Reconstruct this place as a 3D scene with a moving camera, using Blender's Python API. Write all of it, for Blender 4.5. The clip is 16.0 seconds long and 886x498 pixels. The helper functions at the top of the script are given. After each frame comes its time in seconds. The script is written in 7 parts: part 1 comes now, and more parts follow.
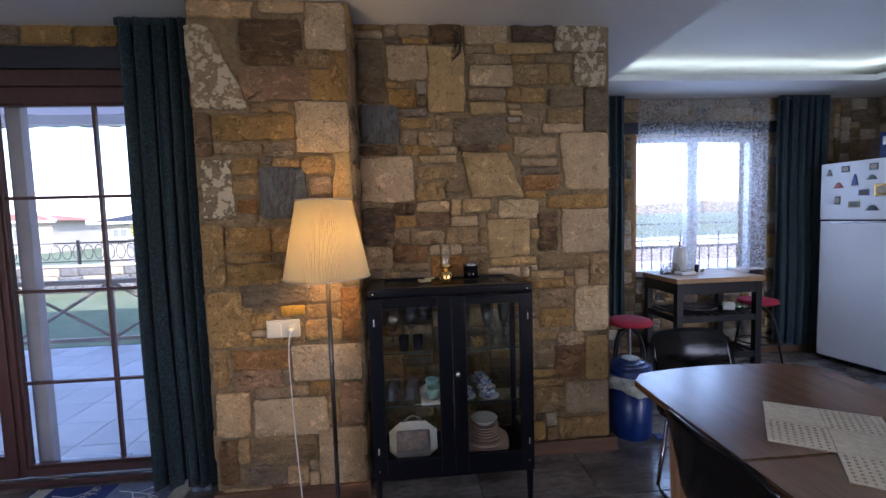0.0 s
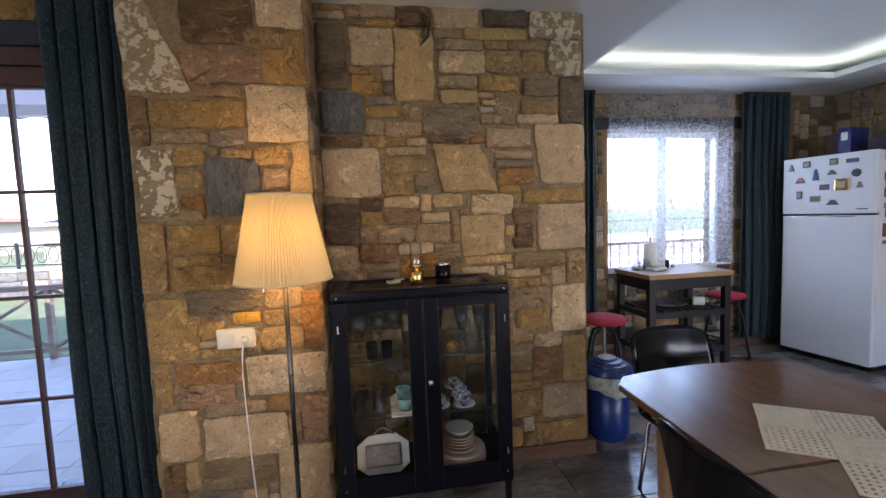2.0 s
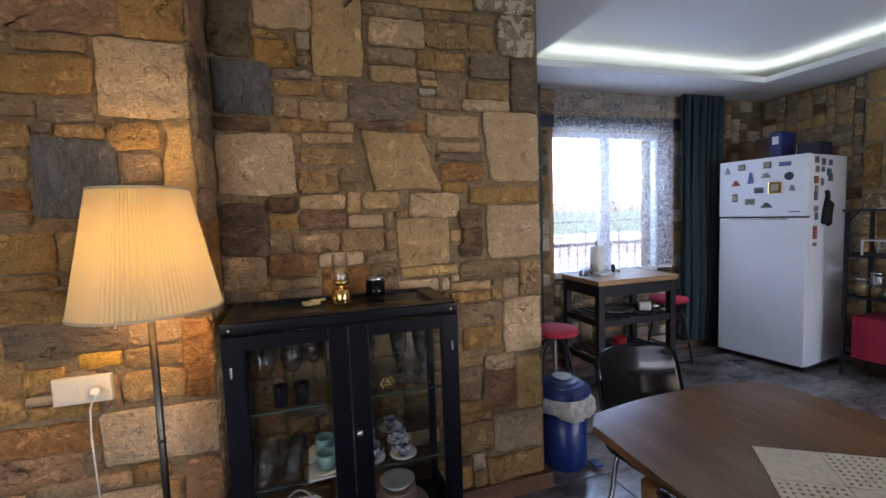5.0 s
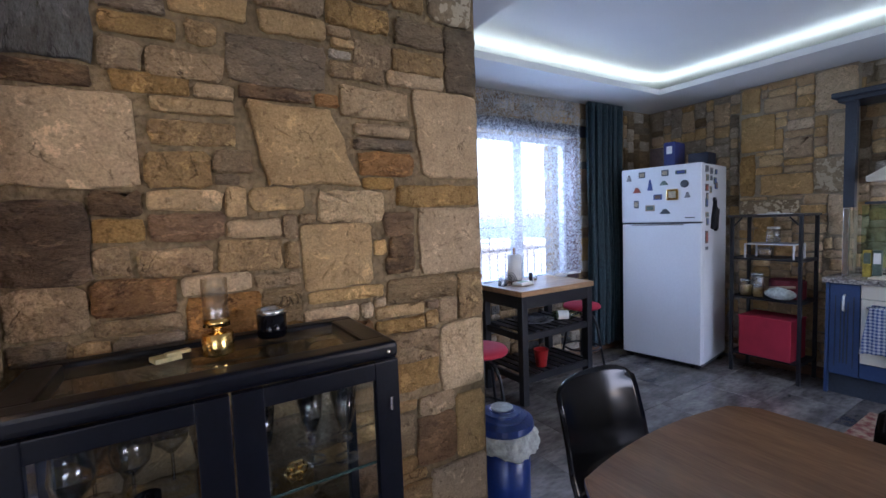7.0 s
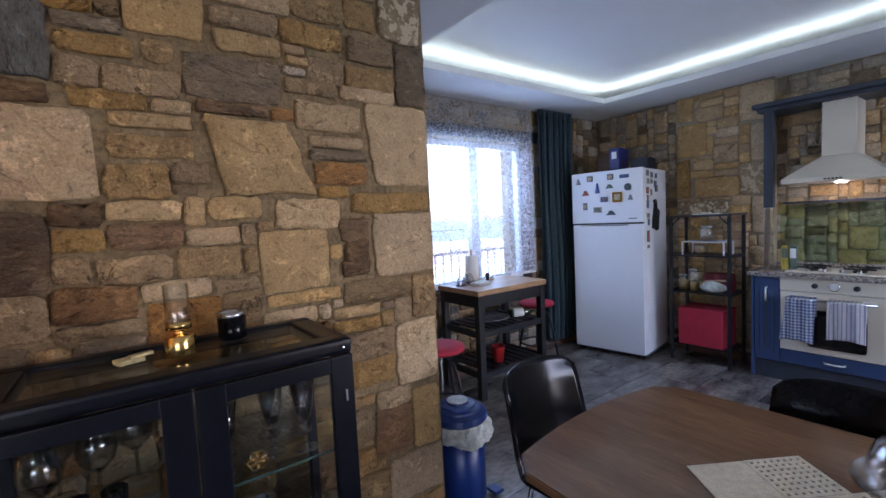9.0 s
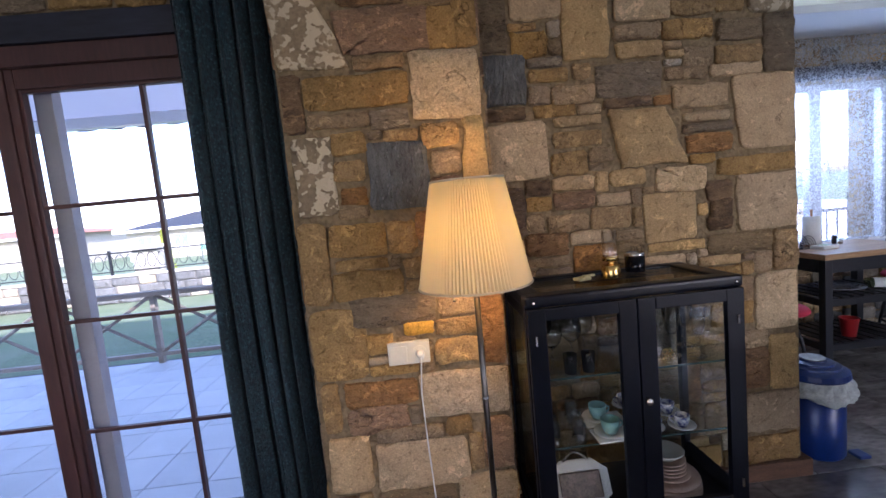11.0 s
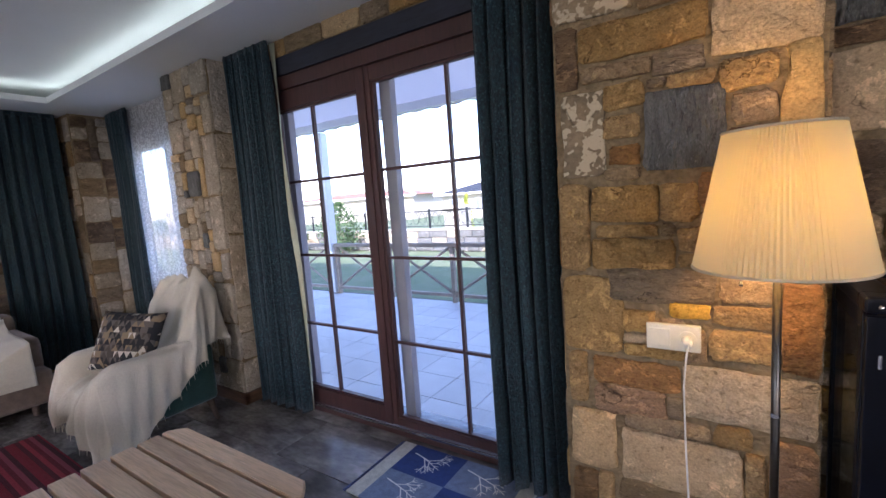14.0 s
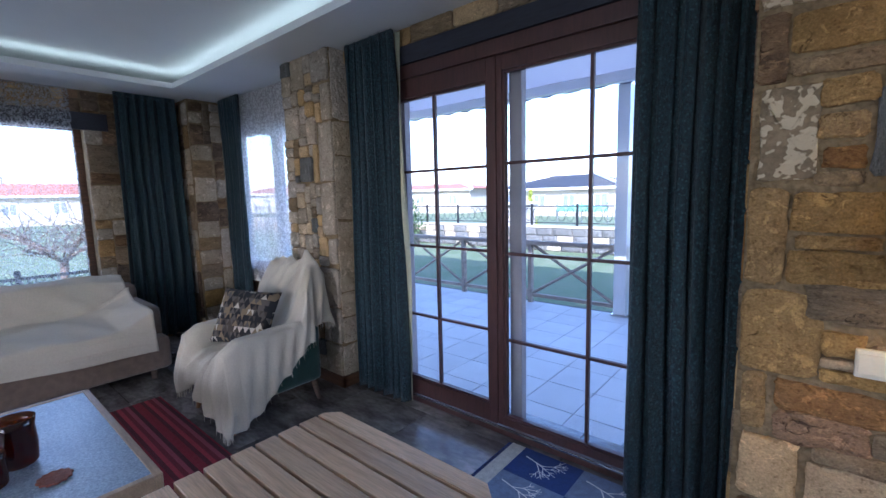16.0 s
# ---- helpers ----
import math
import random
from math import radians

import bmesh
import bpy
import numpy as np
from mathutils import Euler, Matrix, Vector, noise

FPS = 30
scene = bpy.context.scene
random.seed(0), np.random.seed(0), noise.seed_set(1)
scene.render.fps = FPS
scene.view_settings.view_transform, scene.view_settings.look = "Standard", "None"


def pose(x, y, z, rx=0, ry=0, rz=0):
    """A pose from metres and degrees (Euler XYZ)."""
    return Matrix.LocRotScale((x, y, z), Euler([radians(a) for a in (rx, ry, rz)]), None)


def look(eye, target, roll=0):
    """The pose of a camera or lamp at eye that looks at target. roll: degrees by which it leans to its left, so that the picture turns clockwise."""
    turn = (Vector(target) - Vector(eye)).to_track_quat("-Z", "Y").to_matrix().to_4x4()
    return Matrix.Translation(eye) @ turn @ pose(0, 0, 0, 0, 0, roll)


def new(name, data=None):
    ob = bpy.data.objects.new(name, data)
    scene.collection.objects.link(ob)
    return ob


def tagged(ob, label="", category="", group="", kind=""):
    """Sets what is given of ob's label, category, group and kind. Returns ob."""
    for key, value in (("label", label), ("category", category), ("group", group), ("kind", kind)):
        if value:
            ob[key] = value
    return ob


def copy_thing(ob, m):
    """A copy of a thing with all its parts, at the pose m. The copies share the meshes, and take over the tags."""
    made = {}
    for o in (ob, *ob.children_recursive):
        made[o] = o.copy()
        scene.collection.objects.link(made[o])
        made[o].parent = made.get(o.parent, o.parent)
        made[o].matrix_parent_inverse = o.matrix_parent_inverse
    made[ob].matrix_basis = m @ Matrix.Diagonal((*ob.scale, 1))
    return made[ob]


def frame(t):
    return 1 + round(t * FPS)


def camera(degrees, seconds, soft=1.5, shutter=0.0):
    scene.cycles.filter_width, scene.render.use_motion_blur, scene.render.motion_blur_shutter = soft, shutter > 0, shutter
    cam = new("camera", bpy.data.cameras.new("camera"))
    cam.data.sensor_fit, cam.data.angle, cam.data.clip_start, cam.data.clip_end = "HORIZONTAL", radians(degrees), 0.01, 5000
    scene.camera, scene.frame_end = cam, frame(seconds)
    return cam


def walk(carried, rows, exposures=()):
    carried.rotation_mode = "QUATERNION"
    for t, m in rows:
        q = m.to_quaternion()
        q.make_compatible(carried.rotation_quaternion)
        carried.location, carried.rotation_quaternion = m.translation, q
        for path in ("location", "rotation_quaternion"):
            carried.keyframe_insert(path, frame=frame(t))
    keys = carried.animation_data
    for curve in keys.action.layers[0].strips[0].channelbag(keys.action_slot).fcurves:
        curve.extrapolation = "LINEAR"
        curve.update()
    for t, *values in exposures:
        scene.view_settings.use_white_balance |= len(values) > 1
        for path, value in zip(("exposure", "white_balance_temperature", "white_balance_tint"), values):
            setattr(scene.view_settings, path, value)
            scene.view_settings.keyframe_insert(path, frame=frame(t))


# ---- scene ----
cam = camera(91.5, 16.0)
# seconds, stops, kelvin, tint
LOOK = [(0.0, 2.12, 5550, 31), (1.5, 2.3, 5800, 29), (3.0, 2.85, 6450, 28), (5.5, 2.33, 5800, 30), (6.5, 2.52, 5550, 30), (8.0, 2.56, 5450, 30), (10.5, 2.5, 5700, 33), (11.5, 2.33, 5350, 31), (13.5, 2.48, 5700, 31), (16.0, 2.30, 5060, 25)]
PATH = [
    (0, (0.046, -0.068, 1.463), (0.222, 1.919, 1.319), -1.7),
    (0.5, (0.107, -0.088, 1.46), (0.189, 1.904, 1.309), -2.7),
    (1, (0.115, -0.094, 1.459), (0.124, 1.9, 1.305), -3.2),
    (1.5, (0.109, -0.055, 1.451), (0.135, 1.938, 1.294), -3.2),
    (2, (0.056, 0.092, 1.45), (0.373, 2.061, 1.295), -2.1),
    (2.5, (0.036, 0.172, 1.469), (0.578, 2.09, 1.306), -1.2),
    (3, (0.028, 0.177, 1.486), (0.584, 2.092, 1.337), -1.2),
    (3.2, (0.031, 0.19, 1.486), (0.593, 2.104, 1.332), -1.3),
    (5.5, (0.174, 0.653, 1.445), (0.798, 2.546, 1.286), -2.7),
    (6, (0.186, 0.844, 1.441), (1.056, 2.639, 1.299), -2.0),
    (6.5, (0.183, 0.939, 1.444), (1.197, 2.657, 1.304), -1.5),
    (7, (0.185, 0.966, 1.448), (1.232, 2.665, 1.308), -2.1),
    (7.5, (0.196, 0.973, 1.444), (1.32, 2.621, 1.304), -2.8),
    (8, (0.197, 0.948, 1.442), (1.396, 2.542, 1.309), -2.6),
    (8.2, (0.189, 0.941, 1.44), (1.402, 2.526, 1.311), -2.8),
    (10.3, (-0.035, 0.575, 1.492), (0.600, 2.460, 1.392), -5.0),
    (10.5, (-0.140, 0.550, 1.488), (0.270, 2.500, 1.405), -5.4),
    (11, (-0.492, 0.504, 1.479), (-0.392, 2.492, 1.284), -5.5),
    (11.5, (-0.552, 0.493, 1.482), (-0.695, 2.476, 1.266), -3.3),
    (12, (-0.518, 0.529, 1.471), (-0.92, 2.475, 1.244), -3.2),
    (12.5, (-0.463, 0.569, 1.452), (-1.298, 2.374, 1.244), -3.6),
    (13, (-0.423, 0.571, 1.452), (-1.439, 2.281, 1.244), -4.5),
    (13.5, (-0.42, 0.567, 1.447), (-1.441, 2.272, 1.225), -4.4),
    (14, (-0.431, 0.562, 1.443), (-1.529, 2.218, 1.214), -4.1),
    (14.5, (-0.486, 0.555, 1.444), (-1.643, 2.166, 1.185), -4.3),
    (15, (-0.661, 0.478, 1.457), (-1.86, 2.061, 1.217), -4.0),
    (15.5, (-0.777, 0.409, 1.467), (-2.034, 1.946, 1.224), -2.7),
    (16, (-0.8, 0.373, 1.462), (-2.081, 1.889, 1.218), -1.4),
]
walk(cam, [(t, look(eye, target, roll)) for t, eye, target, roll in PATH], LOOK)

# ---- light ----
SUN = Vector((0.45, -0.72, 0.52)).normalized()
world = bpy.data.worlds.new("sky")
scene.world = world
world.use_nodes = True
wn = world.node_tree.nodes
sky = wn.new("ShaderNodeTexSky")
sky.sky_type, sky.sun_disc = "NISHITA", False
sky.sun_elevation, sky.sun_rotation = math.asin(SUN.z), math.atan2(SUN.x, SUN.y)
world.node_tree.links.new(sky.outputs[0], wn["Background"].inputs[0])
wn["Background"].inputs[1].default_value = 0.15
sun = new("sun", bpy.data.lights.new("sun", "SUN"))
sun.data.energy, sun.data.angle, sun.data.color = 2.4, radians(0.5), (1.0, 0.95, 0.86)
sun.matrix_world = look((0, 0, 30), Vector((0, 0, 30)) - SUN)
KSKY = (2.36, 3.36, 1.44, 2.14)
COVE, BULB = 1.25, 1.95
# two unseen fill lamps added on the south side: warm for living, cool for kitchen
for x, w, power in ((-2.0, 2.0, 3.4), (3.9, 1.5, 8.8)):
    day = new("south_fill", bpy.data.lights.new("south_fill", "AREA"))
    day.data.shape, day.data.size, day.data.size_y = "RECTANGLE", w, 1.7
    day.data.energy, day.data.color = power, (1.0, 0.90, 0.78) if x < 0 else (0.76, 0.90, 1.0)
    day.matrix_world = pose(x, -2.3, 1.4, 90, 0, 0)
# sky light in the upper part of the west window's opening
day = new("west_daylight", bpy.data.lights.new("west_daylight", "AREA"))
day.data.shape, day.data.size, day.data.size_y = "RECTANGLE", 1.5, 0.42
day.data.energy, day.data.color = 1.3, (0.90, 0.95, 1.0)
day.matrix_world = pose(-6.42, 0.50, 1.97, 90, 0, -90)
# sky light in the upper part of the kitchen window's opening
day = new("kitchen_daylight", bpy.data.lights.new("kitchen_daylight", "AREA"))
day.data.shape, day.data.size, day.data.size_y = "RECTANGLE", KSKY[1] - KSKY[0], KSKY[3] - KSKY[2]
day.data.energy, day.data.color = 3.4, (0.56, 0.79, 1.0)
day.matrix_world = pose((KSKY[0] + KSKY[1]) / 2, 4.24, (KSKY[2] + KSKY[3]) / 2, -90, 0, 0)


# ---- materials ----
def mat(name, color, rough=0.7, metal=0.0, var=0.25, scale=6.0, bump=0.15, fine=80.0, sheen=0.0, trans=0.0, deep=0.01, second=None, shift=False, coat=0.0, stretch=(1, 1, 1), spec=0.5):
    """Principled surface with variation at two scales and a fine relief."""
    m = bpy.data.materials.new(name)
    m.use_nodes = True
    n, l = m.node_tree.nodes, m.node_tree.links
    p = n["Principled BSDF"]
    tc, mp = n.new("ShaderNodeTexCoord"), n.new("ShaderNodeMapping")
    mp.inputs["Scale"].default_value = stretch
    l.new(tc.outputs["Object"], mp.inputs[0])
    src = mp.outputs[0]
    if shift:
        oi, ad = n.new("ShaderNodeObjectInfo"), n.new("ShaderNodeVectorMath")
        ad.operation = "MULTIPLY_ADD"
        ad.inputs[1].default_value = (37, 53, 71)
        l.new(oi.outputs["Random"], ad.inputs[0])
        l.new(src, ad.inputs[2])
        src = ad.outputs[0]
    big, small = n.new("ShaderNodeTexNoise"), n.new("ShaderNodeTexNoise")
    for t, sc in ((big, scale), (small, fine)):
        t.inputs["Scale"].default_value, t.inputs["Detail"].default_value = sc, 6
        l.new(src, t.inputs["Vector"])
    a = Vector(color)
    b = Vector(second) if second else a * (1 - var)
    ramp, mix = n.new("ShaderNodeValToRGB"), n.new("ShaderNodeMix")
    ramp.color_ramp.elements[0].position, ramp.color_ramp.elements[1].position = 0.36, 0.64
    ramp.color_ramp.elements[0].color, ramp.color_ramp.elements[1].color = (*a, 1), (*b, 1)
    l.new(big.outputs[0], ramp.inputs[0])
    mix.data_type, mix.blend_type = "RGBA", "MULTIPLY"
    mix.inputs["Factor"].default_value = min(1, var * 2)
    r2 = n.new("ShaderNodeValToRGB")
    r2.color_ramp.elements[0].position, r2.color_ramp.elements[1].position = 0.3, 0.62
    r2.color_ramp.elements[0].color, r2.color_ramp.elements[1].color = (0.50, 0.50, 0.50, 1), (1.18, 1.18, 1.18, 1)
    l.new(small.outputs[0], r2.inputs[0])
    l.new(ramp.outputs[0], mix.inputs[6])
    l.new(r2.outputs[0], mix.inputs[7])
    out = mix.outputs[2]
    if shift:
        hsv, mr = n.new("ShaderNodeHueSaturation"), n.new("ShaderNodeMapRange")
        mr.inputs[3].default_value, mr.inputs[4].default_value = 1 - var, 1 + var * 0.8
        l.new(oi.outputs["Random"], mr.inputs[0])
        l.new(mr.outputs[0], hsv.inputs["Value"])
        l.new(out, hsv.inputs["Color"])
        out = hsv.outputs[0]
    l.new(out, p.inputs["Base Color"])
    p.inputs["Roughness"].default_value, p.inputs["Metallic"].default_value = rough, metal
    p.inputs["Sheen Weight"].default_value = sheen
    p.inputs["Coat Weight"].default_value = coat
    p.inputs["Specular IOR Level"].default_value = spec
    p.inputs["Transmission Weight"].default_value = trans
    if bump:
        bp, ad2 = n.new("ShaderNodeBump"), n.new("ShaderNodeMath")
        ad2.operation = "MULTIPLY_ADD"
        ad2.inputs[1].default_value = 2.0
        l.new(big.outputs[0], ad2.inputs[0])
        l.new(small.outputs[0], ad2.inputs[2])
        bp.inputs["Strength"].default_value, bp.inputs["Distance"].default_value = bump, deep
        l.new(ad2.outputs[0], bp.inputs["Height"])
        l.new(bp.outputs[0], p.inputs["Normal"])
    return m


def rock(name, color, second, var=0.25, chips=0.0, stretch=(1, 1, 1), bump=1.0):
    """Hewn stone: mottled body, sharp pale chips, thin dark cracks and a rough grain, each stone its own shade."""
    m = bpy.data.materials.new(name)
    m.use_nodes = True
    n, l = m.node_tree.nodes, m.node_tree.links
    p = n["Principled BSDF"]
    tc, mp, oi, ad = n.new("ShaderNodeTexCoord"), n.new("ShaderNodeMapping"), n.new("ShaderNodeObjectInfo"), n.new("ShaderNodeVectorMath")
    mp.inputs["Scale"].default_value = stretch
    ad.operation = "MULTIPLY_ADD"
    ad.inputs[1].default_value = (37, 53, 71)
    l.new(tc.outputs["Object"], mp.inputs[0])
    l.new(oi.outputs["Random"], ad.inputs[0])
    l.new(mp.outputs[0], ad.inputs[2])

    def noise(scale, detail, rough=0.5, warp=0.0):
        t = n.new("ShaderNodeTexNoise")
        t.inputs["Scale"].default_value, t.inputs["Detail"].default_value, t.inputs["Roughness"].default_value, t.inputs["Distortion"].default_value = scale, detail, rough, warp
        l.new(ad.outputs[0], t.inputs["Vector"])
        return t.outputs[0]

    def step(src, a, b, lo=0.0, hi=1.0):
        r = n.new("ShaderNodeMapRange")
        for k, x in zip((1, 2, 3, 4), (a, b, lo, hi)):
            r.inputs[k].default_value = x
        l.new(src, r.inputs[0])
        return r.outputs[0]

    def blend(fac, a, b, mode="MIX"):
        x = n.new("ShaderNodeMix")
        x.data_type, x.blend_type = "RGBA", mode
        for k, v in ((0, fac), (6, a), (7, b)):
            if isinstance(v, (tuple, float)):
                x.inputs[k].default_value = v
            else:
                l.new(v, x.inputs[k])
        return x.outputs[2]

    body, grain, pores, ridge = noise(9, 8, 0.62, 0.4), noise(130, 5, 0.7), noise(48, 4, 0.6), noise(5.5, 5, 0.55, 0.9)
    out = blend(step(body, 0.40, 0.62), (*color, 1.0), (*second, 1.0))
    out = blend(step(noise(15, 7, 0.7, 0.6), 0.60 - 0.16 * chips, 0.64 - 0.16 * chips), out, (*(c * min(1.34, 0.72 / max(color)) for c in color), 1.0))
    out = blend(step(noise(6, 9, 0.72), 0.63, 0.70), out, (*(c * 0.70 for c in second), 1.0))
    crack = n.new("ShaderNodeMath")
    crack.operation = "ABSOLUTE"
    l.new(step(ridge, 0.0, 1.0, -1.0, 1.0), crack.inputs[0])
    line = step(crack.outputs[0], 0.004, 0.018, 1.0, 0.0)
    gate = n.new("ShaderNodeMath")
    gate.operation = "MULTIPLY"
    l.new(line, gate.inputs[0])
    l.new(step(noise(7, 2), 0.56, 0.64), gate.inputs[1])
    out = blend(gate.outputs[0], out, (*(c * 0.62 for c in second), 1.0))
    out = blend(1.0, out, blend(step(grain, 0.32, 0.66), (0.72, 0.71, 0.70, 1.0), (1.18, 1.18, 1.18, 1.0)), "MULTIPLY")
    out = blend(1.0, out, blend(step(pores, 0.33, 0.42), (0.66, 0.63, 0.60, 1.0), (1.0, 1.0, 1.0, 1.0)), "MULTIPLY")
    hsv, shade = n.new("ShaderNodeHueSaturation"), n.new("ShaderNodeMath")
    shade.operation = "FRACT"
    l.new(step(oi.outputs["Random"], 0, 1, 0, 17.3), shade.inputs[0])
    l.new(step(oi.outputs["Random"], 0, 1, 1 - var, 1 + 0.8 * var), hsv.inputs["Value"])
    l.new(step(shade.outputs[0], 0, 1, 0.82, 1.15), hsv.inputs["Saturation"])
    l.new(out, hsv.inputs["Color"])
    l.new(hsv.outputs[0], p.inputs["Base Color"])
    p.inputs["Roughness"].default_value = 0.86
    p.inputs["Specular IOR Level"].default_value = 0.35
    h1, h2, h3 = n.new("ShaderNodeMath"), n.new("ShaderNodeMath"), n.new("ShaderNodeMath")
    for h, a, b, k in ((h1, body, pores, 2.2), (h2, grain, h1.outputs[0], 0.5), (h3, gate.outputs[0], h2.outputs[0], -0.9)):
        h.operation = "MULTIPLY_ADD"
        h.inputs[1].default_value = k
        l.new(a, h.inputs[0])
        l.new(b, h.inputs[2])
    bp = n.new("ShaderNodeBump")
    layer = n.new("ShaderNodeMath")
    layer.operation = "MULTIPLY_ADD"
    layer.inputs[1].default_value = 0.7
    l.new(step(noise(11, 4, 0.55, 0.3), 0.44, 0.56), layer.inputs[0])
    l.new(h3.outputs[0], layer.inputs[2])
    bp.inputs["Strength"].default_value, bp.inputs["Distance"].default_value = bump, 0.009
    l.new(layer.outputs[0], bp.inputs["Height"])
    l.new(bp.outputs[0], p.inputs["Normal"])
    return m


def spotted(name, base, spot):
    """Stone with pale lichen-like blotches."""
    m = mat(name, base, 0.92, 0, 0.25, 7, 0.5, 60, shift=True)
    n, l = m.node_tree.nodes, m.node_tree.links
    p = n["Principled BSDF"]
    old = p.inputs["Base Color"].links[0].from_socket
    tc, v, r, mx = n.new("ShaderNodeTexCoord"), n.new("ShaderNodeTexNoise"), n.new("ShaderNodeValToRGB"), n.new("ShaderNodeMix")
    v.inputs["Scale"].default_value, v.inputs["Detail"].default_value = 33, 1.6
    l.new(tc.outputs["Object"], v.inputs["Vector"])
    r.color_ramp.elements[0].position, r.color_ramp.elements[1].position = 0.51, 0.55
    l.new(v.outputs[0], r.inputs[0])
    mx.data_type = "RGBA"
    mx.inputs[7].default_value = (*spot, 1)
    l.new(r.outputs[0], mx.inputs[0])
    l.new(old, mx.inputs[6])
    l.new(mx.outputs[2], p.inputs["Base Color"])
    return m


def clear(name, color=(1, 1, 1), rough=0.0, gloss=0.05, rim=0.7):
    """Thin clear glass: straight through, with a sheen that grows at grazing angles."""
    m = bpy.data.materials.new(name)
    m.use_nodes = True
    n, l = m.node_tree.nodes, m.node_tree.links
    n.remove(n["Principled BSDF"])
    tr, gl, mx, lw = n.new("ShaderNodeBsdfTransparent"), n.new("ShaderNodeBsdfGlossy"), n.new("ShaderNodeMixShader"), n.new("ShaderNodeLayerWeight")
    tr.inputs[0].default_value = (*color, 1)
    gl.inputs["Roughness"].default_value = rough
    pw, ma = n.new("ShaderNodeMath"), n.new("ShaderNodeMath")
    pw.operation, ma.operation = "POWER", "MULTIPLY_ADD"
    pw.inputs[1].default_value, ma.inputs[1].default_value, ma.inputs[2].default_value = 4.0, rim, gloss
    l.new(lw.outputs["Facing"], pw.inputs[0])
    l.new(pw.outputs[0], ma.inputs[0])
    l.new(ma.outputs[0], mx.inputs[0])
    l.new(tr.outputs[0], mx.inputs[1])
    l.new(gl.outputs[0], mx.inputs[2])
    l.new(mx.outputs[0], n["Material Output"].inputs[0])
    return m


def glow(name, color, strength):
    m = bpy.data.materials.new(name)
    m.use_nodes = True
    p = m.node_tree.nodes["Principled BSDF"]
    p.inputs["Base Color"].default_value = (0.8, 0.8, 0.8, 1)
    p.inputs["Emission Color"].default_value, p.inputs["Emission Strength"].default_value = (*color, 1), strength
    return m


def lace(name, low, high, scale=22):
    """Net curtain: woven flowers on an open mesh."""
    m = bpy.data.materials.new(name)
    m.use_nodes = True
    n, l = m.node_tree.nodes, m.node_tree.links
    n.remove(n["Principled BSDF"])
    out = n["Material Output"]
    tc, v, r = n.new("ShaderNodeTexCoord"), n.new("ShaderNodeTexVoronoi"), n.new("ShaderNodeValToRGB")
    ns = n.new("ShaderNodeTexNoise")
    v.inputs["Scale"].default_value, ns.inputs["Scale"].default_value = scale, 30
    v.feature = "SMOOTH_F1"
    l.new(tc.outputs["Object"], v.inputs["Vector"])
    l.new(tc.outputs["Object"], ns.inputs["Vector"])
    ad = n.new("ShaderNodeMath")
    ad.operation = "MULTIPLY"
    l.new(v.outputs["Distance"], ad.inputs[0])
    l.new(ns.outputs[0], ad.inputs[1])
    r.color_ramp.elements[0].position, r.color_ramp.elements[1].position = 0.12, 0.26
    r.color_ramp.elements[0].color, r.color_ramp.elements[1].color = (high,) * 3 + (1,), (low,) * 3 + (1,)
    l.new(ad.outputs[0], r.inputs[0])
    tr, df, tl, mx, mx2 = n.new("ShaderNodeBsdfTransparent"), n.new("ShaderNodeBsdfDiffuse"), n.new("ShaderNodeBsdfTranslucent"), n.new("ShaderNodeMixShader"), n.new("ShaderNodeMixShader")
    df.inputs[0].default_value = tl.inputs[0].default_value = (0.82, 0.82, 0.84, 1)
    l.new(df.outputs[0], mx2.inputs[1])
    l.new(tl.outputs[0], mx2.inputs[2])
    mx2.inputs[0].default_value = 0.45
    l.new(r.outputs[0], mx.inputs[0])
    l.new(tr.outputs[0], mx.inputs[1])
    l.new(mx2.outputs[0], mx.inputs[2])
    l.new(mx.outputs[0], out.inputs[0])
    return m


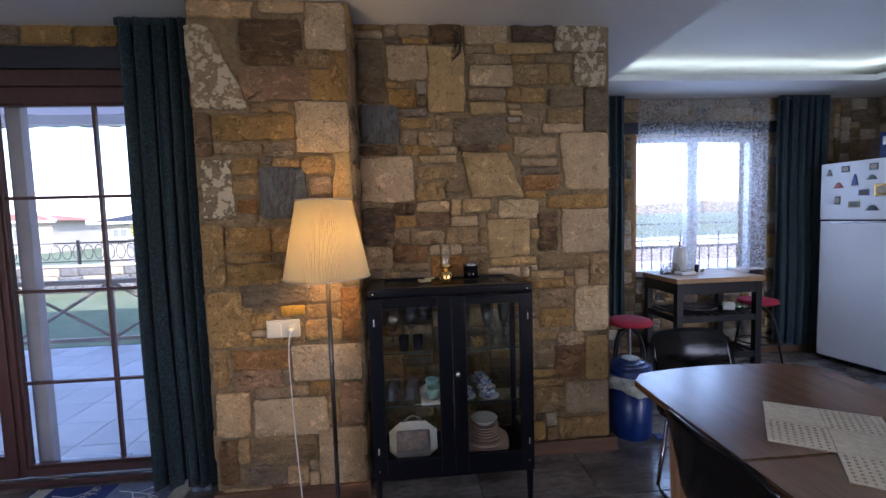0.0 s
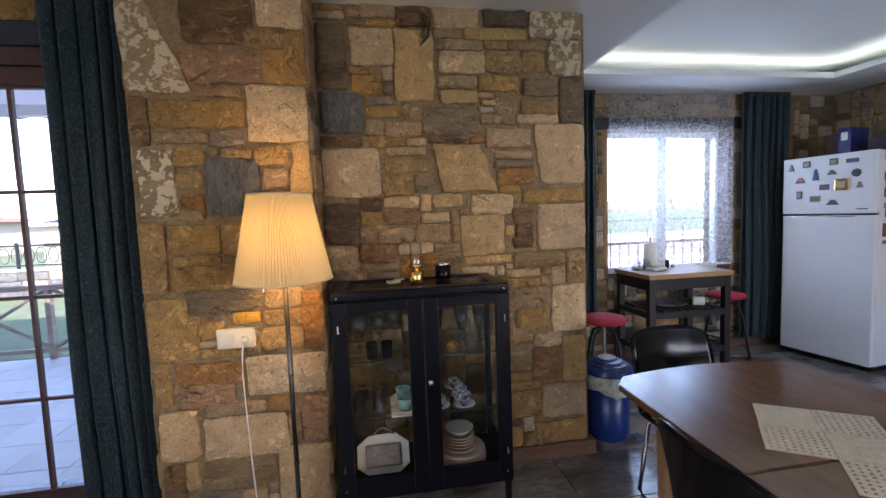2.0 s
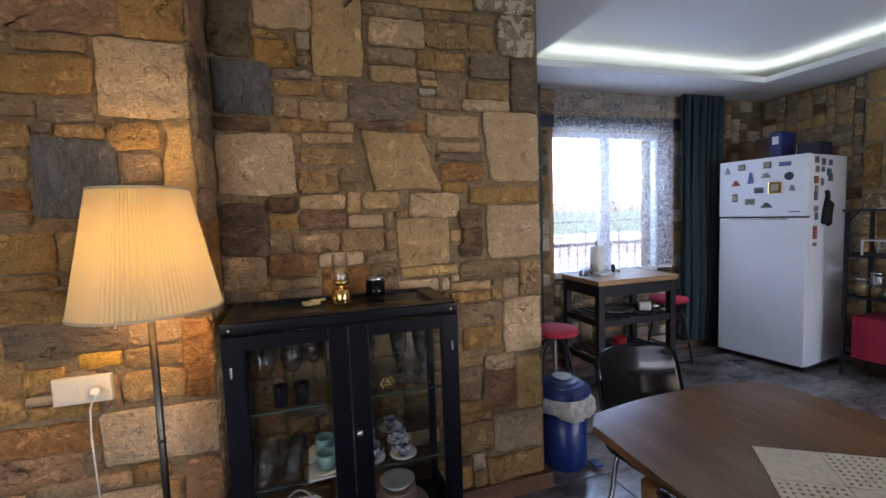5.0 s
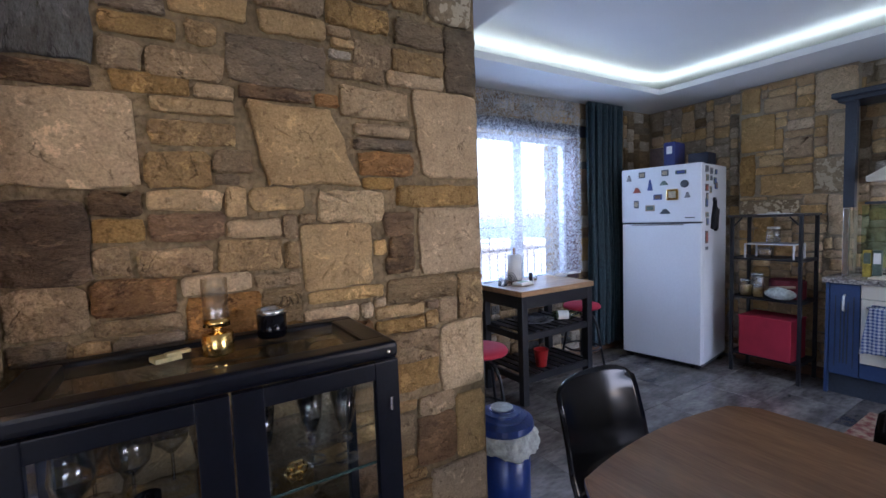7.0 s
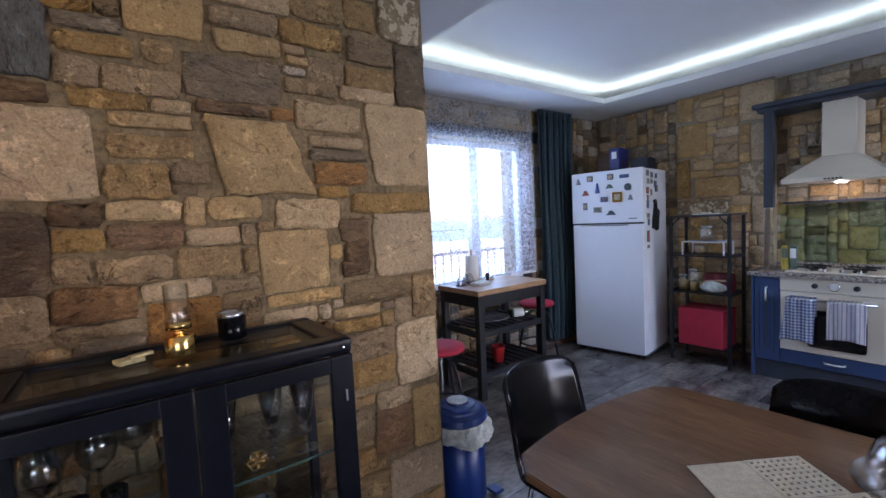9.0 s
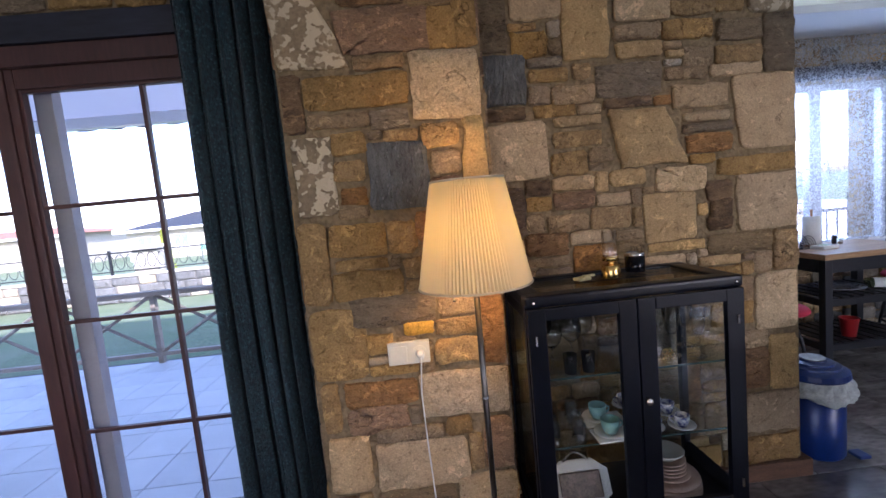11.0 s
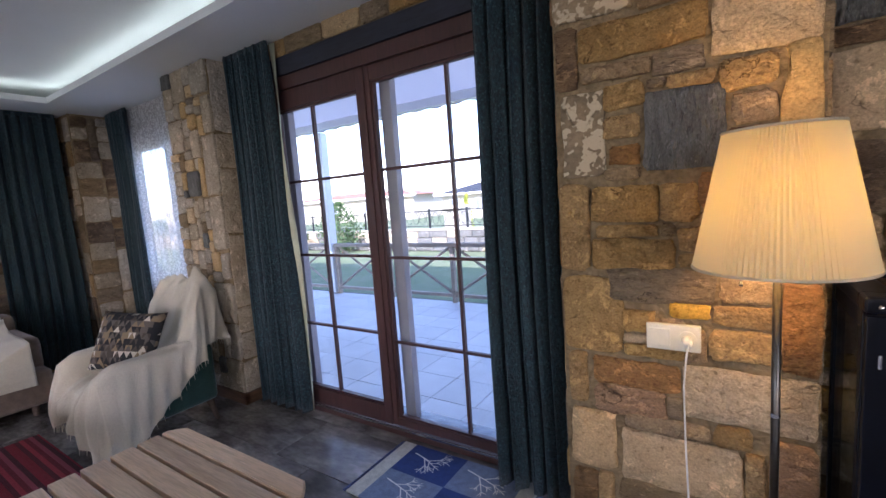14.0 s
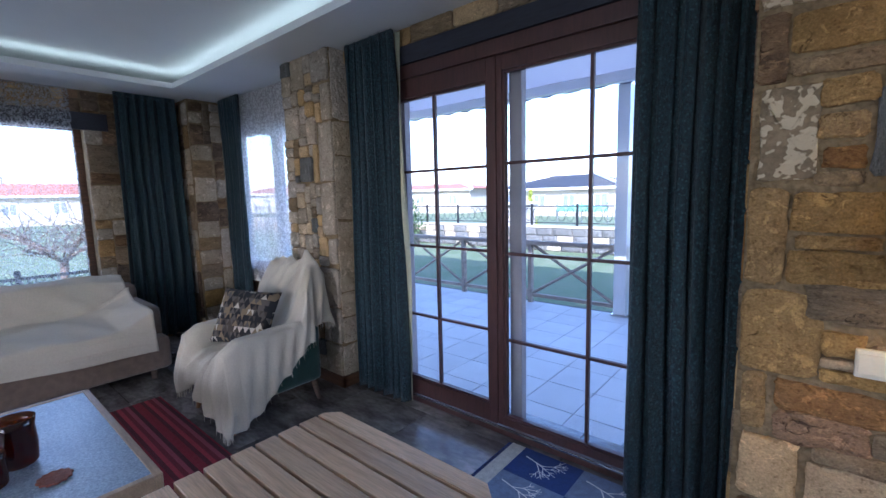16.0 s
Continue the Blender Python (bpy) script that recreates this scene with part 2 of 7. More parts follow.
def stripes(name, colors, axis=1, width=0.1, rough=0.95, second=None):
    """Woven bands across one axis; with second, a check of two axes."""
    m = mat(name, colors[0], rough, 0, 0.25, 30, 0.4, 260)
    n, l = m.node_tree.nodes, m.node_tree.links
    p = n["Principled BSDF"]
    tc, sp = n.new("ShaderNodeTexCoord"), n.new("ShaderNodeSeparateXYZ")
    l.new(tc.outputs["Object"], sp.inputs[0])
    dv, fr, r = n.new("ShaderNodeMath"), n.new("ShaderNodeMath"), n.new("ShaderNodeValToRGB")
    dv.operation, fr.operation = "DIVIDE", "FRACT"
    dv.inputs[1].default_value = width * len(colors)
    l.new(sp.outputs[axis], dv.inputs[0])
    l.new(dv.outputs[0], fr.inputs[0])
    r.color_ramp.interpolation = "CONSTANT"
    e = r.color_ramp.elements
    e[0].color, e[1].position, e[1].color = (*colors[0], 1), 1 / len(colors), (*colors[1], 1)
    for i in range(2, len(colors)):
        e.new(i / len(colors)).color = (*colors[i], 1)
    l.new(fr.outputs[0], r.inputs[0])
    mul = n.new("ShaderNodeMix")
    mul.data_type, mul.blend_type = "RGBA", "MULTIPLY"
    mul.inputs[0].default_value = 1
    last = r.outputs[0]
    if second is not None:
        dv2, fr2, r3, mm = n.new("ShaderNodeMath"), n.new("ShaderNodeMath"), n.new("ShaderNodeValToRGB"), n.new("ShaderNodeMix")
        dv2.operation, fr2.operation, r3.color_ramp.interpolation = "DIVIDE", "FRACT", "CONSTANT"
        dv2.inputs[1].default_value = width * 2
        l.new(sp.outputs[second], dv2.inputs[0])
        l.new(dv2.outputs[0], fr2.inputs[0])
        r3.color_ramp.elements[0].color, r3.color_ramp.elements[1].color = (*colors[0], 1), (*colors[1], 1)
        r3.color_ramp.elements[1].position = 0.5
        l.new(fr2.outputs[0], r3.inputs[0])
        mm.data_type = "RGBA"
        mm.inputs[0].default_value = 0.5
        l.new(last, mm.inputs[6])
        l.new(r3.outputs[0], mm.inputs[7])
        last = mm.outputs[2]
    grain, rg = n.new("ShaderNodeTexNoise"), n.new("ShaderNodeValToRGB")
    grain.inputs["Scale"].default_value = 140
    rg.color_ramp.elements[0].color, rg.color_ramp.elements[1].color = (0.55, 0.55, 0.55, 1), (1.2, 1.2, 1.2, 1)
    l.new(tc.outputs["Object"], grain.inputs["Vector"])
    l.new(grain.outputs[0], rg.inputs[0])
    l.new(last, mul.inputs[6])
    l.new(rg.outputs[0], mul.inputs[7])
    l.new(mul.outputs[2], p.inputs["Base Color"])
    return m


STONE = {
    "b": rock("stone_buff", (0.412, 0.269, 0.122), (0.330, 0.210, 0.095), 0.24, 0.2),
    "l": rock("stone_pale", (0.536, 0.371, 0.190), (0.453, 0.307, 0.153), 0.12, 0.15, bump=0.6),
    "L": rock("stone_cream", (0.659, 0.480, 0.270), (0.567, 0.401, 0.215), 0.10, 0.35),
    "g": rock("stone_grey", (0.283, 0.203, 0.117), (0.206, 0.146, 0.084), 0.20, 0.1, (0.8, 1.6, 1)),
    "q": rock("stone_slate", (0.185, 0.182, 0.170), (0.130, 0.124, 0.112), 0.10, 0.0, (2.2, 0.7, 1)),
    "d": rock("stone_dark", (0.232, 0.146, 0.077), (0.129, 0.081, 0.046), 0.25, 0.25, (0.8, 1.5, 1)),
    "r": rock("stone_rust", (0.350, 0.188, 0.077), (0.258, 0.140, 0.062), 0.20, 0.25, (0.9, 1.3, 1)),
    "o": rock("stone_ochre", (0.453, 0.287, 0.117), (0.360, 0.222, 0.094), 0.15, 0.2),
    "O": rock("stone_orange", (0.618, 0.380, 0.108), (0.556, 0.336, 0.093), 0.08, 0.0, bump=0.6),
    # pale stone of the left pier, with its bluish daylight mixed into the colour
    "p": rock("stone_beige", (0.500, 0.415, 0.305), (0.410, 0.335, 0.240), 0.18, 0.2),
    "s": spotted("stone_spotted", (0.340, 0.248, 0.146), (0.577, 0.475, 0.319)),
}
MORTAR = mat("mortar", (0.310, 0.222, 0.116), 0.95, 0, 0.25, 11, 0.9, 60, second=(0.225, 0.158, 0.082), deep=0.014)
MORTARP = mat("mortar_pale", (0.40, 0.325, 0.225), 0.95, 0, 0.25, 9, 0.8, 90, second=(0.31, 0.25, 0.17), deep=0.012)
PLASTER = mat("ceiling_paint", (0.80, 0.80, 0.79), 0.85, 0, 0.03, 2, 0.03, 120)
WALLPAINT = mat("wall_paint", (0.62, 0.57, 0.49), 0.9, 0, 0.06, 3, 0.1, 90)
TILE = mat("floor_tile", (0.30, 0.27, 0.245), 0.20, 0, 0.30, 4.5, 0.06, 26, second=(0.115, 0.102, 0.094), shift=True, stretch=(0.7, 1.6, 1), spec=0.8)
GROUT = mat("grout", (0.11, 0.10, 0.09), 0.9, 0, 0.2, 9, 0.2)
SKIRT = mat("baseboard_wood", (0.165, 0.080, 0.038), 0.55, 0, 0.35, 6, 0.15, 60, stretch=(1, 1, 8))
FRAME = mat("door_brown", (0.088, 0.037, 0.031), 0.45, 0, 0.2, 5, 0.08, 70, stretch=(1, 1, 0.15))
LINTEL = mat("lintel_dark", (0.030, 0.030, 0.045), 0.6, 0, 0.3, 5, 0.15, 60, stretch=(0.2, 1, 1))
GLASS = clear("window_glass", (0.98, 1.0, 1.0), 0, 0.02, 0.5)
CURTAIN = mat("curtain_teal", (0.0035, 0.012, 0.020), 0.72, 0, 0.5, 90, 0.6, 260, second=(0.012, 0.043, 0.054), sheen=0.12, stretch=(1, 1, 0.6))
fn_, fl_ = CURTAIN.node_tree.nodes, CURTAIN.node_tree.links
fp = fn_["Principled BSDF"]
weave = fp.inputs["Base Color"].links[0].from_socket
ftc, fvo, fra, fmx = fn_.new("ShaderNodeTexCoord"), fn_.new("ShaderNodeTexVoronoi"), fn_.new("ShaderNodeValToRGB"), fn_.new("ShaderNodeMix")
fvo.inputs["Scale"].default_value = 62
fl_.new(ftc.outputs["Object"], fvo.inputs["Vector"])
fra.color_ramp.elements[0].position, fra.color_ramp.elements[1].position = 0.20, 0.34
fra.color_ramp.elements[0].color, fra.color_ramp.elements[1].color = (0.85, 0.85, 0.85, 1), (0, 0, 0, 1)
fl_.new(fvo.outputs["Distance"], fra.inputs[0])
fmx.data_type = "RGBA"
fmx.inputs[7].default_value = (0.040, 0.090, 0.100, 1)
fl_.new(fra.outputs[0], fmx.inputs[0])
fl_.new(weave, fmx.inputs[6])
fl_.new(fmx.outputs[2], fp.inputs["Base Color"])
LINING = mat("curtain_lining", (0.60, 0.60, 0.42), 0.9, 0, 0.1, 12, 0.1)
NET = lace("net_lace", 0.20, 0.46, 95)
NETD = lace("net_lace_dense", 0.48, 0.80, 80)
NAVY = mat("cabinet_metal", (0.003, 0.004, 0.009), 0.34, 0, 0.2, 8, 0.05, 90, spec=0.25)
STEEL = mat("steel", (0.62, 0.62, 0.62), 0.25, 1, 0.1, 12, 0.03)
BRASS = mat("brass", (0.80, 0.53, 0.18), 0.18, 1, 0.15, 10, 0.03)
BLACK = mat("black_metal", (0.010, 0.010, 0.013), 0.45, 0, 0.25, 12, 0.08)
PLASTIC = mat("black_plastic", (0.005, 0.005, 0.007), 0.14, 0, 0.1, 8, 0.0, spec=0.2)
WHITE = mat("white_enamel", (0.78, 0.79, 0.82), 0.2, 0, 0.03, 3, 0.015, 60)
OAK = mat("island_oak", (0.50, 0.31, 0.16), 0.35, 0, 0.28, 9, 0.08, 60, second=(0.36, 0.2, 0.095), stretch=(0.3, 3, 3))
WALNUT = mat("table_walnut", (0.235, 0.118, 0.054), 0.22, 0, 0.20, 6, 0.03, 44, second=(0.172, 0.082, 0.037), stretch=(3.0, 0.3, 1))
LEGWOOD = mat("leg_wood", (0.40, 0.19, 0.075), 0.4, 0, 0.25, 8, 0.06, 60, stretch=(3, 3, 0.4))
TEAK = mat("teak_slat", (0.70, 0.50, 0.33), 0.48, 0, 0.20, 10, 0.2, 60, second=(0.57, 0.385, 0.24), stretch=(0.25, 4, 2), shift=True)
THROW = mat("cream_throw", (0.58, 0.52, 0.41), 0.95, 0, 0.07, 90, 0.25, 420, sheen=0.1)
SOFAC = mat("sofa_taupe", (0.23, 0.165, 0.12), 0.9, 0, 0.2, 20, 0.2, 240, sheen=0.2)
GREEN = mat("armchair_green", (0.015, 0.062, 0.048), 0.85, 0, 0.2, 20, 0.2, 240, sheen=0.4)
CROCHET = mat("crochet_cream", (0.84, 0.73, 0.55), 0.95, 0, 0.12, 40, 0.4, 200)
RED = mat("red_cloth", (0.46, 0.018, 0.045), 0.75, 0, 0.15, 10, 0.1, 200)
REDP = mat("red_plastic", (0.50, 0.03, 0.03), 0.3, 0, 0.1, 8, 0.02)
BINBLUE = mat("bin_blue", (0.008, 0.032, 0.17), 0.3, 0, 0.15, 6, 0.03)
BAG = mat("bin_bag", (0.60, 0.63, 0.58), 0.4, 0, 0.25, 25, 0.8, 60)
UNIT = mat("unit_blue", (0.040, 0.075, 0.185), 0.5, 0, 0.15, 6, 0.06, 90)
UNITDARK = mat("unit_slate", (0.045, 0.055, 0.075), 0.5, 0, 0.2, 6, 0.06)
CREAM = mat("appliance_cream", (0.72, 0.66, 0.54), 0.3, 0, 0.04, 5, 0.02)
GRANITE = mat("granite", (0.52, 0.48, 0.43), 0.25, 0, 0.5, 60, 0.03, 190, second=(0.12, 0.10, 0.09))
OVENGLASS = mat("oven_glass", (0.01, 0.01, 0.012), 0.06, 0, 0.05, 5, 0)
PORCELAIN = mat("porcelain", (0.78, 0.76, 0.72), 0.2, 0, 0.05, 9, 0.02)
PATTERN = mat("porcelain_blue", (0.70, 0.70, 0.72), 0.2, 0, 0.1, 60, 0.02, 120, second=(0.05, 0.06, 0.22))
AQUA = mat("aqua_cup", (0.28, 0.52, 0.50), 0.3, 0, 0.1, 20, 0.05)
PLATE = mat("plate_rose", (0.70, 0.50, 0.40), 0.25, 0, 0.12, 30, 0.02)
CRYSTAL = clear("crystal", (0.985, 0.99, 0.99), 0.07, 0.085, 0.85)
SMOKE = clear("amber_glass", (0.40, 0.15, 0.035), 0.08, 0.06, 0.6)
PAPER = mat("paper_white", (0.82, 0.81, 0.78), 0.9, 0, 0.06, 20, 0.15)
FOOD = mat("dry_food", (0.62, 0.42, 0.17), 0.8, 0, 0.3, 60, 0.3)
DECK = mat("deck_tile", (0.66, 0.67, 0.70), 0.6, 0, 0.08, 4, 0.05, 70, shift=True)
GRASS = mat("grass", (0.115, 0.160, 0.072), 0.95, 0, 0.35, 1.4, 0.6, 22, second=(0.165, 0.190, 0.105))
TIMBER = mat("rail_timber", (0.40, 0.33, 0.27), 0.7, 0, 0.25, 6, 0.2, 60, stretch=(1, 1, 4))
RENDERW = mat("house_white", (0.46, 0.42, 0.35), 0.9, 0, 0.05, 1, 0.05)
ROOF = mat("roof_grey", (0.035, 0.036, 0.042), 0.7, 0, 0.2, 3, 0.2)
ROOFRED = mat("roof_red", (0.40, 0.15, 0.09), 0.8, 0, 0.2, 3, 0.2)
BARK = mat("bark", (0.16, 0.11, 0.08), 0.9, 0, 0.3, 12, 0.4)
LEAF = mat("leaf", (0.06, 0.11, 0.035), 0.7, 0, 0.3, 3, 0.1)
LEAFY = mat("leaf_yellow", (0.32, 0.36, 0.05), 0.7, 0, 0.2, 3, 0.1)
FIELD = mat("field", (0.20, 0.17, 0.12), 0.95, 0, 0.3, 0.3, 0.3)


# ---- building blocks ----
def mesh_of(name, bm, material, smooth=False):
    me = bpy.data.meshes.new(name)
    bm.normal_update()
    bm.to_mesh(me)
    bm.free()
    me.materials.append(material)
    if smooth:
        me.polygons.foreach_set("use_smooth", [True] * len(me.polygons))
    return me


def part(name, bm, material, parent=None, label="", smooth=False):
    ob = new(name, mesh_of(name, bm, material, smooth))
    ob.parent = parent
    if label:
        ob["label"] = label
    return ob


def thing(name, label, category, at=(0, 0, 0), turn=0.0, group="", kind=""):
    ob = new(name)
    ob.matrix_basis = pose(*at, 0, 0, turn)
    return tagged(ob, label, category, group, kind)


def box(x0, y0, z0, x1, y1, z1, bevel=0.0, seg=2, bm=None):
    bm = bm or bmesh.new()
    r = bmesh.ops.create_cube(bm, size=1, matrix=Matrix.Translation(((x0 + x1) / 2, (y0 + y1) / 2, (z0 + z1) / 2)) @ Matrix.Diagonal((abs(x1 - x0), abs(y1 - y0), abs(z1 - z0), 1)))
    if bevel:
        edges = list({e for v in r["verts"] for e in v.link_edges})
        bmesh.ops.bevel(bm, geom=edges, offset=bevel, segments=seg, affect="EDGES", profile=0.6)
    return bm


def rod(p0, p1, r0, r1=None, seg=12, bm=None):
    bm = bm or bmesh.new()
    p0, p1 = Vector(p0), Vector(p1)
    d = p1 - p0
    m = Matrix.Translation((p0 + p1) / 2) @ d.to_track_quat("Z", "Y").to_matrix().to_4x4()
    bmesh.ops.create_cone(bm, cap_ends=True, segments=seg, radius1=r0, radius2=r0 if r1 is None else r1, depth=d.length, matrix=m)
    return bm


def lathe(profile, seg=24, at=(0, 0, 0), bm=None):
    """Turns (radius, height) pairs round the z axis."""
    bm = bm or bmesh.new()
    rings = []
    for r, z in profile:
        if r < 1e-5:
            rings.append([bm.verts.new((at[0], at[1], at[2] + z))])
        else:
            rings.append([bm.verts.new((at[0] + r * math.cos(2 * math.pi * i / seg), at[1] + r * math.sin(2 * math.pi * i / seg), at[2] + z)) for i in range(seg)])
    for a, b in zip(rings, rings[1:]):
        for i in range(seg):
            j = (i + 1) % seg
            quad = [a[i % len(a)], a[j % len(a)], b[j % len(b)], b[i % len(b)]]
            quad = list(dict.fromkeys(quad))
            if len(quad) > 2:
                bm.faces.new(quad)
    return bm


def tube(points, r, seg=8, bm=None):
    """A round bar along a path."""
    bm = bm or bmesh.new()
    pts = [Vector(p) for p in points]
    last = None
    for i, p in enumerate(pts):
        d = (pts[min(i + 1, len(pts) - 1)] - pts[max(i - 1, 0)]).normalized()
        q = d.to_track_quat("Z", "Y")
        ring = [bm.verts.new(p + q @ Vector((r * math.cos(2 * math.pi * k / seg), r * math.sin(2 * math.pi * k / seg), 0))) for k in range(seg)]
        if last:
            for k in range(seg):
                bm.faces.new((last[k], last[(k + 1) % seg], ring[(k + 1) % seg], ring[k]))
        else:
            bm.faces.new(ring[::-1])
        last = ring
    bm.faces.new(last)
    return bm


def grid(fn, nu, nv, bm=None):
    """A sheet fn(u, v) with u, v from 0 to 1."""
    bm = bm or bmesh.new()
    vs = [[bm.verts.new(fn(i / nu, j / nv)) for j in range(nv + 1)] for i in range(nu + 1)]
    for i in range(nu):
        for j in range(nv):
            bm.faces.new((vs[i][j], vs[i + 1][j], vs[i + 1][j + 1], vs[i][j + 1]))
    return bm


def thicken(ob, t):
    mod = ob.modifiers.new("thickness", "SOLIDIFY")
    mod.thickness, mod.offset = t, 0
    return ob


def slab(outline, z0, z1, bevel=0.0, bm=None):
    """A flat body with a drawn outline."""
    bm = bm or bmesh.new()
    f = bm.faces.new([bm.verts.new((x, y, z0)) for x, y in outline])
    r = bmesh.ops.extrude_face_region(bm, geom=[f])
    top = [g for g in r["geom"] if isinstance(g, bmesh.types.BMVert)]
    bmesh.ops.translate(bm, verts=top, vec=(0, 0, z1 - z0))
    bmesh.ops.recalc_face_normals(bm, faces=bm.faces)
    if bevel:
        e = [e for e in bm.edges if abs(e.verts[0].co.z - e.verts[1].co.z) < 1e-6]
        bmesh.ops.bevel(bm, geom=e, offset=bevel, segments=2, affect="EDGES")
    return bm


# ---- stone walls ----
rng = random.Random(7)


def stone_mesh(w, h, d, material, inset=(0, 0, 0, 0)):
    """One hewn stone: ragged outline, broken edge, uneven face; x along, y up, z out of the wall."""
    bm = bmesh.new()
    j = min(0.0055, 0.06 * min(w, h))
    pts, low = [], min(w, h)
    corners = [(-w / 2 + inset[0] * w, -h / 2), (w / 2 - inset[1] * w, -h / 2), (w / 2 - inset[2] * w, h / 2), (-w / 2 + inset[3] * w, h / 2)]
    if not any(inset):
        corners = [(x * (1 - rng.uniform(0, 0.06)), y * (1 - rng.uniform(0, 0.09))) for x, y in corners]
    for k in range(4):
        (ax, ay), (bx, by) = corners[k], corners[(k + 1) % 4]
        span = math.hypot(bx - ax, by - ay)
        cut = min(rng.uniform(0.003, 0.017), 0.16 * low) / span
        bow = rng.uniform(-0.35, 1.0) * min(0.007, 0.06 * low)
        nx, ny = (ay - by) / span, (bx - ax) / span
        steps = max(1, min(6, int(span / 0.045)))
        for f in [cut] + [q for q in ((i + rng.uniform(0.3, 0.7)) / steps for i in range(steps)) if cut + 0.04 < q < 0.96 - cut] + [1 - cut]:
            q = bow * (1 - (2 * f - 1) ** 4)
            pts.append((ax + (bx - ax) * f - nx * q + rng.uniform(-j, j), ay + (by - ay) * f - ny * q + rng.uniform(-j, j)))
    m, edge = len(pts), min(0.0055, 0.09 * low)
    rings = [[bm.verts.new((x, y, -0.01)) for x, y in pts], [bm.verts.new((x, y, d * rng.uniform(0.55, 0.85))) for x, y in pts]]
    inner = []
    for x, y in pts:
        s = 1 - edge * rng.uniform(0.5, 1.6) / max(0.02, math.hypot(x, y))
        inner.append(bm.verts.new((x * s, y * s, d + rng.uniform(-0.0012, 0.0012))))
    rings.append(inner)
    if low > 0.07:
        rings.append([bm.verts.new((x * 0.55 + rng.uniform(-j, j), y * 0.55 + rng.uniform(-j, j), d + rng.uniform(-0.002, 0.003))) for x, y in pts])
    for a, b in zip(rings, rings[1:]):
        for i in range(m):
            bm.faces.new((a[i], a[(i + 1) % m], b[(i + 1) % m], b[i]))
    core = rings[-1]
    mid = bm.verts.new((0, 0, d + rng.uniform(0, 0.003)))
    for i in range(m):
        bm.faces.new((core[i], core[(i + 1) % m], mid))
    bm.normal_update()
    for f in bm.faces:
        f.smooth = f.normal.z > 0.8
    return mesh_of("stone", bm, material)


FILL = "bbbbbplllggddrrobbgpL"


def stones(parent, origin, along, out, width, height, given=(), holes=(), sizes=(0.10, 0.31, 0.045, 0.125), big=0.14, fill=FILL, depth=(0.008, 0.021), u0=0.0, z0=0.0):
    """Lays stones over a face: the given ones first, then others into what is left, course by course."""
    cell, joint = 0.0125, 1
    nu, nv = int(width / cell), int(height / cell)
    used = np.zeros((nv, nu), bool)
    along, out = Vector(along), Vector(out)
    basis = Matrix((along, Vector((0, 0, 1)), out)).transposed().to_4x4()
    placed = []
    for a, b, c, d in holes:
        used[max(0, int((b - z0) / cell)):max(0, int((d - z0) / cell) + 1), max(0, int((a - u0) / cell)):max(0, int((c - u0) / cell) + 1)] = True
    for a, b, c, d, k, *inset in given:
        i0, i1, j0, j1 = max(0, round((a - u0) / cell)), min(nu, round((c - u0) / cell)), max(0, round((b - z0) / cell)), min(nv, round((d - z0) / cell))
        if i1 - i0 < 2 or j1 - j0 < 2:
            continue
        used[max(0, j0 - joint):j1 + joint, max(0, i0 - joint):i1 + joint] = True
        placed.append((i0, j0, i1, j1, k, inset))
    for j in range(nv):
        i = 0
        while i < nu:
            if used[j, i]:
                i += 1
                continue
            grand = rng.random() < big
            w = int(rng.uniform(sizes[0], sizes[1]) * (1.3 if grand else 1) / cell)
            h = int(rng.uniform(sizes[2], sizes[3]) * (2.0 if grand else 1) / cell)
            i1 = i
            while i1 < nu and i1 - i < w and not used[j, i1]:
                i1 += 1
            if i1 < nu and nu - i1 < 5 and not used[j, i1:nu].any():
                i1 = nu
            j1 = j
            while j1 < nv and j1 - j < h and not used[j1, i:i1].any():
                j1 += 1
            if nv - j1 < 3 and j1 < nv and not used[j1:nv, i:i1].any():
                j1 = nv
            if i1 - i >= 3 and j1 - j >= 2:
                used[max(0, j - joint):j1 + joint, max(0, i - joint):i1 + joint] = True
                placed.append((i, j, i1, j1, rng.choice(fill), ()))
                i = i1 + joint
            else:
                used[j, i] = True
                i += 1
    for i0, j0, i1, j1, k, inset in placed:
        w, h = (i1 - i0) * cell + 0.006, (j1 - j0) * cell + 0.006
        ob = new("stone", stone_mesh(w, h, rng.uniform(*depth), STONE[k], *inset))
        ob.parent = parent
        ob.matrix_basis = Matrix.Translation(Vector(origin) + along * ((i0 + i1) / 2 * cell) + Vector((0, 0, (j0 + j1) / 2 * cell))) @ basis


# ---- structure ----
SOFFIT, TRAY = 2.54, 2.68


def wall(name, bm, label, material=MORTAR):
    return tagged(part(name, bm, material, None), label, "wall", "", "structure")


def flat(name, bm, material, label, category):
    return tagged(part(name, bm, material, None), label, category, "", "structure")


bm = box(-6.5, -2.4, -0.2, 5.2, 2.72, -0.012)
box(0.96, 2.72, -0.2, 5.2, 4.28, -0.012, bm=bm)
floor = flat("floor", bm, GROUT, "dark stone-look tiled floor with thin joints", "floor")

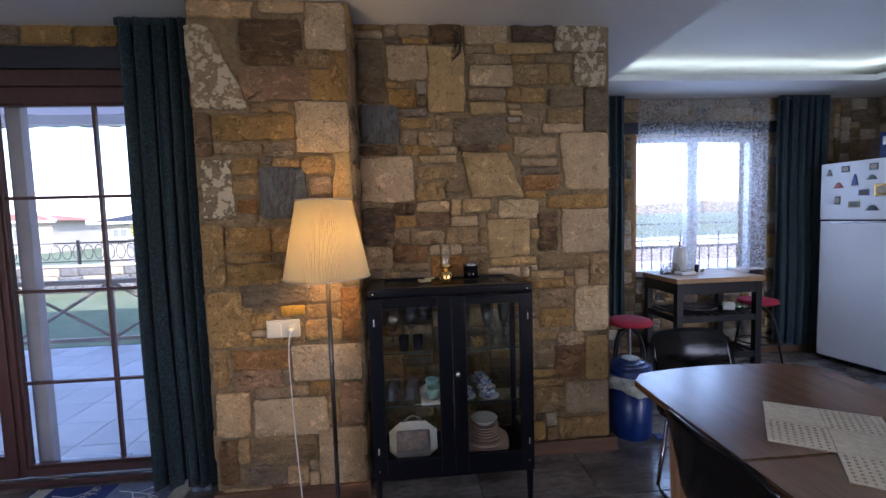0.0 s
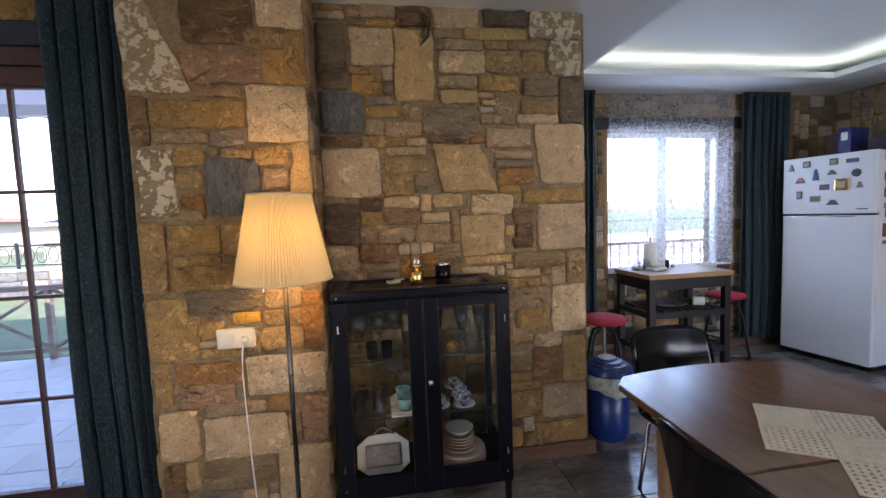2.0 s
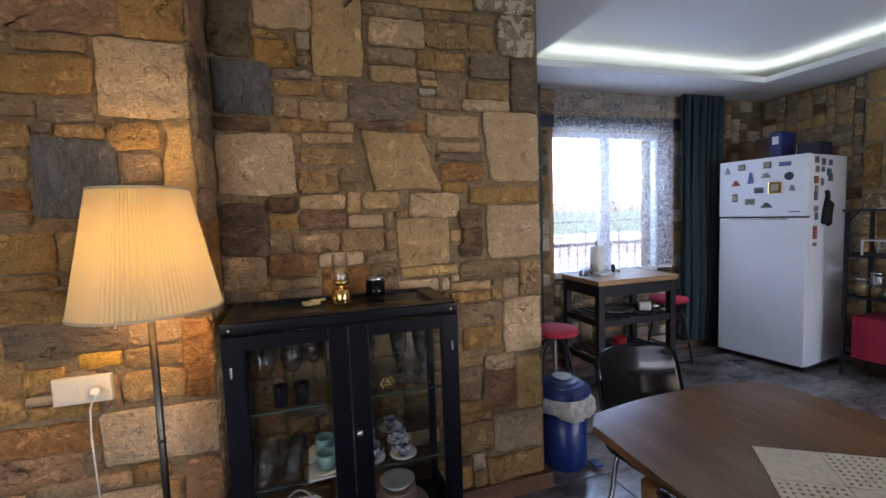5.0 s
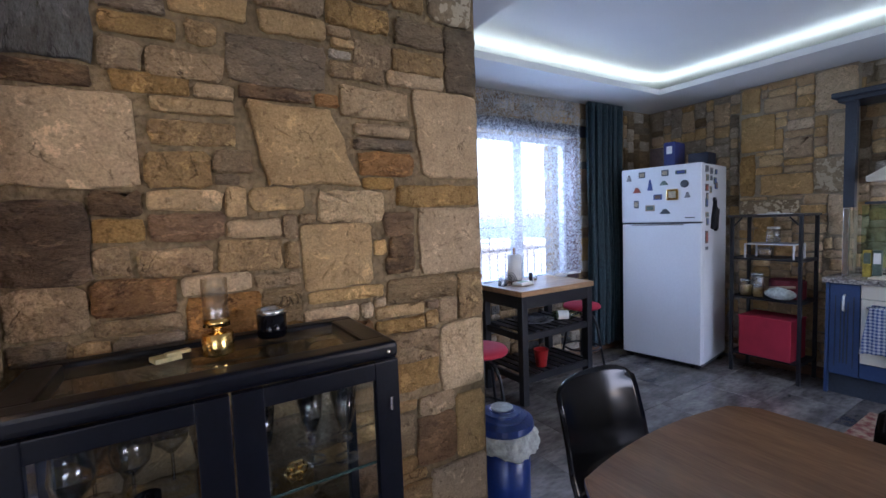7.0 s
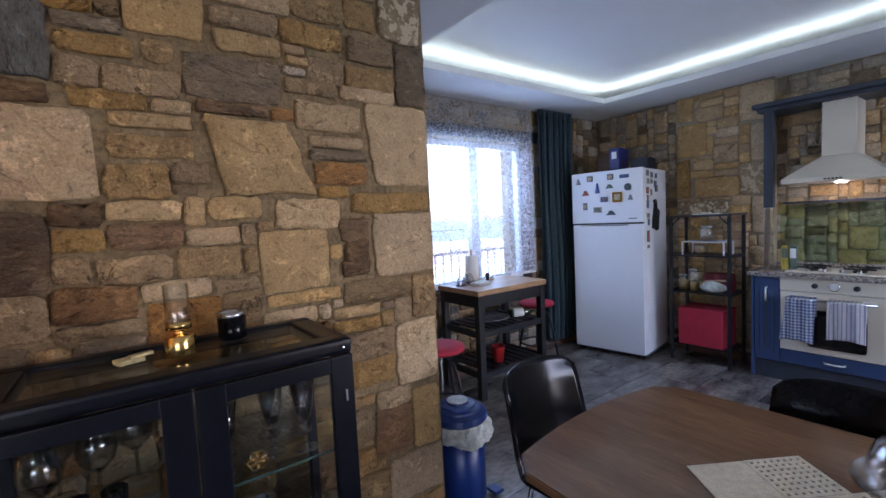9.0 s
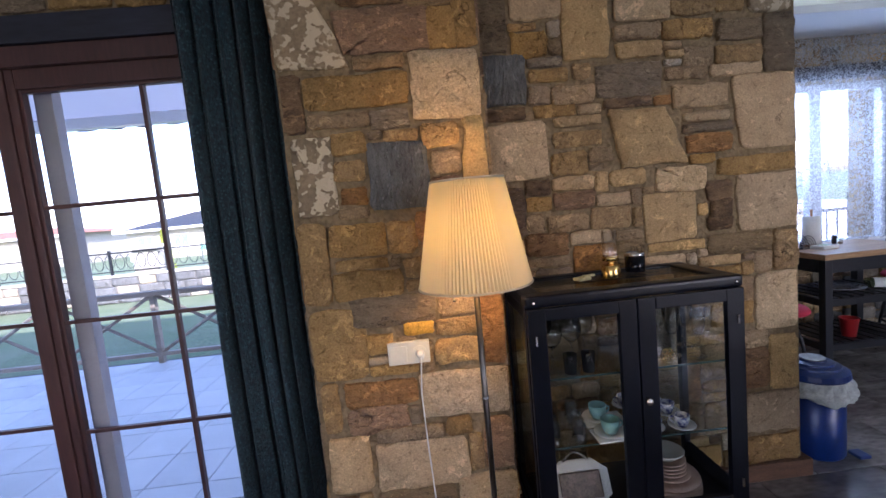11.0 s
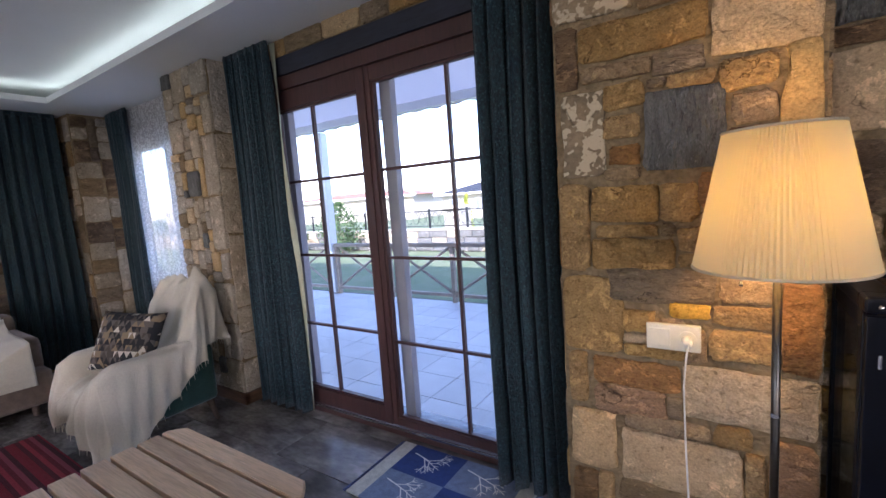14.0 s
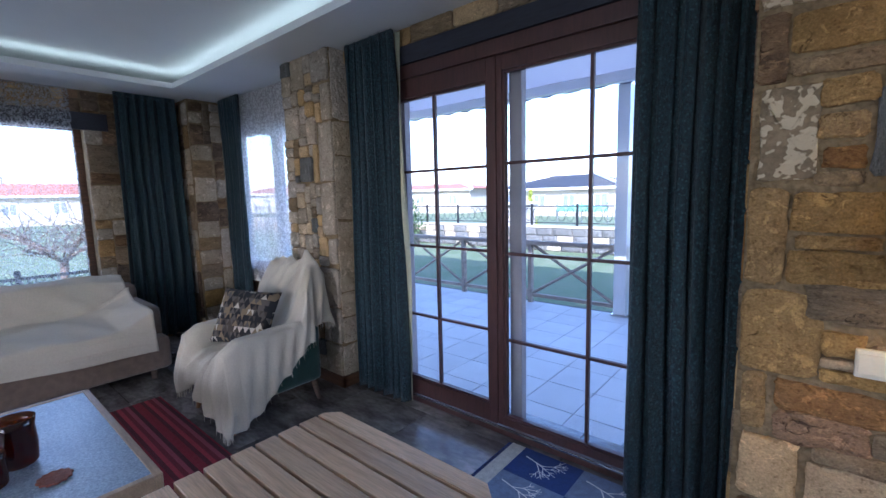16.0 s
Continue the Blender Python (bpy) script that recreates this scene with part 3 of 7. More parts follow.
# rows of holes make the ceiling's two trays
TRAYS = ((-5.50, -1.6, -1.15, 2.0), (1.74, -1.6, 4.16, 3.41))
bm = bmesh.new()
xs, ys = (-6.5, TRAYS[0][0], TRAYS[0][2], TRAYS[1][0], TRAYS[1][2], 5.2), (-2.4, -1.6, 2.0, 3.44, 4.3)
for i in range(5):
    top, back = (2.0 if i == 1 else 3.41), (2.74 if i < 2 else 4.28)
    if i in (1, 3):
        box(xs[i], -2.4, SOFFIT, xs[i + 1], -1.6, SOFFIT + 0.05, bm=bm)
        box(xs[i], top, SOFFIT, xs[i + 1], back, SOFFIT + 0.05, bm=bm)
    elif i == 2:
        box(xs[i], -2.4, SOFFIT, 0.98, 2.74, SOFFIT + 0.05, bm=bm)
        box(0.98, -2.4, SOFFIT, xs[i + 1], back, SOFFIT + 0.05, bm=bm)
    else:
        box(xs[i], -2.4, SOFFIT, xs[i + 1], back, SOFFIT + 0.05, bm=bm)
box(-6.5, -2.4, TRAY + 0.03, 0.98, 2.74, TRAY + 0.2, bm=bm)
box(0.98, -2.4, TRAY + 0.03, 5.2, 4.28, TRAY + 0.2, bm=bm)
flat("ceiling", bm, PLASTER, "white plaster ceiling with two recessed trays", "ceiling")
for (x0, y0, x1, y1), power in zip(TRAYS, (0.6 * COVE, COVE)):
    LED = glow("led_strip", (0.84, 1.0, 0.80), power)
    strip = thing("cove_light", "pale green-white light strip hidden in the ceiling cove", "cove light", group="ceiling cove lights")
    e = 0.10
    for a in ((x0 - e, y0 - e, x1 + e, y0 - e + 0.03), (x0 - e, y1 + e - 0.03, x1 + e, y1 + e), (x0 - e, y0 - e + 0.03, x0 - e + 0.03, y1 + e - 0.03), (x1 + e - 0.03, y0 - e + 0.03, x1 + e, y1 + e - 0.03)):
        part("strip", box(a[0], a[1], SOFFIT + 0.054, a[2], a[3], SOFFIT + 0.066), LED, strip)

# plain walls that close the place
# out-of-view slab, added only to block sun from the south openings
flat("south_sun_block", box(-7.5, -6.4, 2.62, 6.2, -2.42, 2.72), PLASTER, "unseen slab added to keep the sun out of the south openings", "roof")
# unseen closing wall; its two openings are invented to hold the fill lamps
south = wall("wall_south", box(-6.5, -2.4, -0.2, 5.2, -2.2, 0.5), "plain unseen wall with two openings added for the fill lamps", WALLPAINT)
for a in ((-6.5, 2.3, 5.2, 2.74), (-6.5, 0.5, -3.6, 2.3), (-0.9, 0.5, 2.2, 2.3), (4.7, 0.5, 5.2, 2.3)):
    part("masonry", box(a[0], -2.4, a[1], a[2], -2.2, a[3]), WALLPAINT, south)

# stones with a place of their own: from, bottom, to, top, kind
PIER_0 = [
    (-0.949, 2.460, -0.649, 2.560, "l"), (-0.608, 2.480, -0.401, 2.560, "l"), (-0.401, 2.310, -0.207, 2.550, "l"), (-0.711, 2.230, -0.429, 2.440, "d"),
    (-0.958, 2.030, -0.690, 2.420, "s", (0.06, 0.02, 0.66, 0.0)), (-0.457, 2.220, -0.281, 2.300, "b"), (-0.281, 2.060, -0.207, 2.300, "b"), (-0.383, 2.060, -0.281, 2.220, "b"),
    (-0.742, 2.070, -0.392, 2.220, "r", (0.12, 0.0, 0.0, 0.0)), (-0.475, 1.810, -0.207, 2.050, "L"), (-0.949, 1.790, -0.871, 2.000, "d"), (-0.862, 1.880, -0.485, 1.990, "b"),
    (-0.862, 1.800, -0.639, 1.860, "b"), (-0.639, 1.790, -0.485, 1.860, "g"), (-0.309, 1.430, -0.207, 1.800, "O", (0.0, 0.0, 0.0, 0.25)), (-0.447, 1.700, -0.318, 1.790, "o"),
    (-0.941, 1.480, -0.793, 1.780, "s"), (-0.588, 1.740, -0.457, 1.780, "o"), (-0.783, 1.700, -0.660, 1.780, "b"), (-0.660, 1.480, -0.438, 1.740, "q"),
    (-0.410, 1.600, -0.318, 1.690, "o"), (-0.783, 1.600, -0.670, 1.680, "b")
]
PIER_1 = [
    (-0.772, 1.520, -0.670, 1.580, "r"), (-0.783, 1.470, -0.670, 1.500, "b"), (-0.949, 1.140, -0.854, 1.460, "b"), (-0.836, 1.320, -0.619, 1.440, "o"),
    (-0.608, 1.320, -0.506, 1.440, "o"), (-0.828, 1.270, -0.629, 1.310, "b"), (-0.836, 1.150, -0.578, 1.250, "b"), (-0.793, 1.040, -0.466, 1.150, "g"),
    (-0.447, 1.060, -0.290, 1.150, "o"), (-0.281, 0.840, -0.198, 1.130, "r"), (-0.949, 0.840, -0.752, 1.120, "b"), (-0.588, 0.990, -0.475, 1.040, "O"),
    (-0.466, 0.980, -0.290, 1.040, "o"), (-0.742, 0.930, -0.639, 1.000, "b"), (-0.475, 0.850, -0.290, 0.960, "o"), (-0.731, 0.840, -0.547, 0.880, "b"),
    (-0.941, 0.630, -0.871, 0.830, "o"), (-0.547, 0.640, -0.198, 0.830, "L"), (-0.845, 0.720, -0.567, 0.820, "r"), (-0.854, 0.610, -0.608, 0.720, "r"),
    (-0.457, 0.570, -0.364, 0.630, "b"), (-0.742, 0.570, -0.475, 0.620, "b")
]
PIER_2 = [
    (-0.309, 0.410, -0.198, 0.620, "r"), (-0.941, 0.380, -0.772, 0.600, "l"), (-0.752, 0.360, -0.392, 0.560, "l"), (-0.438, 0.060, -0.198, 0.390, "l"),
    (-0.941, 0.120, -0.845, 0.360, "d"), (-0.836, 0.230, -0.783, 0.350, "b"), (-0.762, 0.230, -0.447, 0.350, "g"), (-0.802, 0.100, -0.608, 0.200, "g"),
    (-0.932, 0.030, -0.690, 0.090, "l")
]
MAIN_0 = [
    (0.692, 2.455, 0.930, 2.550, "d"), (0.047, 2.476, 0.225, 2.539, "b"), (0.234, 2.434, 0.414, 2.539, "d"), (0.424, 2.434, 0.672, 2.539, "l"),
    (0.950, 2.403, 1.243, 2.539, "s"), (0.075, 2.434, 0.225, 2.466, "b"), (-0.172, 2.110, -0.039, 2.455, "g"), (0.583, 2.393, 0.930, 2.434, "l"),
    (-0.010, 2.246, 0.206, 2.424, "l"), (0.216, 2.058, 0.414, 2.424, "l"), (1.054, 2.204, 1.243, 2.393, "s"), (0.702, 2.215, 0.900, 2.330, "b"),
    (0.910, 2.215, 1.033, 2.330, "b"), (0.444, 2.204, 0.692, 2.319, "l"), (-0.010, 2.089, 0.141, 2.194, "o"), (0.434, 2.131, 0.652, 2.194, "b"),
    (0.662, 2.110, 0.881, 2.194, "b"), (1.127, 1.943, 1.254, 2.194, "g"), (0.910, 2.089, 1.107, 2.183, "g"), (0.444, 2.047, 0.652, 2.110, "l"),
    (-0.181, 1.892, 0.037, 2.100, "q"), (0.751, 1.995, 0.881, 2.079, "b")
]
MAIN_1 = [
    (0.672, 2.037, 0.751, 2.068, "l"), (0.900, 1.995, 1.107, 2.068, "b"), (0.243, 1.974, 0.327, 2.037, "b"), (0.047, 1.974, 0.225, 2.027, "b"),
    (0.346, 1.892, 0.642, 2.027, "g"), (0.871, 1.943, 1.107, 1.985, "l"), (0.662, 1.943, 0.861, 1.985, "b"), (0.047, 1.882, 0.132, 1.953, "b"),
    (0.150, 1.872, 0.337, 1.953, "b"), (0.970, 1.609, 1.254, 1.922, "l", (0.12, 0.0, 0.0, 0.0)), (0.702, 1.812, 0.950, 1.912, "l"), (-0.191, 1.832, 0.028, 1.872, "d"),
    (0.056, 1.822, 0.253, 1.872, "b"), (0.374, 1.580, 0.742, 1.822, "l", (0.19, 0.0, 0.26, 0.05)), (0.150, 1.774, 0.365, 1.812, "l"), (-0.191, 1.561, 0.113, 1.812, "l"),
    (0.732, 1.754, 0.950, 1.793, "l"), (0.141, 1.686, 0.365, 1.754, "b"), (0.732, 1.706, 0.960, 1.745, "g"), (0.742, 1.609, 0.960, 1.686, "r"),
    (0.299, 1.609, 0.394, 1.677, "b"), (0.122, 1.570, 0.281, 1.667, "o")
]
MAIN_2 = [
    (0.881, 1.502, 1.243, 1.580, "b"), (0.384, 1.493, 0.553, 1.570, "l"), (0.593, 1.454, 0.831, 1.551, "L"), (-0.191, 1.309, -0.020, 1.532, "d"),
    (0.960, 1.241, 1.254, 1.493, "l", (0.10, 0.0, 0.0, 0.08)), (0.122, 1.415, 0.309, 1.493, "r"), (-0.001, 1.415, 0.113, 1.483, "b"), (0.841, 1.396, 0.950, 1.483, "d"),
    (0.533, 1.231, 0.791, 1.435, "l"), (0.290, 1.309, 0.473, 1.406, "b"), (0.085, 1.309, 0.271, 1.396, "o"), (0.851, 1.318, 0.950, 1.386, "d"),
    (0.841, 1.251, 0.950, 1.309, "d"), (-0.010, 1.212, 0.178, 1.309, "r"), (-0.200, 1.183, -0.029, 1.299, "b"), (0.831, 1.135, 1.138, 1.222, "g"),
    (1.148, 1.038, 1.254, 1.222, "b"), (0.553, 1.173, 0.821, 1.212, "l"), (0.533, 1.105, 0.722, 1.154, "l"), (1.054, 0.749, 1.254, 1.028, "L"),
    (0.791, 0.908, 1.044, 1.018, "b"), (0.841, 0.788, 1.044, 0.898, "b")
]
MAIN_3 = [
    (0.950, 0.679, 1.107, 0.749, "b"), (1.117, 0.449, 1.264, 0.729, "l"), (0.791, 0.539, 0.920, 0.699, "b"), (0.930, 0.479, 1.107, 0.659, "r"),
    (0.991, 0.250, 1.264, 0.439, "l"), (0.791, 0.269, 0.980, 0.409, "b"), (0.950, 0.090, 1.264, 0.230, "b")
]

wall_main = wall("wall_main", box(-0.2, 2.43, 0, 1.272, 2.80, SOFFIT), "rough buff rubble stone wall with recessed mortar joints")
stones(wall_main, (-0.19, 2.43, 0.09), (1, 0, 0), (0, -1, 0), 1.475, SOFFIT - 0.09, MAIN_0 + MAIN_1 + MAIN_2 + MAIN_3, u0=-0.19, z0=0.09)
wall_return = wall("wall_return", box(0.95, 2.80, 0, 1.272, 4.3, SOFFIT), "rubble stone return wall beside the kitchen window")
stones(wall_return, (1.272, 2.46, 0.05), (0, 1, 0), (1, 0, 0), 1.45, 2.45)
pier = wall("wall_pier", box(-0.958, 2.171, 0, -0.2, 2.75, SOFFIT), "projecting rubble stone pier lit by the floor lamp")
stones(pier, (-0.962, 2.171, 0.03), (1, 0, 0), (0, -1, 0), 0.764, SOFFIT - 0.03, PIER_0 + PIER_1 + PIER_2, u0=-0.962, z0=0.03)
stones(pier, (-0.2, 2.172, 0.03), (0, 1, 0), (1, 0, 0), 0.24, SOFFIT - 0.03, sizes=(0.2, 0.3, 0.06, 0.2), fill="bbdgr", depth=(0.004, 0.012))
stones(pier, (-0.958, 2.62, 0.03), (0, -1, 0), (-1, 0, 0), 0.44, SOFFIT - 0.03, sizes=(0.2, 0.44, 0.08, 0.25), depth=(0.004, 0.012))

# garden door wall: lintel course above the door, left pier
lintel_wall = wall("wall_lintel", box(-3.49, 2.485, 2.44, -0.958, 2.75, SOFFIT), "stone course above the garden door")
stones(lintel_wall, (-3.49, 2.485, 2.443), (1, 0, 0), (0, -1, 0), 2.48, 0.10, sizes=(0.16, 0.4, 0.09, 0.10), big=0, fill="bblgbd")
flat("door_lintel", box(-3.48, 2.475, 2.322, -0.96, 2.70, 2.436, 0.006), LINTEL, "dark-stained timber lintel above the garden door", "lintel")
lpier = wall("wall_pier_left", box(-4.12, 2.335, 0, -3.495, 2.75, SOFFIT), "pale rubble stone pier with large corner stones")
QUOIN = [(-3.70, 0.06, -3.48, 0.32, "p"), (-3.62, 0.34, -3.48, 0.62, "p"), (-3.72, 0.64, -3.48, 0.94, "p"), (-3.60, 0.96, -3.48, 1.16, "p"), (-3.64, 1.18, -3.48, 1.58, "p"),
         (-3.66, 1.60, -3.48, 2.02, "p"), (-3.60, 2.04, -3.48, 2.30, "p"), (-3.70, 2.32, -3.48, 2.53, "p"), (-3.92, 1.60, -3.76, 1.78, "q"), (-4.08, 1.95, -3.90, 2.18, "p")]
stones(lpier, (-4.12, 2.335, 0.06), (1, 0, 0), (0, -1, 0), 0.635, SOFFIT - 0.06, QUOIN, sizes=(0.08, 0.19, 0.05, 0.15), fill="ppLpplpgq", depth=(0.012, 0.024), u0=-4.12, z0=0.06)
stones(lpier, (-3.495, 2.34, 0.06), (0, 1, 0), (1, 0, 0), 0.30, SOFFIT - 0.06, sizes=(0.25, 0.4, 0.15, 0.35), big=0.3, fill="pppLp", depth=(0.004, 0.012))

# north-west window wall and west wall, each with an opening
wall_nw = wall("wall_north_west", box(-6.5, 2.64, -0.2, -5.75, 2.80, 2.74), "rubble stone wall round the corner window")
for a in ((-5.75, 2.64, -0.2, -4.2, 2.80, 0.75), (-5.75, 2.64, 2.22, -4.2, 2.80, 2.74), (-4.2, 2.64, -0.2, -4.12, 2.80, 2.74)):
    part("masonry", box(*a), MORTAR, wall_nw)
stones(wall_nw, (-6.1, 2.64, 0.05), (1, 0, 0), (0, -1, 0), 0.34, 2.48)
wall_west = wall("wall_west", box(-6.5, 1.42, -0.2, -6.14, 2.64, 2.74), "rubble stone wall round the west window")
for a in ((-6.5, -2.2, -0.2, -6.14, -0.35, 2.74), (-6.5, -0.35, -0.2, -6.14, 1.42, 0.62), (-6.5, -0.35, 2.24, -6.14, 1.42, 2.74)):
    part("masonry", box(*a), MORTAR, wall_west)
stones(wall_west, (-6.14, 1.42, 0.05), (0, 1, 0), (1, 0, 0), 1.22, 2.48, sizes=(0.1, 0.3, 0.08, 0.2), fill="bpgdgd")
stones(wall_west, (-6.14, -0.35, 2.25), (0, 1, 0), (1, 0, 0), 1.76, 0.28)
col = wall("wall_corner_column", box(-6.14, 2.24, 0, -5.86, 2.64, SOFFIT), "narrow stone column in the corner")
stones(col, (-5.86, 2.25, 0.05), (0, 1, 0), (1, 0, 0), 0.38, 2.47, sizes=(0.12, 0.38, 0.1, 0.25), fill="bpgdpd")
stones(col, (-6.13, 2.24, 0.05), (1, 0, 0), (0, -1, 0), 0.26, 2.47, sizes=(0.12, 0.26, 0.1, 0.25), fill="bpgdpd")

# kitchen walls
KY, KX = 3.95, 4.84
KWIN = (2.27, 0.80, 3.64, 2.20)
wall_kn = wall("wall_kitchen_north", box(1.272, KY, -0.2, KWIN[0], KY + 0.35, 2.74), "rubble stone kitchen wall with a window")
for a in ((KWIN[2], KY, -0.2, 5.2, KY + 0.35, 2.74), (KWIN[0], KY, -0.2, KWIN[2], KY + 0.35, KWIN[1]), (KWIN[0], KY, KWIN[3], KWIN[2], KY + 0.35, 2.74)):
    part("masonry", box(*a), MORTAR, wall_kn)
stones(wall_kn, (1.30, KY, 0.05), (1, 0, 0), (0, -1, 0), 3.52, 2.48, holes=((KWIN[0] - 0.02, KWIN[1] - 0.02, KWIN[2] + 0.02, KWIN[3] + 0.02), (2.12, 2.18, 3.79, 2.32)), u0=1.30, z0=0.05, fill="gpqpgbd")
flat("window_lintel", box(2.13, KY - 0.012, 2.205, 3.78, KY + 0.1, 2.315, 0.005), LINTEL, "dark timber lintel above the kitchen window", "lintel")
wall_ke = wall("wall_kitchen_east", box(KX, -2.2, -0.2, 5.2, KY, 2.74), "rubble stone wall behind the kitchen units", MORTARP)
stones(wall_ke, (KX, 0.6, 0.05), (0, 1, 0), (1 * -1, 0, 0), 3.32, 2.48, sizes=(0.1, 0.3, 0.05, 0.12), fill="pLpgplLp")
kpier = wall("wall_kitchen_pier", box(4.74, 2.16, 0, KX, 2.98, SOFFIT), "pale stone pilaster between fridge and kitchen units", MORTARP)
KPIER = [(2.82, 2.30, 2.97, 2.53, "l"), (2.70, 1.95, 2.97, 2.26, "l"), (2.17, 2.20, 2.42, 2.53, "L"), (2.17, 1.85, 2.33, 2.18, "L"), (2.17, 1.55, 2.42, 1.83, "s"), (2.52, 1.38, 2.97, 1.50, "s"),
         (2.55, 2.28, 2.78, 2.40, "l"), (2.42, 1.55, 2.80, 1.72, "l"), (2.17, 1.20, 2.31, 1.53, "l"), (2.85, 1.55, 2.97, 1.92, "b")]
stones(kpier, (4.74, 2.165, 0.05), (0, 1, 0), (-1, 0, 0), 0.81, 2.48, KPIER, u0=2.165, z0=0.05, sizes=(0.12, 0.26, 0.05, 0.1), fill="lLlLLl")

# baseboards
for name, a in (("baseboard_pier", (-0.968, 2.135, 0, -0.18, 2.175, 0.085)), ("baseboard_main", (-0.18, 2.40, 0, 1.31, 2.435, 0.085)), ("baseboard_pier_left", (-4.12, 2.30, 0, -3.46, 2.335, 0.085)), ("baseboard_end", (1.272, 2.435, 0, 1.31, 3.9, 0.085)),
                ("baseboard_kitchen", (1.31, 3.915, 0, 4.8, 3.95, 0.085)), ("baseboard_kitchen_pier", (4.70, 2.16, 0, 4.74, 2.98, 0.085)), ("baseboard_pier_side", (-3.495, 2.30, 0, -3.46, 2.5, 0.085))):
    flat(name, box(*a, 0.004), SKIRT, "reddish-brown wooden baseboard", "baseboard")


# ---- openings ----
def pane(name, x0, y0, z0, x1, y1, z1, parent):
    ob = part(name, box(x0, y0, z0, x1, y1, z1), GLASS, parent)
    ob.visible_shadow = False
    return ob


def sash(parent, x0, x1, z0, z1, gx0, gx1, gz0, gz1, y, vx, hz):
    """A door leaf: wooden frame round the glass, thin bars across it."""
    leaf = part("sash", box(x0, y, z0, gx0, y + 0.055, z1, 0.004), FRAME, parent)
    part("rail", box(gx0, y + 0.001, z0, gx1, y + 0.054, gz0, 0.004), FRAME, leaf)
    part("rail", box(gx0, y + 0.001, gz1, gx1, y + 0.054, z1, 0.004), FRAME, leaf)
    part("stile", box(gx1, y, z0, x1, y + 0.055, z1, 0.004), FRAME, leaf)
    for a in ((gx0, gz0, gx0 + 0.014, gz1), (gx1 - 0.014, gz0, gx1, gz1), (gx0 + 0.014, gz0, gx1 - 0.014, gz0 + 0.014), (gx0 + 0.014, gz1 - 0.014, gx1 - 0.014, gz1)):
        part("bead", box(a[0], y + 0.012, a[1], a[2], y + 0.046, a[3], 0.003), FRAME, leaf)
    part("bar", box(vx - 0.009, y + 0.016, gz0 + 0.014, vx + 0.009, y + 0.042, gz1 - 0.014, 0.003), FRAME, leaf)
    for z in hz:
        part("bar", box(gx0 + 0.014, y + 0.018, z - 0.009, gx1 - 0.014, y + 0.040, z + 0.009, 0.003), FRAME, leaf)
    pane("pane", gx0 + 0.005, y + 0.026, gz0 + 0.005, gx1 - 0.005, y + 0.032, gz1 - 0.005, leaf)


OUTERPALE = mat("outer_pale", (0.40, 0.37, 0.40), 0.5, 0, 0.12, 5, 0.05)
door = thing("door_1", "closed brown wooden sliding garden door with barred panes", "door", kind="structure")
for a in ((-3.16, 2.49, 0, -3.09, 2.66, 2.32), (-1.08, 2.49, 0, -0.96, 2.66, 2.32), (-3.09, 2.49, 2.235, -1.08, 2.66, 2.32), (-3.09, 2.49, 0, -1.08, 2.66, 0.035)):
    part("frame", box(*a, 0.005), FRAME, door)
part("sill", box(-3.09, 2.488, 0.036, -1.08, 2.50, 0.048, 0.002), STEEL, door, "bare aluminium sliding rail")
sash(door, -3.09, -2.19, 0.05, 2.234, -3.01, -2.252, 0.165, 2.112, 2.505, -2.668, (1.63, 1.125, 0.635))
sash(door, -2.188, -1.08, 0.05, 2.234, -2.152, -1.15, 0.10, 2.150, 2.512, -1.643, (1.640, 1.116, 0.590))
# pale grey uprights for the vertical bands beyond the panes
part("outer_stile", box(-2.155, 2.600, 0.06, -2.075, 2.655, 2.232, 0.004), OUTERPALE, door, "pale upright band outside the door pane")
part("outer_stile", box(-3.075, 2.600, 0.06, -3.005, 2.655, 2.232, 0.004), OUTERPALE, door, "pale upright band outside the door pane")
reveal = wall("wall_reveal", box(-3.495, 2.50, 0, -3.16, 2.75, 2.318), "stone reveal beside the garden door")


def window(name, label, x0, z0, x1, z1, y, split, turn=0.0, at=(0, 0, 0), material=None):
    w = thing(name, label, "window", at, turn, kind="structure")
    f = material or WHITE
    for a in ((x0, z0, x0 + 0.06, z1), (x1 - 0.06, z0, x1, z1), (x0 + 0.06, z0, x1 - 0.06, z0 + 0.06), (x0 + 0.06, z1 - 0.06, x1 - 0.06, z1)):
        part("window_frame", box(a[0], y, a[1], a[2], y + 0.07, a[3], 0.005), f, w)
    part("mullion", box(split - 0.055, y - 0.01, z0 + 0.06, split + 0.055, y + 0.06, z1 - 0.06, 0.005), f, w)
    pane("pane", x0 + 0.06, y + 0.03, z0 + 0.06, split - 0.055, y + 0.036, z1 - 0.06, w)
    pane("pane", split + 0.055, y + 0.03, z0 + 0.06, x1 - 0.06, y + 0.036, z1 - 0.06, w)
    part("window_sill", box(x0 - 0.03, y - 0.13, z0 - 0.03, x1 + 0.03, y, z0, 0.006), f, w)
    return w


kw = window("window_1", "white-framed kitchen window with two sashes behind lace", KWIN[0], KWIN[1], KWIN[2], KWIN[3], KY + 0.14, 2.96)
h = tube([(3.04, KY + 0.135, 1.56), (3.04, KY + 0.10, 1.56), (3.045, KY + 0.10, 1.50), (3.06, KY + 0.105, 1.43)], 0.008, bm=rod((3.04, KY + 0.14, 1.53), (3.04, KY + 0.128, 1.53), 0.014))
part("window_handle", h, STEEL, kw)
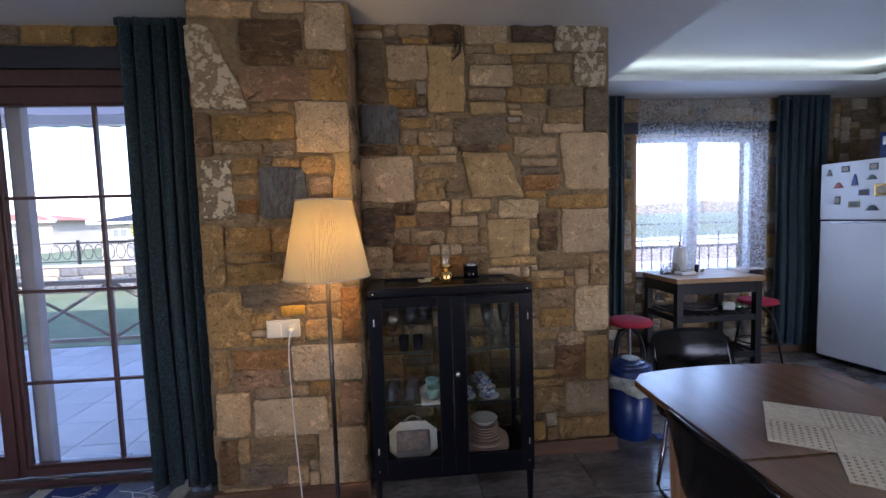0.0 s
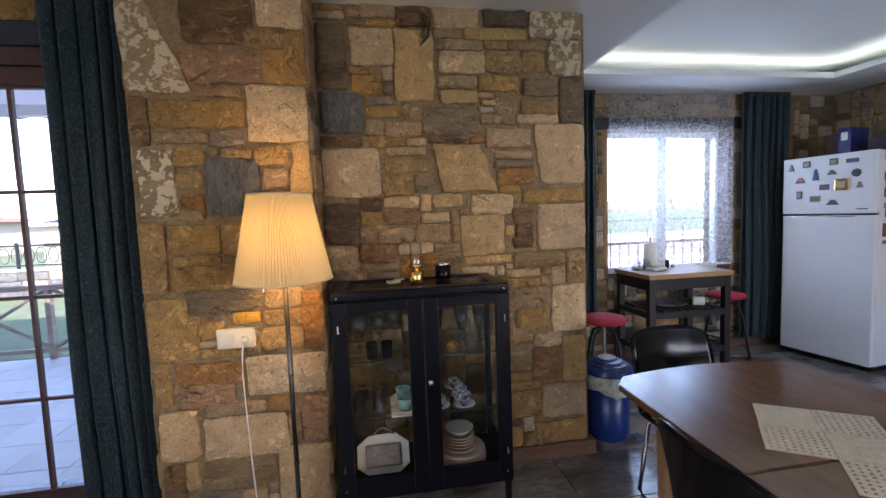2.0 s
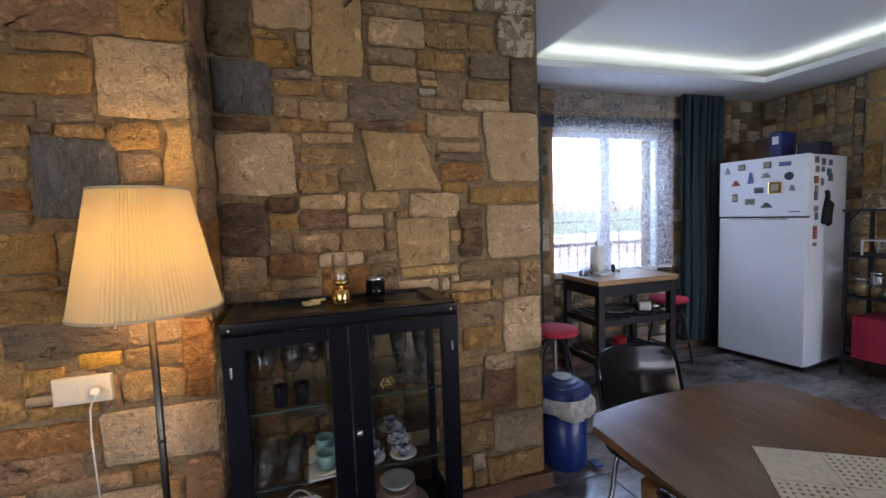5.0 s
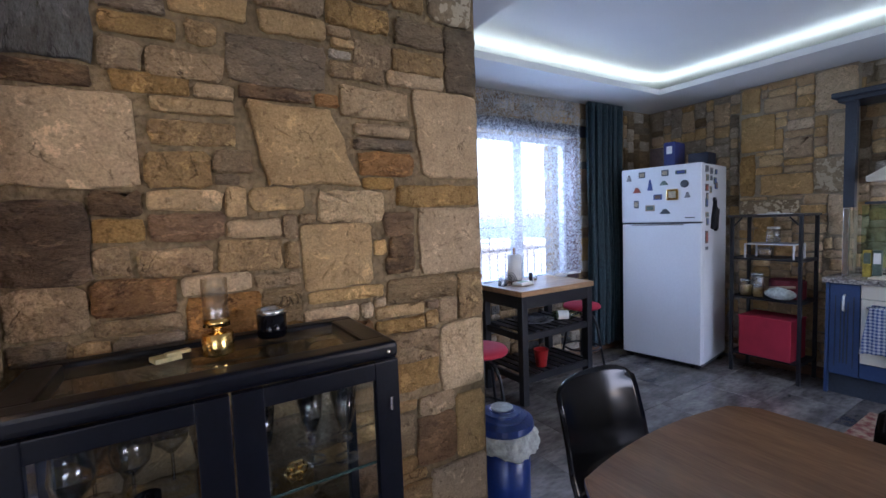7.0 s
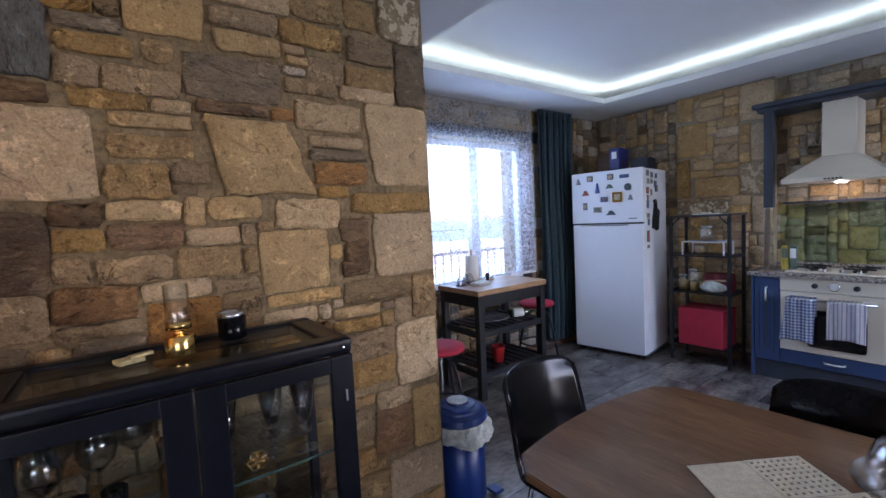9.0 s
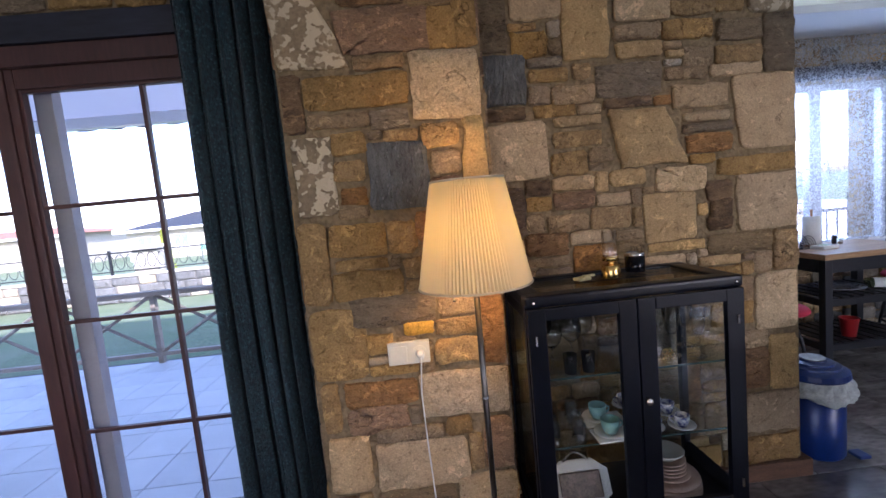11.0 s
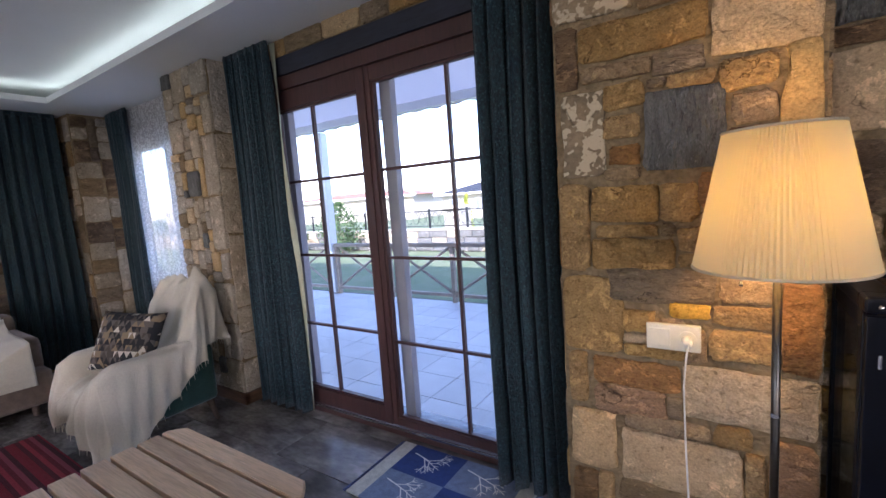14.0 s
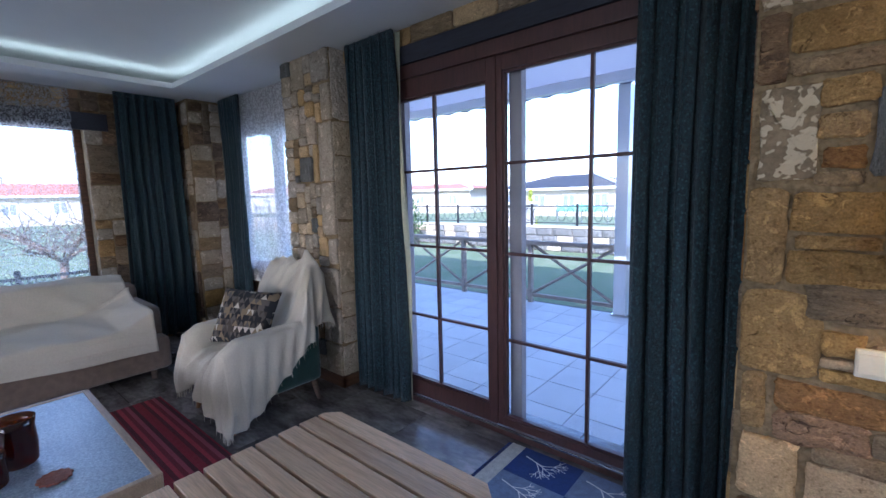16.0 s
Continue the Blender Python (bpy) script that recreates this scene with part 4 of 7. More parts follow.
for x in (KWIN[0], KWIN[2] - 0.03):
    part("reveal_board", box(x, KY + 0.004, KWIN[1], x + 0.03, KY + 0.138, KWIN[3], 0.003), LEGWOOD if x < 3 else FRAME, kw, "varnished wooden reveal board")
window("window_2", "brown-framed west window half behind lace", -0.35, 0.62, 1.42, 2.24, 0.16, 0.55, 90, (-6.14, 0, 0), SKIRT)
window("window_3", "white-framed narrow corner window behind lace", -5.75, 0.75, -4.20, 2.22, 2.70, -4.95)
flat("window_lintel_west", box(-6.15, -0.45, 2.17, -6.10, 1.60, 2.33, 0.005), LINTEL, "dark timber lintel above the west window", "lintel")


# ---- curtains ----
def curtain(name, label, at, turn, width, top, bottom, folds, depth, material, seed, lining=False, spread=0.0, nv=26, group="curtains"):
    """A pleated hanging: its folds open and wander a little towards the hem."""
    r = random.Random(seed)
    ph = [r.uniform(0, 6.3) for _ in range(6)]

    def fn(u, v):
        z = top + (bottom - top) * v
        a = u * folds * 2 * math.pi + 0.8 * math.sin(u * 7 + ph[0]) + 0.35 * math.sin(v * 3 + ph[1])
        d = depth * (0.75 + 0.35 * v) * (math.sin(a) + 0.35 * math.sin(2.3 * a + ph[2] + v))
        x = (u - 0.5) * width * (1 + spread * v) + 0.012 * math.sin(a * 2 + ph[3]) + 0.02 * v * math.sin(5 * v + ph[4]) * math.sin(u * 3)
        return Vector((x, d + 0.006 * math.sin(9 * v + a), z + (0.008 * math.sin(a) if v > 0.99 else 0)))

    c = thing(name, label, "curtain", at, turn, group)
    thicken(part("drape", grid(fn, folds * 14, nv), material, c, smooth=True), 0.004)
    part("heading_tape", box(-width / 2, -0.008, top - 0.03, width / 2, 0.008, top + 0.008, 0.002), material, c)
    if lining:
        edge = width / 2
        thicken(part("lining", grid(lambda u, v: Vector((edge - 0.01 + 0.05 * u + 0.03 * v, 0.03 + 0.02 * math.sin(v * 8 + u * 3), top + (bottom + 0.01 - top) * v)), 4, 20), LINING, c, "pale yellowish curtain lining", True), 0.002)
    return c


TEAL = "dark teal velvet curtain in deep folds"
curtain("curtain", TEAL + " beside the pier", (-1.185, 2.37, 0), 0, 0.43, 2.53, 0.02, 6, 0.032, CURTAIN, 1)
curtain("curtain", TEAL + " with pale lining", (-3.16, 2.42, 0), 0, 0.48, 2.53, 0.02, 6, 0.030, CURTAIN, 2, True, 0.12)
curtain("curtain", TEAL + " by the fridge", (3.93, KY - 0.10, 0), 0, 0.50, 2.53, 0.10, 6, 0.03, CURTAIN, 3)
curtain("curtain", TEAL + " at the kitchen window", (2.00, KY - 0.10, 0), 0, 0.24, 2.53, 0.45, 3, 0.026, CURTAIN, 4)
curtain("curtain", TEAL + " behind the sofa end", (-5.97, 1.90, 0), 90, 0.52, 2.53, 0.05, 6, 0.032, CURTAIN, 5, False, 0.12)
curtain("curtain", TEAL + " by the armchair", (-5.50, 2.52, 0), 0, 0.42, 2.53, 0.05, 5, 0.03, CURTAIN, 6)


def net(name, label, at, turn, width, top, bottom, folds, seed, scallop=True, cloth=None):
    r = random.Random(seed)
    ph = r.uniform(0, 6)

    def fn(u, v):
        a = u * folds * 2 * math.pi + math.sin(5 * u + ph)
        x = (u - 0.5) * width
        if scallop and u > 0.985:
            x += 0.012 * abs(math.sin(v * 34))
        return Vector((x, 0.012 * (0.4 + v) * math.sin(a) + 0.006 * math.sin(2.7 * a), top + (bottom - top) * v))

    c = thing(name, label, "net curtain", at, turn, "net curtains")
    part("net", grid(fn, folds * 10, 60), cloth or NET, c, smooth=True)
    hemz = bottom
    part("hem", box(-width / 2, -0.003, hemz - 0.01, width / 2, 0.003, hemz + 0.012), PAPER, c)
    return c


net("net_curtain", "white flower lace curtain over the kitchen window", (2.945, KY - 0.05, 0), 0, 1.31, 2.53, 0.87, 7, 1)
net("net_curtain", "white lace curtain over the west window", (-6.06, 0.48, 0), 90, 1.66, 2.53, 0.70, 8, 2)
net("net_curtain", "white lace curtain at the corner window", (-4.80, 2.56, 0), 0, 1.3, 2.53, 0.62, 7, 3, True, NETD)

# ---- outside ----
ground = tagged(part("ground", box(-900, -900, -3, 900, 900, -0.42), GRASS), "green lawn and open land to the horizon", "ground", "", "structure")
deck = tagged(part("terrace", box(-9.5, 2.75, -0.5, 4.9, 6.1, -0.13), GROUT), "raised terrace of pale square tiles", "terrace", "", "structure")
roofo = thing("terrace_roof", "white timber terrace awning with a scalloped valance", "awning", kind="structure")
AWNING = bpy.data.materials.new("awning_cloth")
AWNING.use_nodes = True
an, al = AWNING.node_tree.nodes, AWNING.node_tree.links
an.remove(an["Principled BSDF"])
ad, at_, am = an.new("ShaderNodeBsdfDiffuse"), an.new("ShaderNodeBsdfTranslucent"), an.new("ShaderNodeMixShader")
ad.inputs[0].default_value, at_.inputs[0].default_value = (0.50, 0.52, 0.60, 1), (0.72, 0.74, 0.84, 1)
am.inputs[0].default_value = 0.11
al.new(ad.outputs[0], am.inputs[1])
al.new(at_.outputs[0], am.inputs[2])
al.new(am.outputs[0], an["Material Output"].inputs[0])
part("canopy", grid(lambda u, v: Vector((-10.2 + 12.4 * u, 2.76 + 3.1 * v, 2.90 - 0.03 * math.sin(u * 9 * math.pi) ** 2)), 90, 4), AWNING, roofo, "pale awning cloth letting daylight through")
part("rafter", box(-10.2, 5.72, 2.74, 2.2, 5.84, 2.86, 0.006), WHITE, roofo)
VAL = mat("valance", (0.32, 0.34, 0.40), 0.9, 0, 0.15, 6, 0.2)
bm = grid(lambda u, v: Vector((-9.5 + 11.0 * u, 5.86 + 0.012 * math.sin(u * 260), 2.90 - (0.14 + 0.03 * abs(math.sin(u * 11.0 / 0.17 * math.pi / 2))) * v)), 520, 3)
thicken(part("valance", bm, VAL, roofo, "grey-blue scalloped cloth valance"), 0.006)
for x in (-9.2, -6.42, -2.555, 1.5):
    p = thing("terrace_post", "pale square timber post at the terrace edge", "post", (x, 5.95, -0.13), group="terrace posts")
    part("shaft", box(-0.075, -0.075, 0.04, 0.075, 0.075, 2.87, 0.008), WHITE, p)
    part("foot", box(-0.10, -0.10, 0, 0.10, 0.10, 0.04, 0.006), STEEL, p)
for x0, x1 in ((-9.1, -6.52), (-6.32, -2.65), (-2.45, 1.4)):
    f = thing("railing", "weathered timber railing with crossed braces", "railing", (0, 0, -0.13), group="terrace railings")
    n = max(1, round((x1 - x0) / 1.18))
    part("top_rail", box(x0, 5.90, 0.86, x1, 6.0, 0.92, 0.006), TIMBER, f)
    part("bottom_rail", box(x0, 5.92, 0.10, x1, 5.98, 0.15, 0.006), TIMBER, f)
    for i in range(n):
        a, b = x0 + (x1 - x0) * i / n, x0 + (x1 - x0) * (i + 1) / n
        part("post", box(a, 5.915, 0, a + 0.06, 5.985, 0.86, 0.004), TIMBER, f)
        part("brace", rod((a + 0.06, 5.945, 0.15), (b, 5.945, 0.86), 0.022, seg=4), TIMBER, f)
        part("brace", rod((a + 0.06, 5.965, 0.86), (b, 5.965, 0.15), 0.022, seg=4), TIMBER, f)
# low stone garden wall, iron fence, bush, far houses
gw = tagged(part("garden_wall", box(-40, 13.4, -0.5, 12, 13.8, 0.34), mat("grey_mortar", (0.24, 0.22, 0.19), 0.95, 0, 0.3, 3, 0.5)), "low grey stone garden wall", "garden wall", "", "structure")
r3 = random.Random(5)
for z in (-0.4, -0.15, 0.09):
    x = -30.0
    while x < 2:
        w = r3.uniform(0.35, 0.75)
        ob = new("stone", stone_mesh(w, 0.23, 0.04, STONE[r3.choice("qqp")]))
        ob.parent = gw
        ob.matrix_basis = pose(x + w / 2, 13.4, z + 0.115, 90, 0, 0)
        x += w + 0.02
part("coping", box(-40, 13.34, 0.341, 12, 13.86, 0.40, 0.01), RENDERW, gw, "pale flat coping")
fence = thing("iron_fence", "dark wrought-iron fence of rings on the garden wall", "fence", (0, 13.6, 0.40))
part("rail", box(-40, -0.02, 0.08, 12, 0.02, 0.11), BLACK, fence)
part("rail", box(-40, -0.02, 0.62, 12, 0.02, 0.66), BLACK, fence)
for i in range(24):
    part("post", box(-32 + i * 1.6, -0.03, 0, -31.94 + i * 1.6, 0.03, 0.72), BLACK, fence)
bm = bmesh.new()
for i in range(120):
    tube([(-30 + i * 0.3 + 0.13 * math.cos(k * math.pi / 5), 0, 0.37 + 0.22 * math.sin(k * math.pi / 5)) for k in range(11)], 0.012, 4, bm)
tagged(part("rings", bm, BLACK, fence), "", "", "", "stuff")


FARPANE = mat("far_pane", (0.20, 0.22, 0.26), 0.3, 0, 0.2, 3, 0)


def house(name, label, x, y, w, d, h, roof_h, roofmat, turn=0, base=-0.42):
    o = thing(name, label, "house", (x, y, base), turn, "far houses")
    part("wall", box(-w / 2, -d / 2, 0, w / 2, d / 2, h), RENDERW, o)
    bm = bmesh.new()
    e = 0.6
    lo = [bm.verts.new(v) for v in ((-w / 2 - e, -d / 2 - e, h), (w / 2 + e, -d / 2 - e, h), (w / 2 + e, d / 2 + e, h), (-w / 2 - e, d / 2 + e, h))]
    hi = [bm.verts.new(v) for v in ((-w / 2 + d / 2.4, 0, h + roof_h), (w / 2 - d / 2.4, 0, h + roof_h))]
    for f in ((lo[0], lo[1], hi[1], hi[0]), (lo[1], lo[2], hi[1]), (lo[2], lo[3], hi[0], hi[1]), (lo[3], lo[0], hi[0]), lo[::-1]):
        bm.faces.new(f)
    rf = part("roof", bm, roofmat, o)
    for sx in (-1, 1):
        for sy in (-1, 1):
            part("hip_cap", rod((sx * (w / 2 + e), sy * (d / 2 + e), h + 0.03), (sx * (w / 2 - d / 2.4), 0, h + roof_h + 0.03), 0.12, seg=6), WHITE, rf)
    part("ridge_cap", rod((-w / 2 + d / 2.4, 0, h + roof_h + 0.03), (w / 2 - d / 2.4, 0, h + roof_h + 0.03), 0.12, seg=6), WHITE, rf)
    part("chimney", box(-w / 4, -0.4, h + roof_h * 0.5, -w / 4 + 0.7, 0.3, h + roof_h + 0.7, 0.03), RENDERW, rf)
    part("eave", box(-w / 2 - e, -d / 2 - e - 0.02, h - 0.16, w / 2 + e, -d / 2 - e + 0.06, h + 0.02), WHITE, o)
    for i in range(4):
        cx = -w / 2 + w * (i + 0.5) / 4
        win = part("window", box(cx - 0.55, -d / 2 - 0.05, h * 0.35, cx + 0.55, -d / 2 + 0.02, h * 0.78), WHITE, o)
        part("pane", box(cx - 0.48, -d / 2 - 0.06, h * 0.38, cx - 0.04, -d / 2 - 0.04, h * 0.75), FARPANE, win)
        part("pane", box(cx + 0.04, -d / 2 - 0.06, h * 0.38, cx + 0.48, -d / 2 - 0.04, h * 0.75), FARPANE, win)
    return o


house("house", "white bungalow with a hipped grey roof", -17.0, 38, 10.5, 8, 2.30, 1.20, ROOF)
house("house", "long white bungalow with a flat red-tiled roof", -37, 40, 17, 8, 2.6, 0.7, ROOFRED, 8)
house("house", "white house with a red-tiled roof, far off", -62, 38, 16, 9, 2.8, 1.2, ROOFRED, 20)
house("house", "white house with a red-tiled roof beyond the field", -60, 8, 14, 9, 2.8, 1.3, ROOFRED, 75)
gate = thing("gate_pier", "cream rendered gate pier with a flat coping", "pier", (-8.6, 14.0, -0.42))
part("shaft", box(-0.36, -0.36, 0, 0.36, 0.36, 1.50, 0.02), RENDERW, gate)
part("coping", box(-0.43, -0.43, 1.50, 0.43, 0.43, 1.60, 0.02), RENDERW, gate)
tarp = thing("garden_screen", "green cloth screen stretched on posts behind the fence", "screen", (-8.9, 20.0, -0.42))
thicken(part("cloth", grid(lambda u, v: Vector((-1.2 + 2.4 * u, 0.05 * math.sin(u * 14), 1.0 + 0.3 * v - 0.05 * math.sin(u * 9) * v)), 24, 4), mat("screen_green", (0.20, 0.42, 0.32), 0.8, 0, 0.2, 3, 0.1), tarp, smooth=True), 0.02)
for x in (-1.22, 0.0, 1.22):
    part("post", rod((x, 0.08, 0), (x, 0.08, 1.45), 0.035, seg=8), STEEL, tarp)
hill = tagged(part("backdrop", grid(lambda u, v: Vector((-420 + 900 * u, 330 + 40 * math.sin(u * 9), -3 + (9 + 2.5 * math.sin(u * 11) + 1.5 * math.sin(u * 27)) * v)), 60, 4), FIELD, smooth=True), "low hazy hills on the horizon", "hills", "", "structure")


def leaves(n, fn, size, seed):
    """A crown of many small leaf blades."""
    r = random.Random(seed)
    bm = bmesh.new()
    for _ in range(n):
        c = fn(r)
        d = Vector((r.uniform(-1, 1), r.uniform(-1, 1), r.uniform(-0.6, 1))).normalized()
        s = d.orthogonal().normalized() * size * 0.35
        d *= size * r.uniform(0.6, 1.3)
        bm.faces.new([bm.verts.new(p) for p in (c, c + d * 0.5 + s, c + d, c + d * 0.5 - s)])
    return bm


def shrub(name, label, at, rx, rz, n, size, material, seed, cone=False):
    o = thing(name, label, "shrub" if not cone else "cypress", at)

    def fn(r):
        z = r.random()
        k = (1 - z) if cone else math.sin(math.pi * min(0.97, 0.12 + z * 0.85)) * (0.75 + 0.5 * r.random())
        a, q = r.uniform(0, 6.283), math.sqrt(r.random())
        return Vector((rx * k * q * math.cos(a), rx * k * q * math.sin(a), 0.1 + rz * z))

    part("trunk", rod((0, 0, -0.05), (0, 0, rz * 0.6), 0.05, 0.015, 7), BARK, o)
    part("crown", leaves(n, fn, size, seed), material, o)


shrub("bush", "grey-green leafy bush at the garden wall", (-13.2, 12.6, -0.42), 0.9, 1.9, 1500, 0.11, LEAF, 3)
shrub("bush", "low green bush by the iron fence", (-16.2, 12.4, -0.42), 0.8, 1.3, 900, 0.11, LEAF, 4)
shrub("cypress", "small yellow-green cypress behind the fence", (-8.9, 15.2, -0.42), 0.42, 1.9, 900, 0.09, LEAFY, 5, True)


def bare_tree(at, seed):
    r = random.Random(seed)
    o = thing("tree", "bare garden tree with thin spreading twigs", "tree", at)
    bm = tube([(0, 0, -0.05), (0.02, 0, 0.4), (0, 0.03, 0.85)], 0.07)
    part("trunk", bm, BARK, o, smooth=True)
    bm = bmesh.new()
    for i in range(11):
        a = i * 0.57 + r.uniform(-0.2, 0.2)
        d = Vector((math.cos(a), math.sin(a), r.uniform(0.35, 0.9)))
        p0 = Vector((0, 0.03, 0.8))
        p1 = p0 + d * r.uniform(0.5, 0.8)
        tube([p0, (p0 + p1) / 2 + Vector((0, 0, 0.05)), p1], 0.022, 5, bm)
        for k in range(7):
            e = p1 + Vector((r.uniform(-0.7, 0.7), r.uniform(-0.7, 0.7), r.uniform(-0.1, 0.6)))
            s = p0.lerp(p1, r.uniform(0.4, 1))
            tube([s, (s + e) / 2 + Vector((0, 0, 0.06)), e], 0.008, 4, bm)
    part("crown", bm, BARK, o)


bare_tree((-11.5, 1.9, -0.42), 4)
bare_tree((-14.5, 0.4, -0.42), 8)
wf = thing("metal_fence", "dark metal fence of leaf-shaped lattice panels", "fence", (-8.6, 0, -0.42))
part("rail", box(-0.02, -5, 0.92, 0.02, 6, 0.96), BLACK, wf)
part("rail", box(-0.02, -5, 0.30, 0.02, 6, 0.34), BLACK, wf)
for i in range(8):
    part("post", box(-0.03, -5 + i * 1.5, 0, 0.03, -4.94 + i * 1.5, 1.05), BLACK, wf)
bm = bmesh.new()
for i in range(56):
    for j in range(3):
        c = Vector((0, -5 + i * 0.2, 0.44 + j * 0.2))
        for k in range(3):
            a = k * math.pi / 3 + (i + j) % 2 * 0.5
            rod(c - Vector((0, math.cos(a), math.sin(a))) * 0.1, c + Vector((0, math.cos(a), math.sin(a))) * 0.1, 0.008, seg=4, bm=bm)
tagged(part("lattice", bm, BLACK, wf), "", "", "", "stuff")
# outside the kitchen window
op = tagged(part("outer_pier", box(4.22, 4.36, -0.42, 4.84, 5.0, 3.0), MORTARP), "square stone pier of the porch outside", "pier", "", "structure")
stones(op, (4.22, 4.98, 0.3), (0, -1, 0), (-1, 0, 0), 0.6, 2.6, sizes=(0.2, 0.4, 0.12, 0.3), fill="lLbl")
kr = thing("porch_rail", "dark iron railing outside the kitchen window", "railing", (1.2, 6.4, -0.42))
part("rail", box(0, -0.02, 1.30, 5.5, 0.02, 1.34), BLACK, kr)
for i in range(34):
    part("baluster", rod((i * 0.16, 0, 0), (i * 0.16, 0, 1.30 + (0.25 if i % 4 == 0 else 0)), 0.009, seg=6), BLACK, kr)
# made-up pale ground: its colour gives the bright haze below the kitchen window
tagged(part("yard", box(1.3, 4.32, -0.5, 22, 26, -0.16), DECK), "pale ground added to give the white haze outside the kitchen window", "yard", "", "structure")


# ---- living side ----
# floor lamp with a pleated shade
lamp = thing("floor_lamp", "lit floor lamp with a cream pleated shade and steel pole", "floor lamp", (-0.318, 1.97, 0))
part("base", lathe([(0, 0), (0.13, 0), (0.135, 0.012), (0.11, 0.03), (0.04, 0.05), (0.022, 0.085), (0, 0.085)], 32), STEEL, lamp, smooth=True)
POLE = mat("pole_steel", (0.13, 0.12, 0.11), 0.34, 1, 0.1, 12, 0.02)
part("pole", rod((0, 0, 0.08), (0, 0, 1.30), 0.0105), POLE, lamp, smooth=True)
for z in (0.40, 0.79):
    part("collar", rod((0, 0, z), (0, 0, z + 0.010), 0.0122), STEEL, lamp)
SHADE = bpy.data.materials.new("shade_cloth")
SHADE.use_nodes = True
sn, sl = SHADE.node_tree.nodes, SHADE.node_tree.links
sn.remove(sn["Principled BSDF"])
sd, st_, sm = sn.new("ShaderNodeBsdfDiffuse"), sn.new("ShaderNodeBsdfTranslucent"), sn.new("ShaderNodeMixShader")
sd.inputs[0].default_value, st_.inputs[0].default_value = (0.62, 0.55, 0.37, 1), (0.95, 0.74, 0.20, 1)
sm.inputs[0].default_value = 0.09
sl.new(sd.outputs[0], sm.inputs[1])
sl.new(st_.outputs[0], sm.inputs[2])
sl.new(sm.outputs[0], sn["Material Output"].inputs[0])
NP = 96


def shade_fn(u, v):
    a = u * 2 * math.pi
    r = 0.193 + (0.123 - 0.193) * v + 0.0032 * (1 if int(u * NP * 2 + 0.5) % 2 else -1)
    return Vector((r * math.cos(a), r * math.sin(a), 1.205 + 0.355 * v))


RIMC = mat("shade_rim_cloth", (0.62, 0.54, 0.38), 0.9, 0, 0.08, 20, 0.1)
part("shade", grid(shade_fn, NP * 2, 3), SHADE, lamp, "cream pleated cloth shade")
for r, z in ((0.195, 1.205), (0.125, 1.56)):
    part("shade_rim", tube([(r * math.cos(k * math.pi / 24), r * math.sin(k * math.pi / 24), z) for k in range(49)], 0.004, 6), RIMC, lamp)
part("bulb", lathe([(0, 0), (0.014, 0.005), (0.016, 0.04), (0.03, 0.075), (0.022, 0.105), (0, 0.115)], 16, (0, 0, 1.30)), glow("bulb_glow", (1.0, 0.66, 0.36), 6.0), lamp, smooth=True)
glim = new("lamp_light", bpy.data.lights.new("lamp_light", "POINT"))
glim.data.energy, glim.data.color, glim.data.shadow_soft_size = BULB, (1.0, 0.65, 0.215), 0.06
glim.matrix_world = pose(-0.318, 1.97, 1.375)

part("pull_chain", tube([(-0.08, -0.03, 1.25), (-0.081, -0.03, 1.20), (-0.08, -0.03, 1.168)], 0.0018, 6, lathe([(0, 0), (0.005, 0.003), (0.006, 0.009), (0.003, 0.016), (0, 0.017)], 10, (-0.08, -0.03, 1.152))), STEEL, lamp)

sock = thing("wall_socket", "cream double wall plate with a switch and a socket", "socket", (-0.580, 2.149, 0.928))
IVORY = mat("ivory_plastic", (0.76, 0.71, 0.58), 0.35, 0, 0.04, 8, 0.01)
part("plate", box(-0.081, -0.012, -0.044, 0.081, 0.012, 0.044, 0.004), IVORY, sock)
part("switch", box(-0.074, -0.017, -0.031, -0.008, -0.010, 0.031, 0.003), IVORY, sock)
part("outlet", rod((0.042, -0.010, 0), (0.042, -0.017, 0), 0.027, seg=20), IVORY, sock)
plug = thing("lamp_cable", "white lamp cable hanging from the plug in the wall socket", "cable", (0.015, 0, -0.017))
part("plug", rod((-0.553, 2.128, 0.945), (-0.548, 2.095, 0.938), 0.017, 0.012), PAPER, plug, smooth=True)
part("cord", tube([(-0.548, 2.096, 0.936), (-0.552, 2.075, 0.90), (-0.560, 2.085, 0.80), (-0.556, 2.09, 0.6), (-0.548, 2.085, 0.4), (-0.535, 2.075, 0.2), (-0.52, 2.05, 0.04), (-0.47, 2.02, 0.023), (-0.40, 1.99, 0.029)], 0.0032), PAPER, plug, smooth=True)
wire = thing("loose_wire", "black loose wires hanging from the wall top", "cable", (0.37, 2.40, 2.43))
for k in range(4):
    a = k * 0.9
    part("strand", tube([(0.02 * k - 0.05, 0.015, 0.10 - 0.02 * k), (0.02 * math.cos(a), -0.005, 0.05), (0.0, -0.01, 0.0), (-0.03 + 0.012 * k, -0.012, -0.06), (-0.025, -0.012, -0.10), (0.01 + 0.005 * k, -0.012, -0.05), (0.03, -0.005, 0.03 + 0.02 * k)], 0.0019, 6), BLACK, wire)

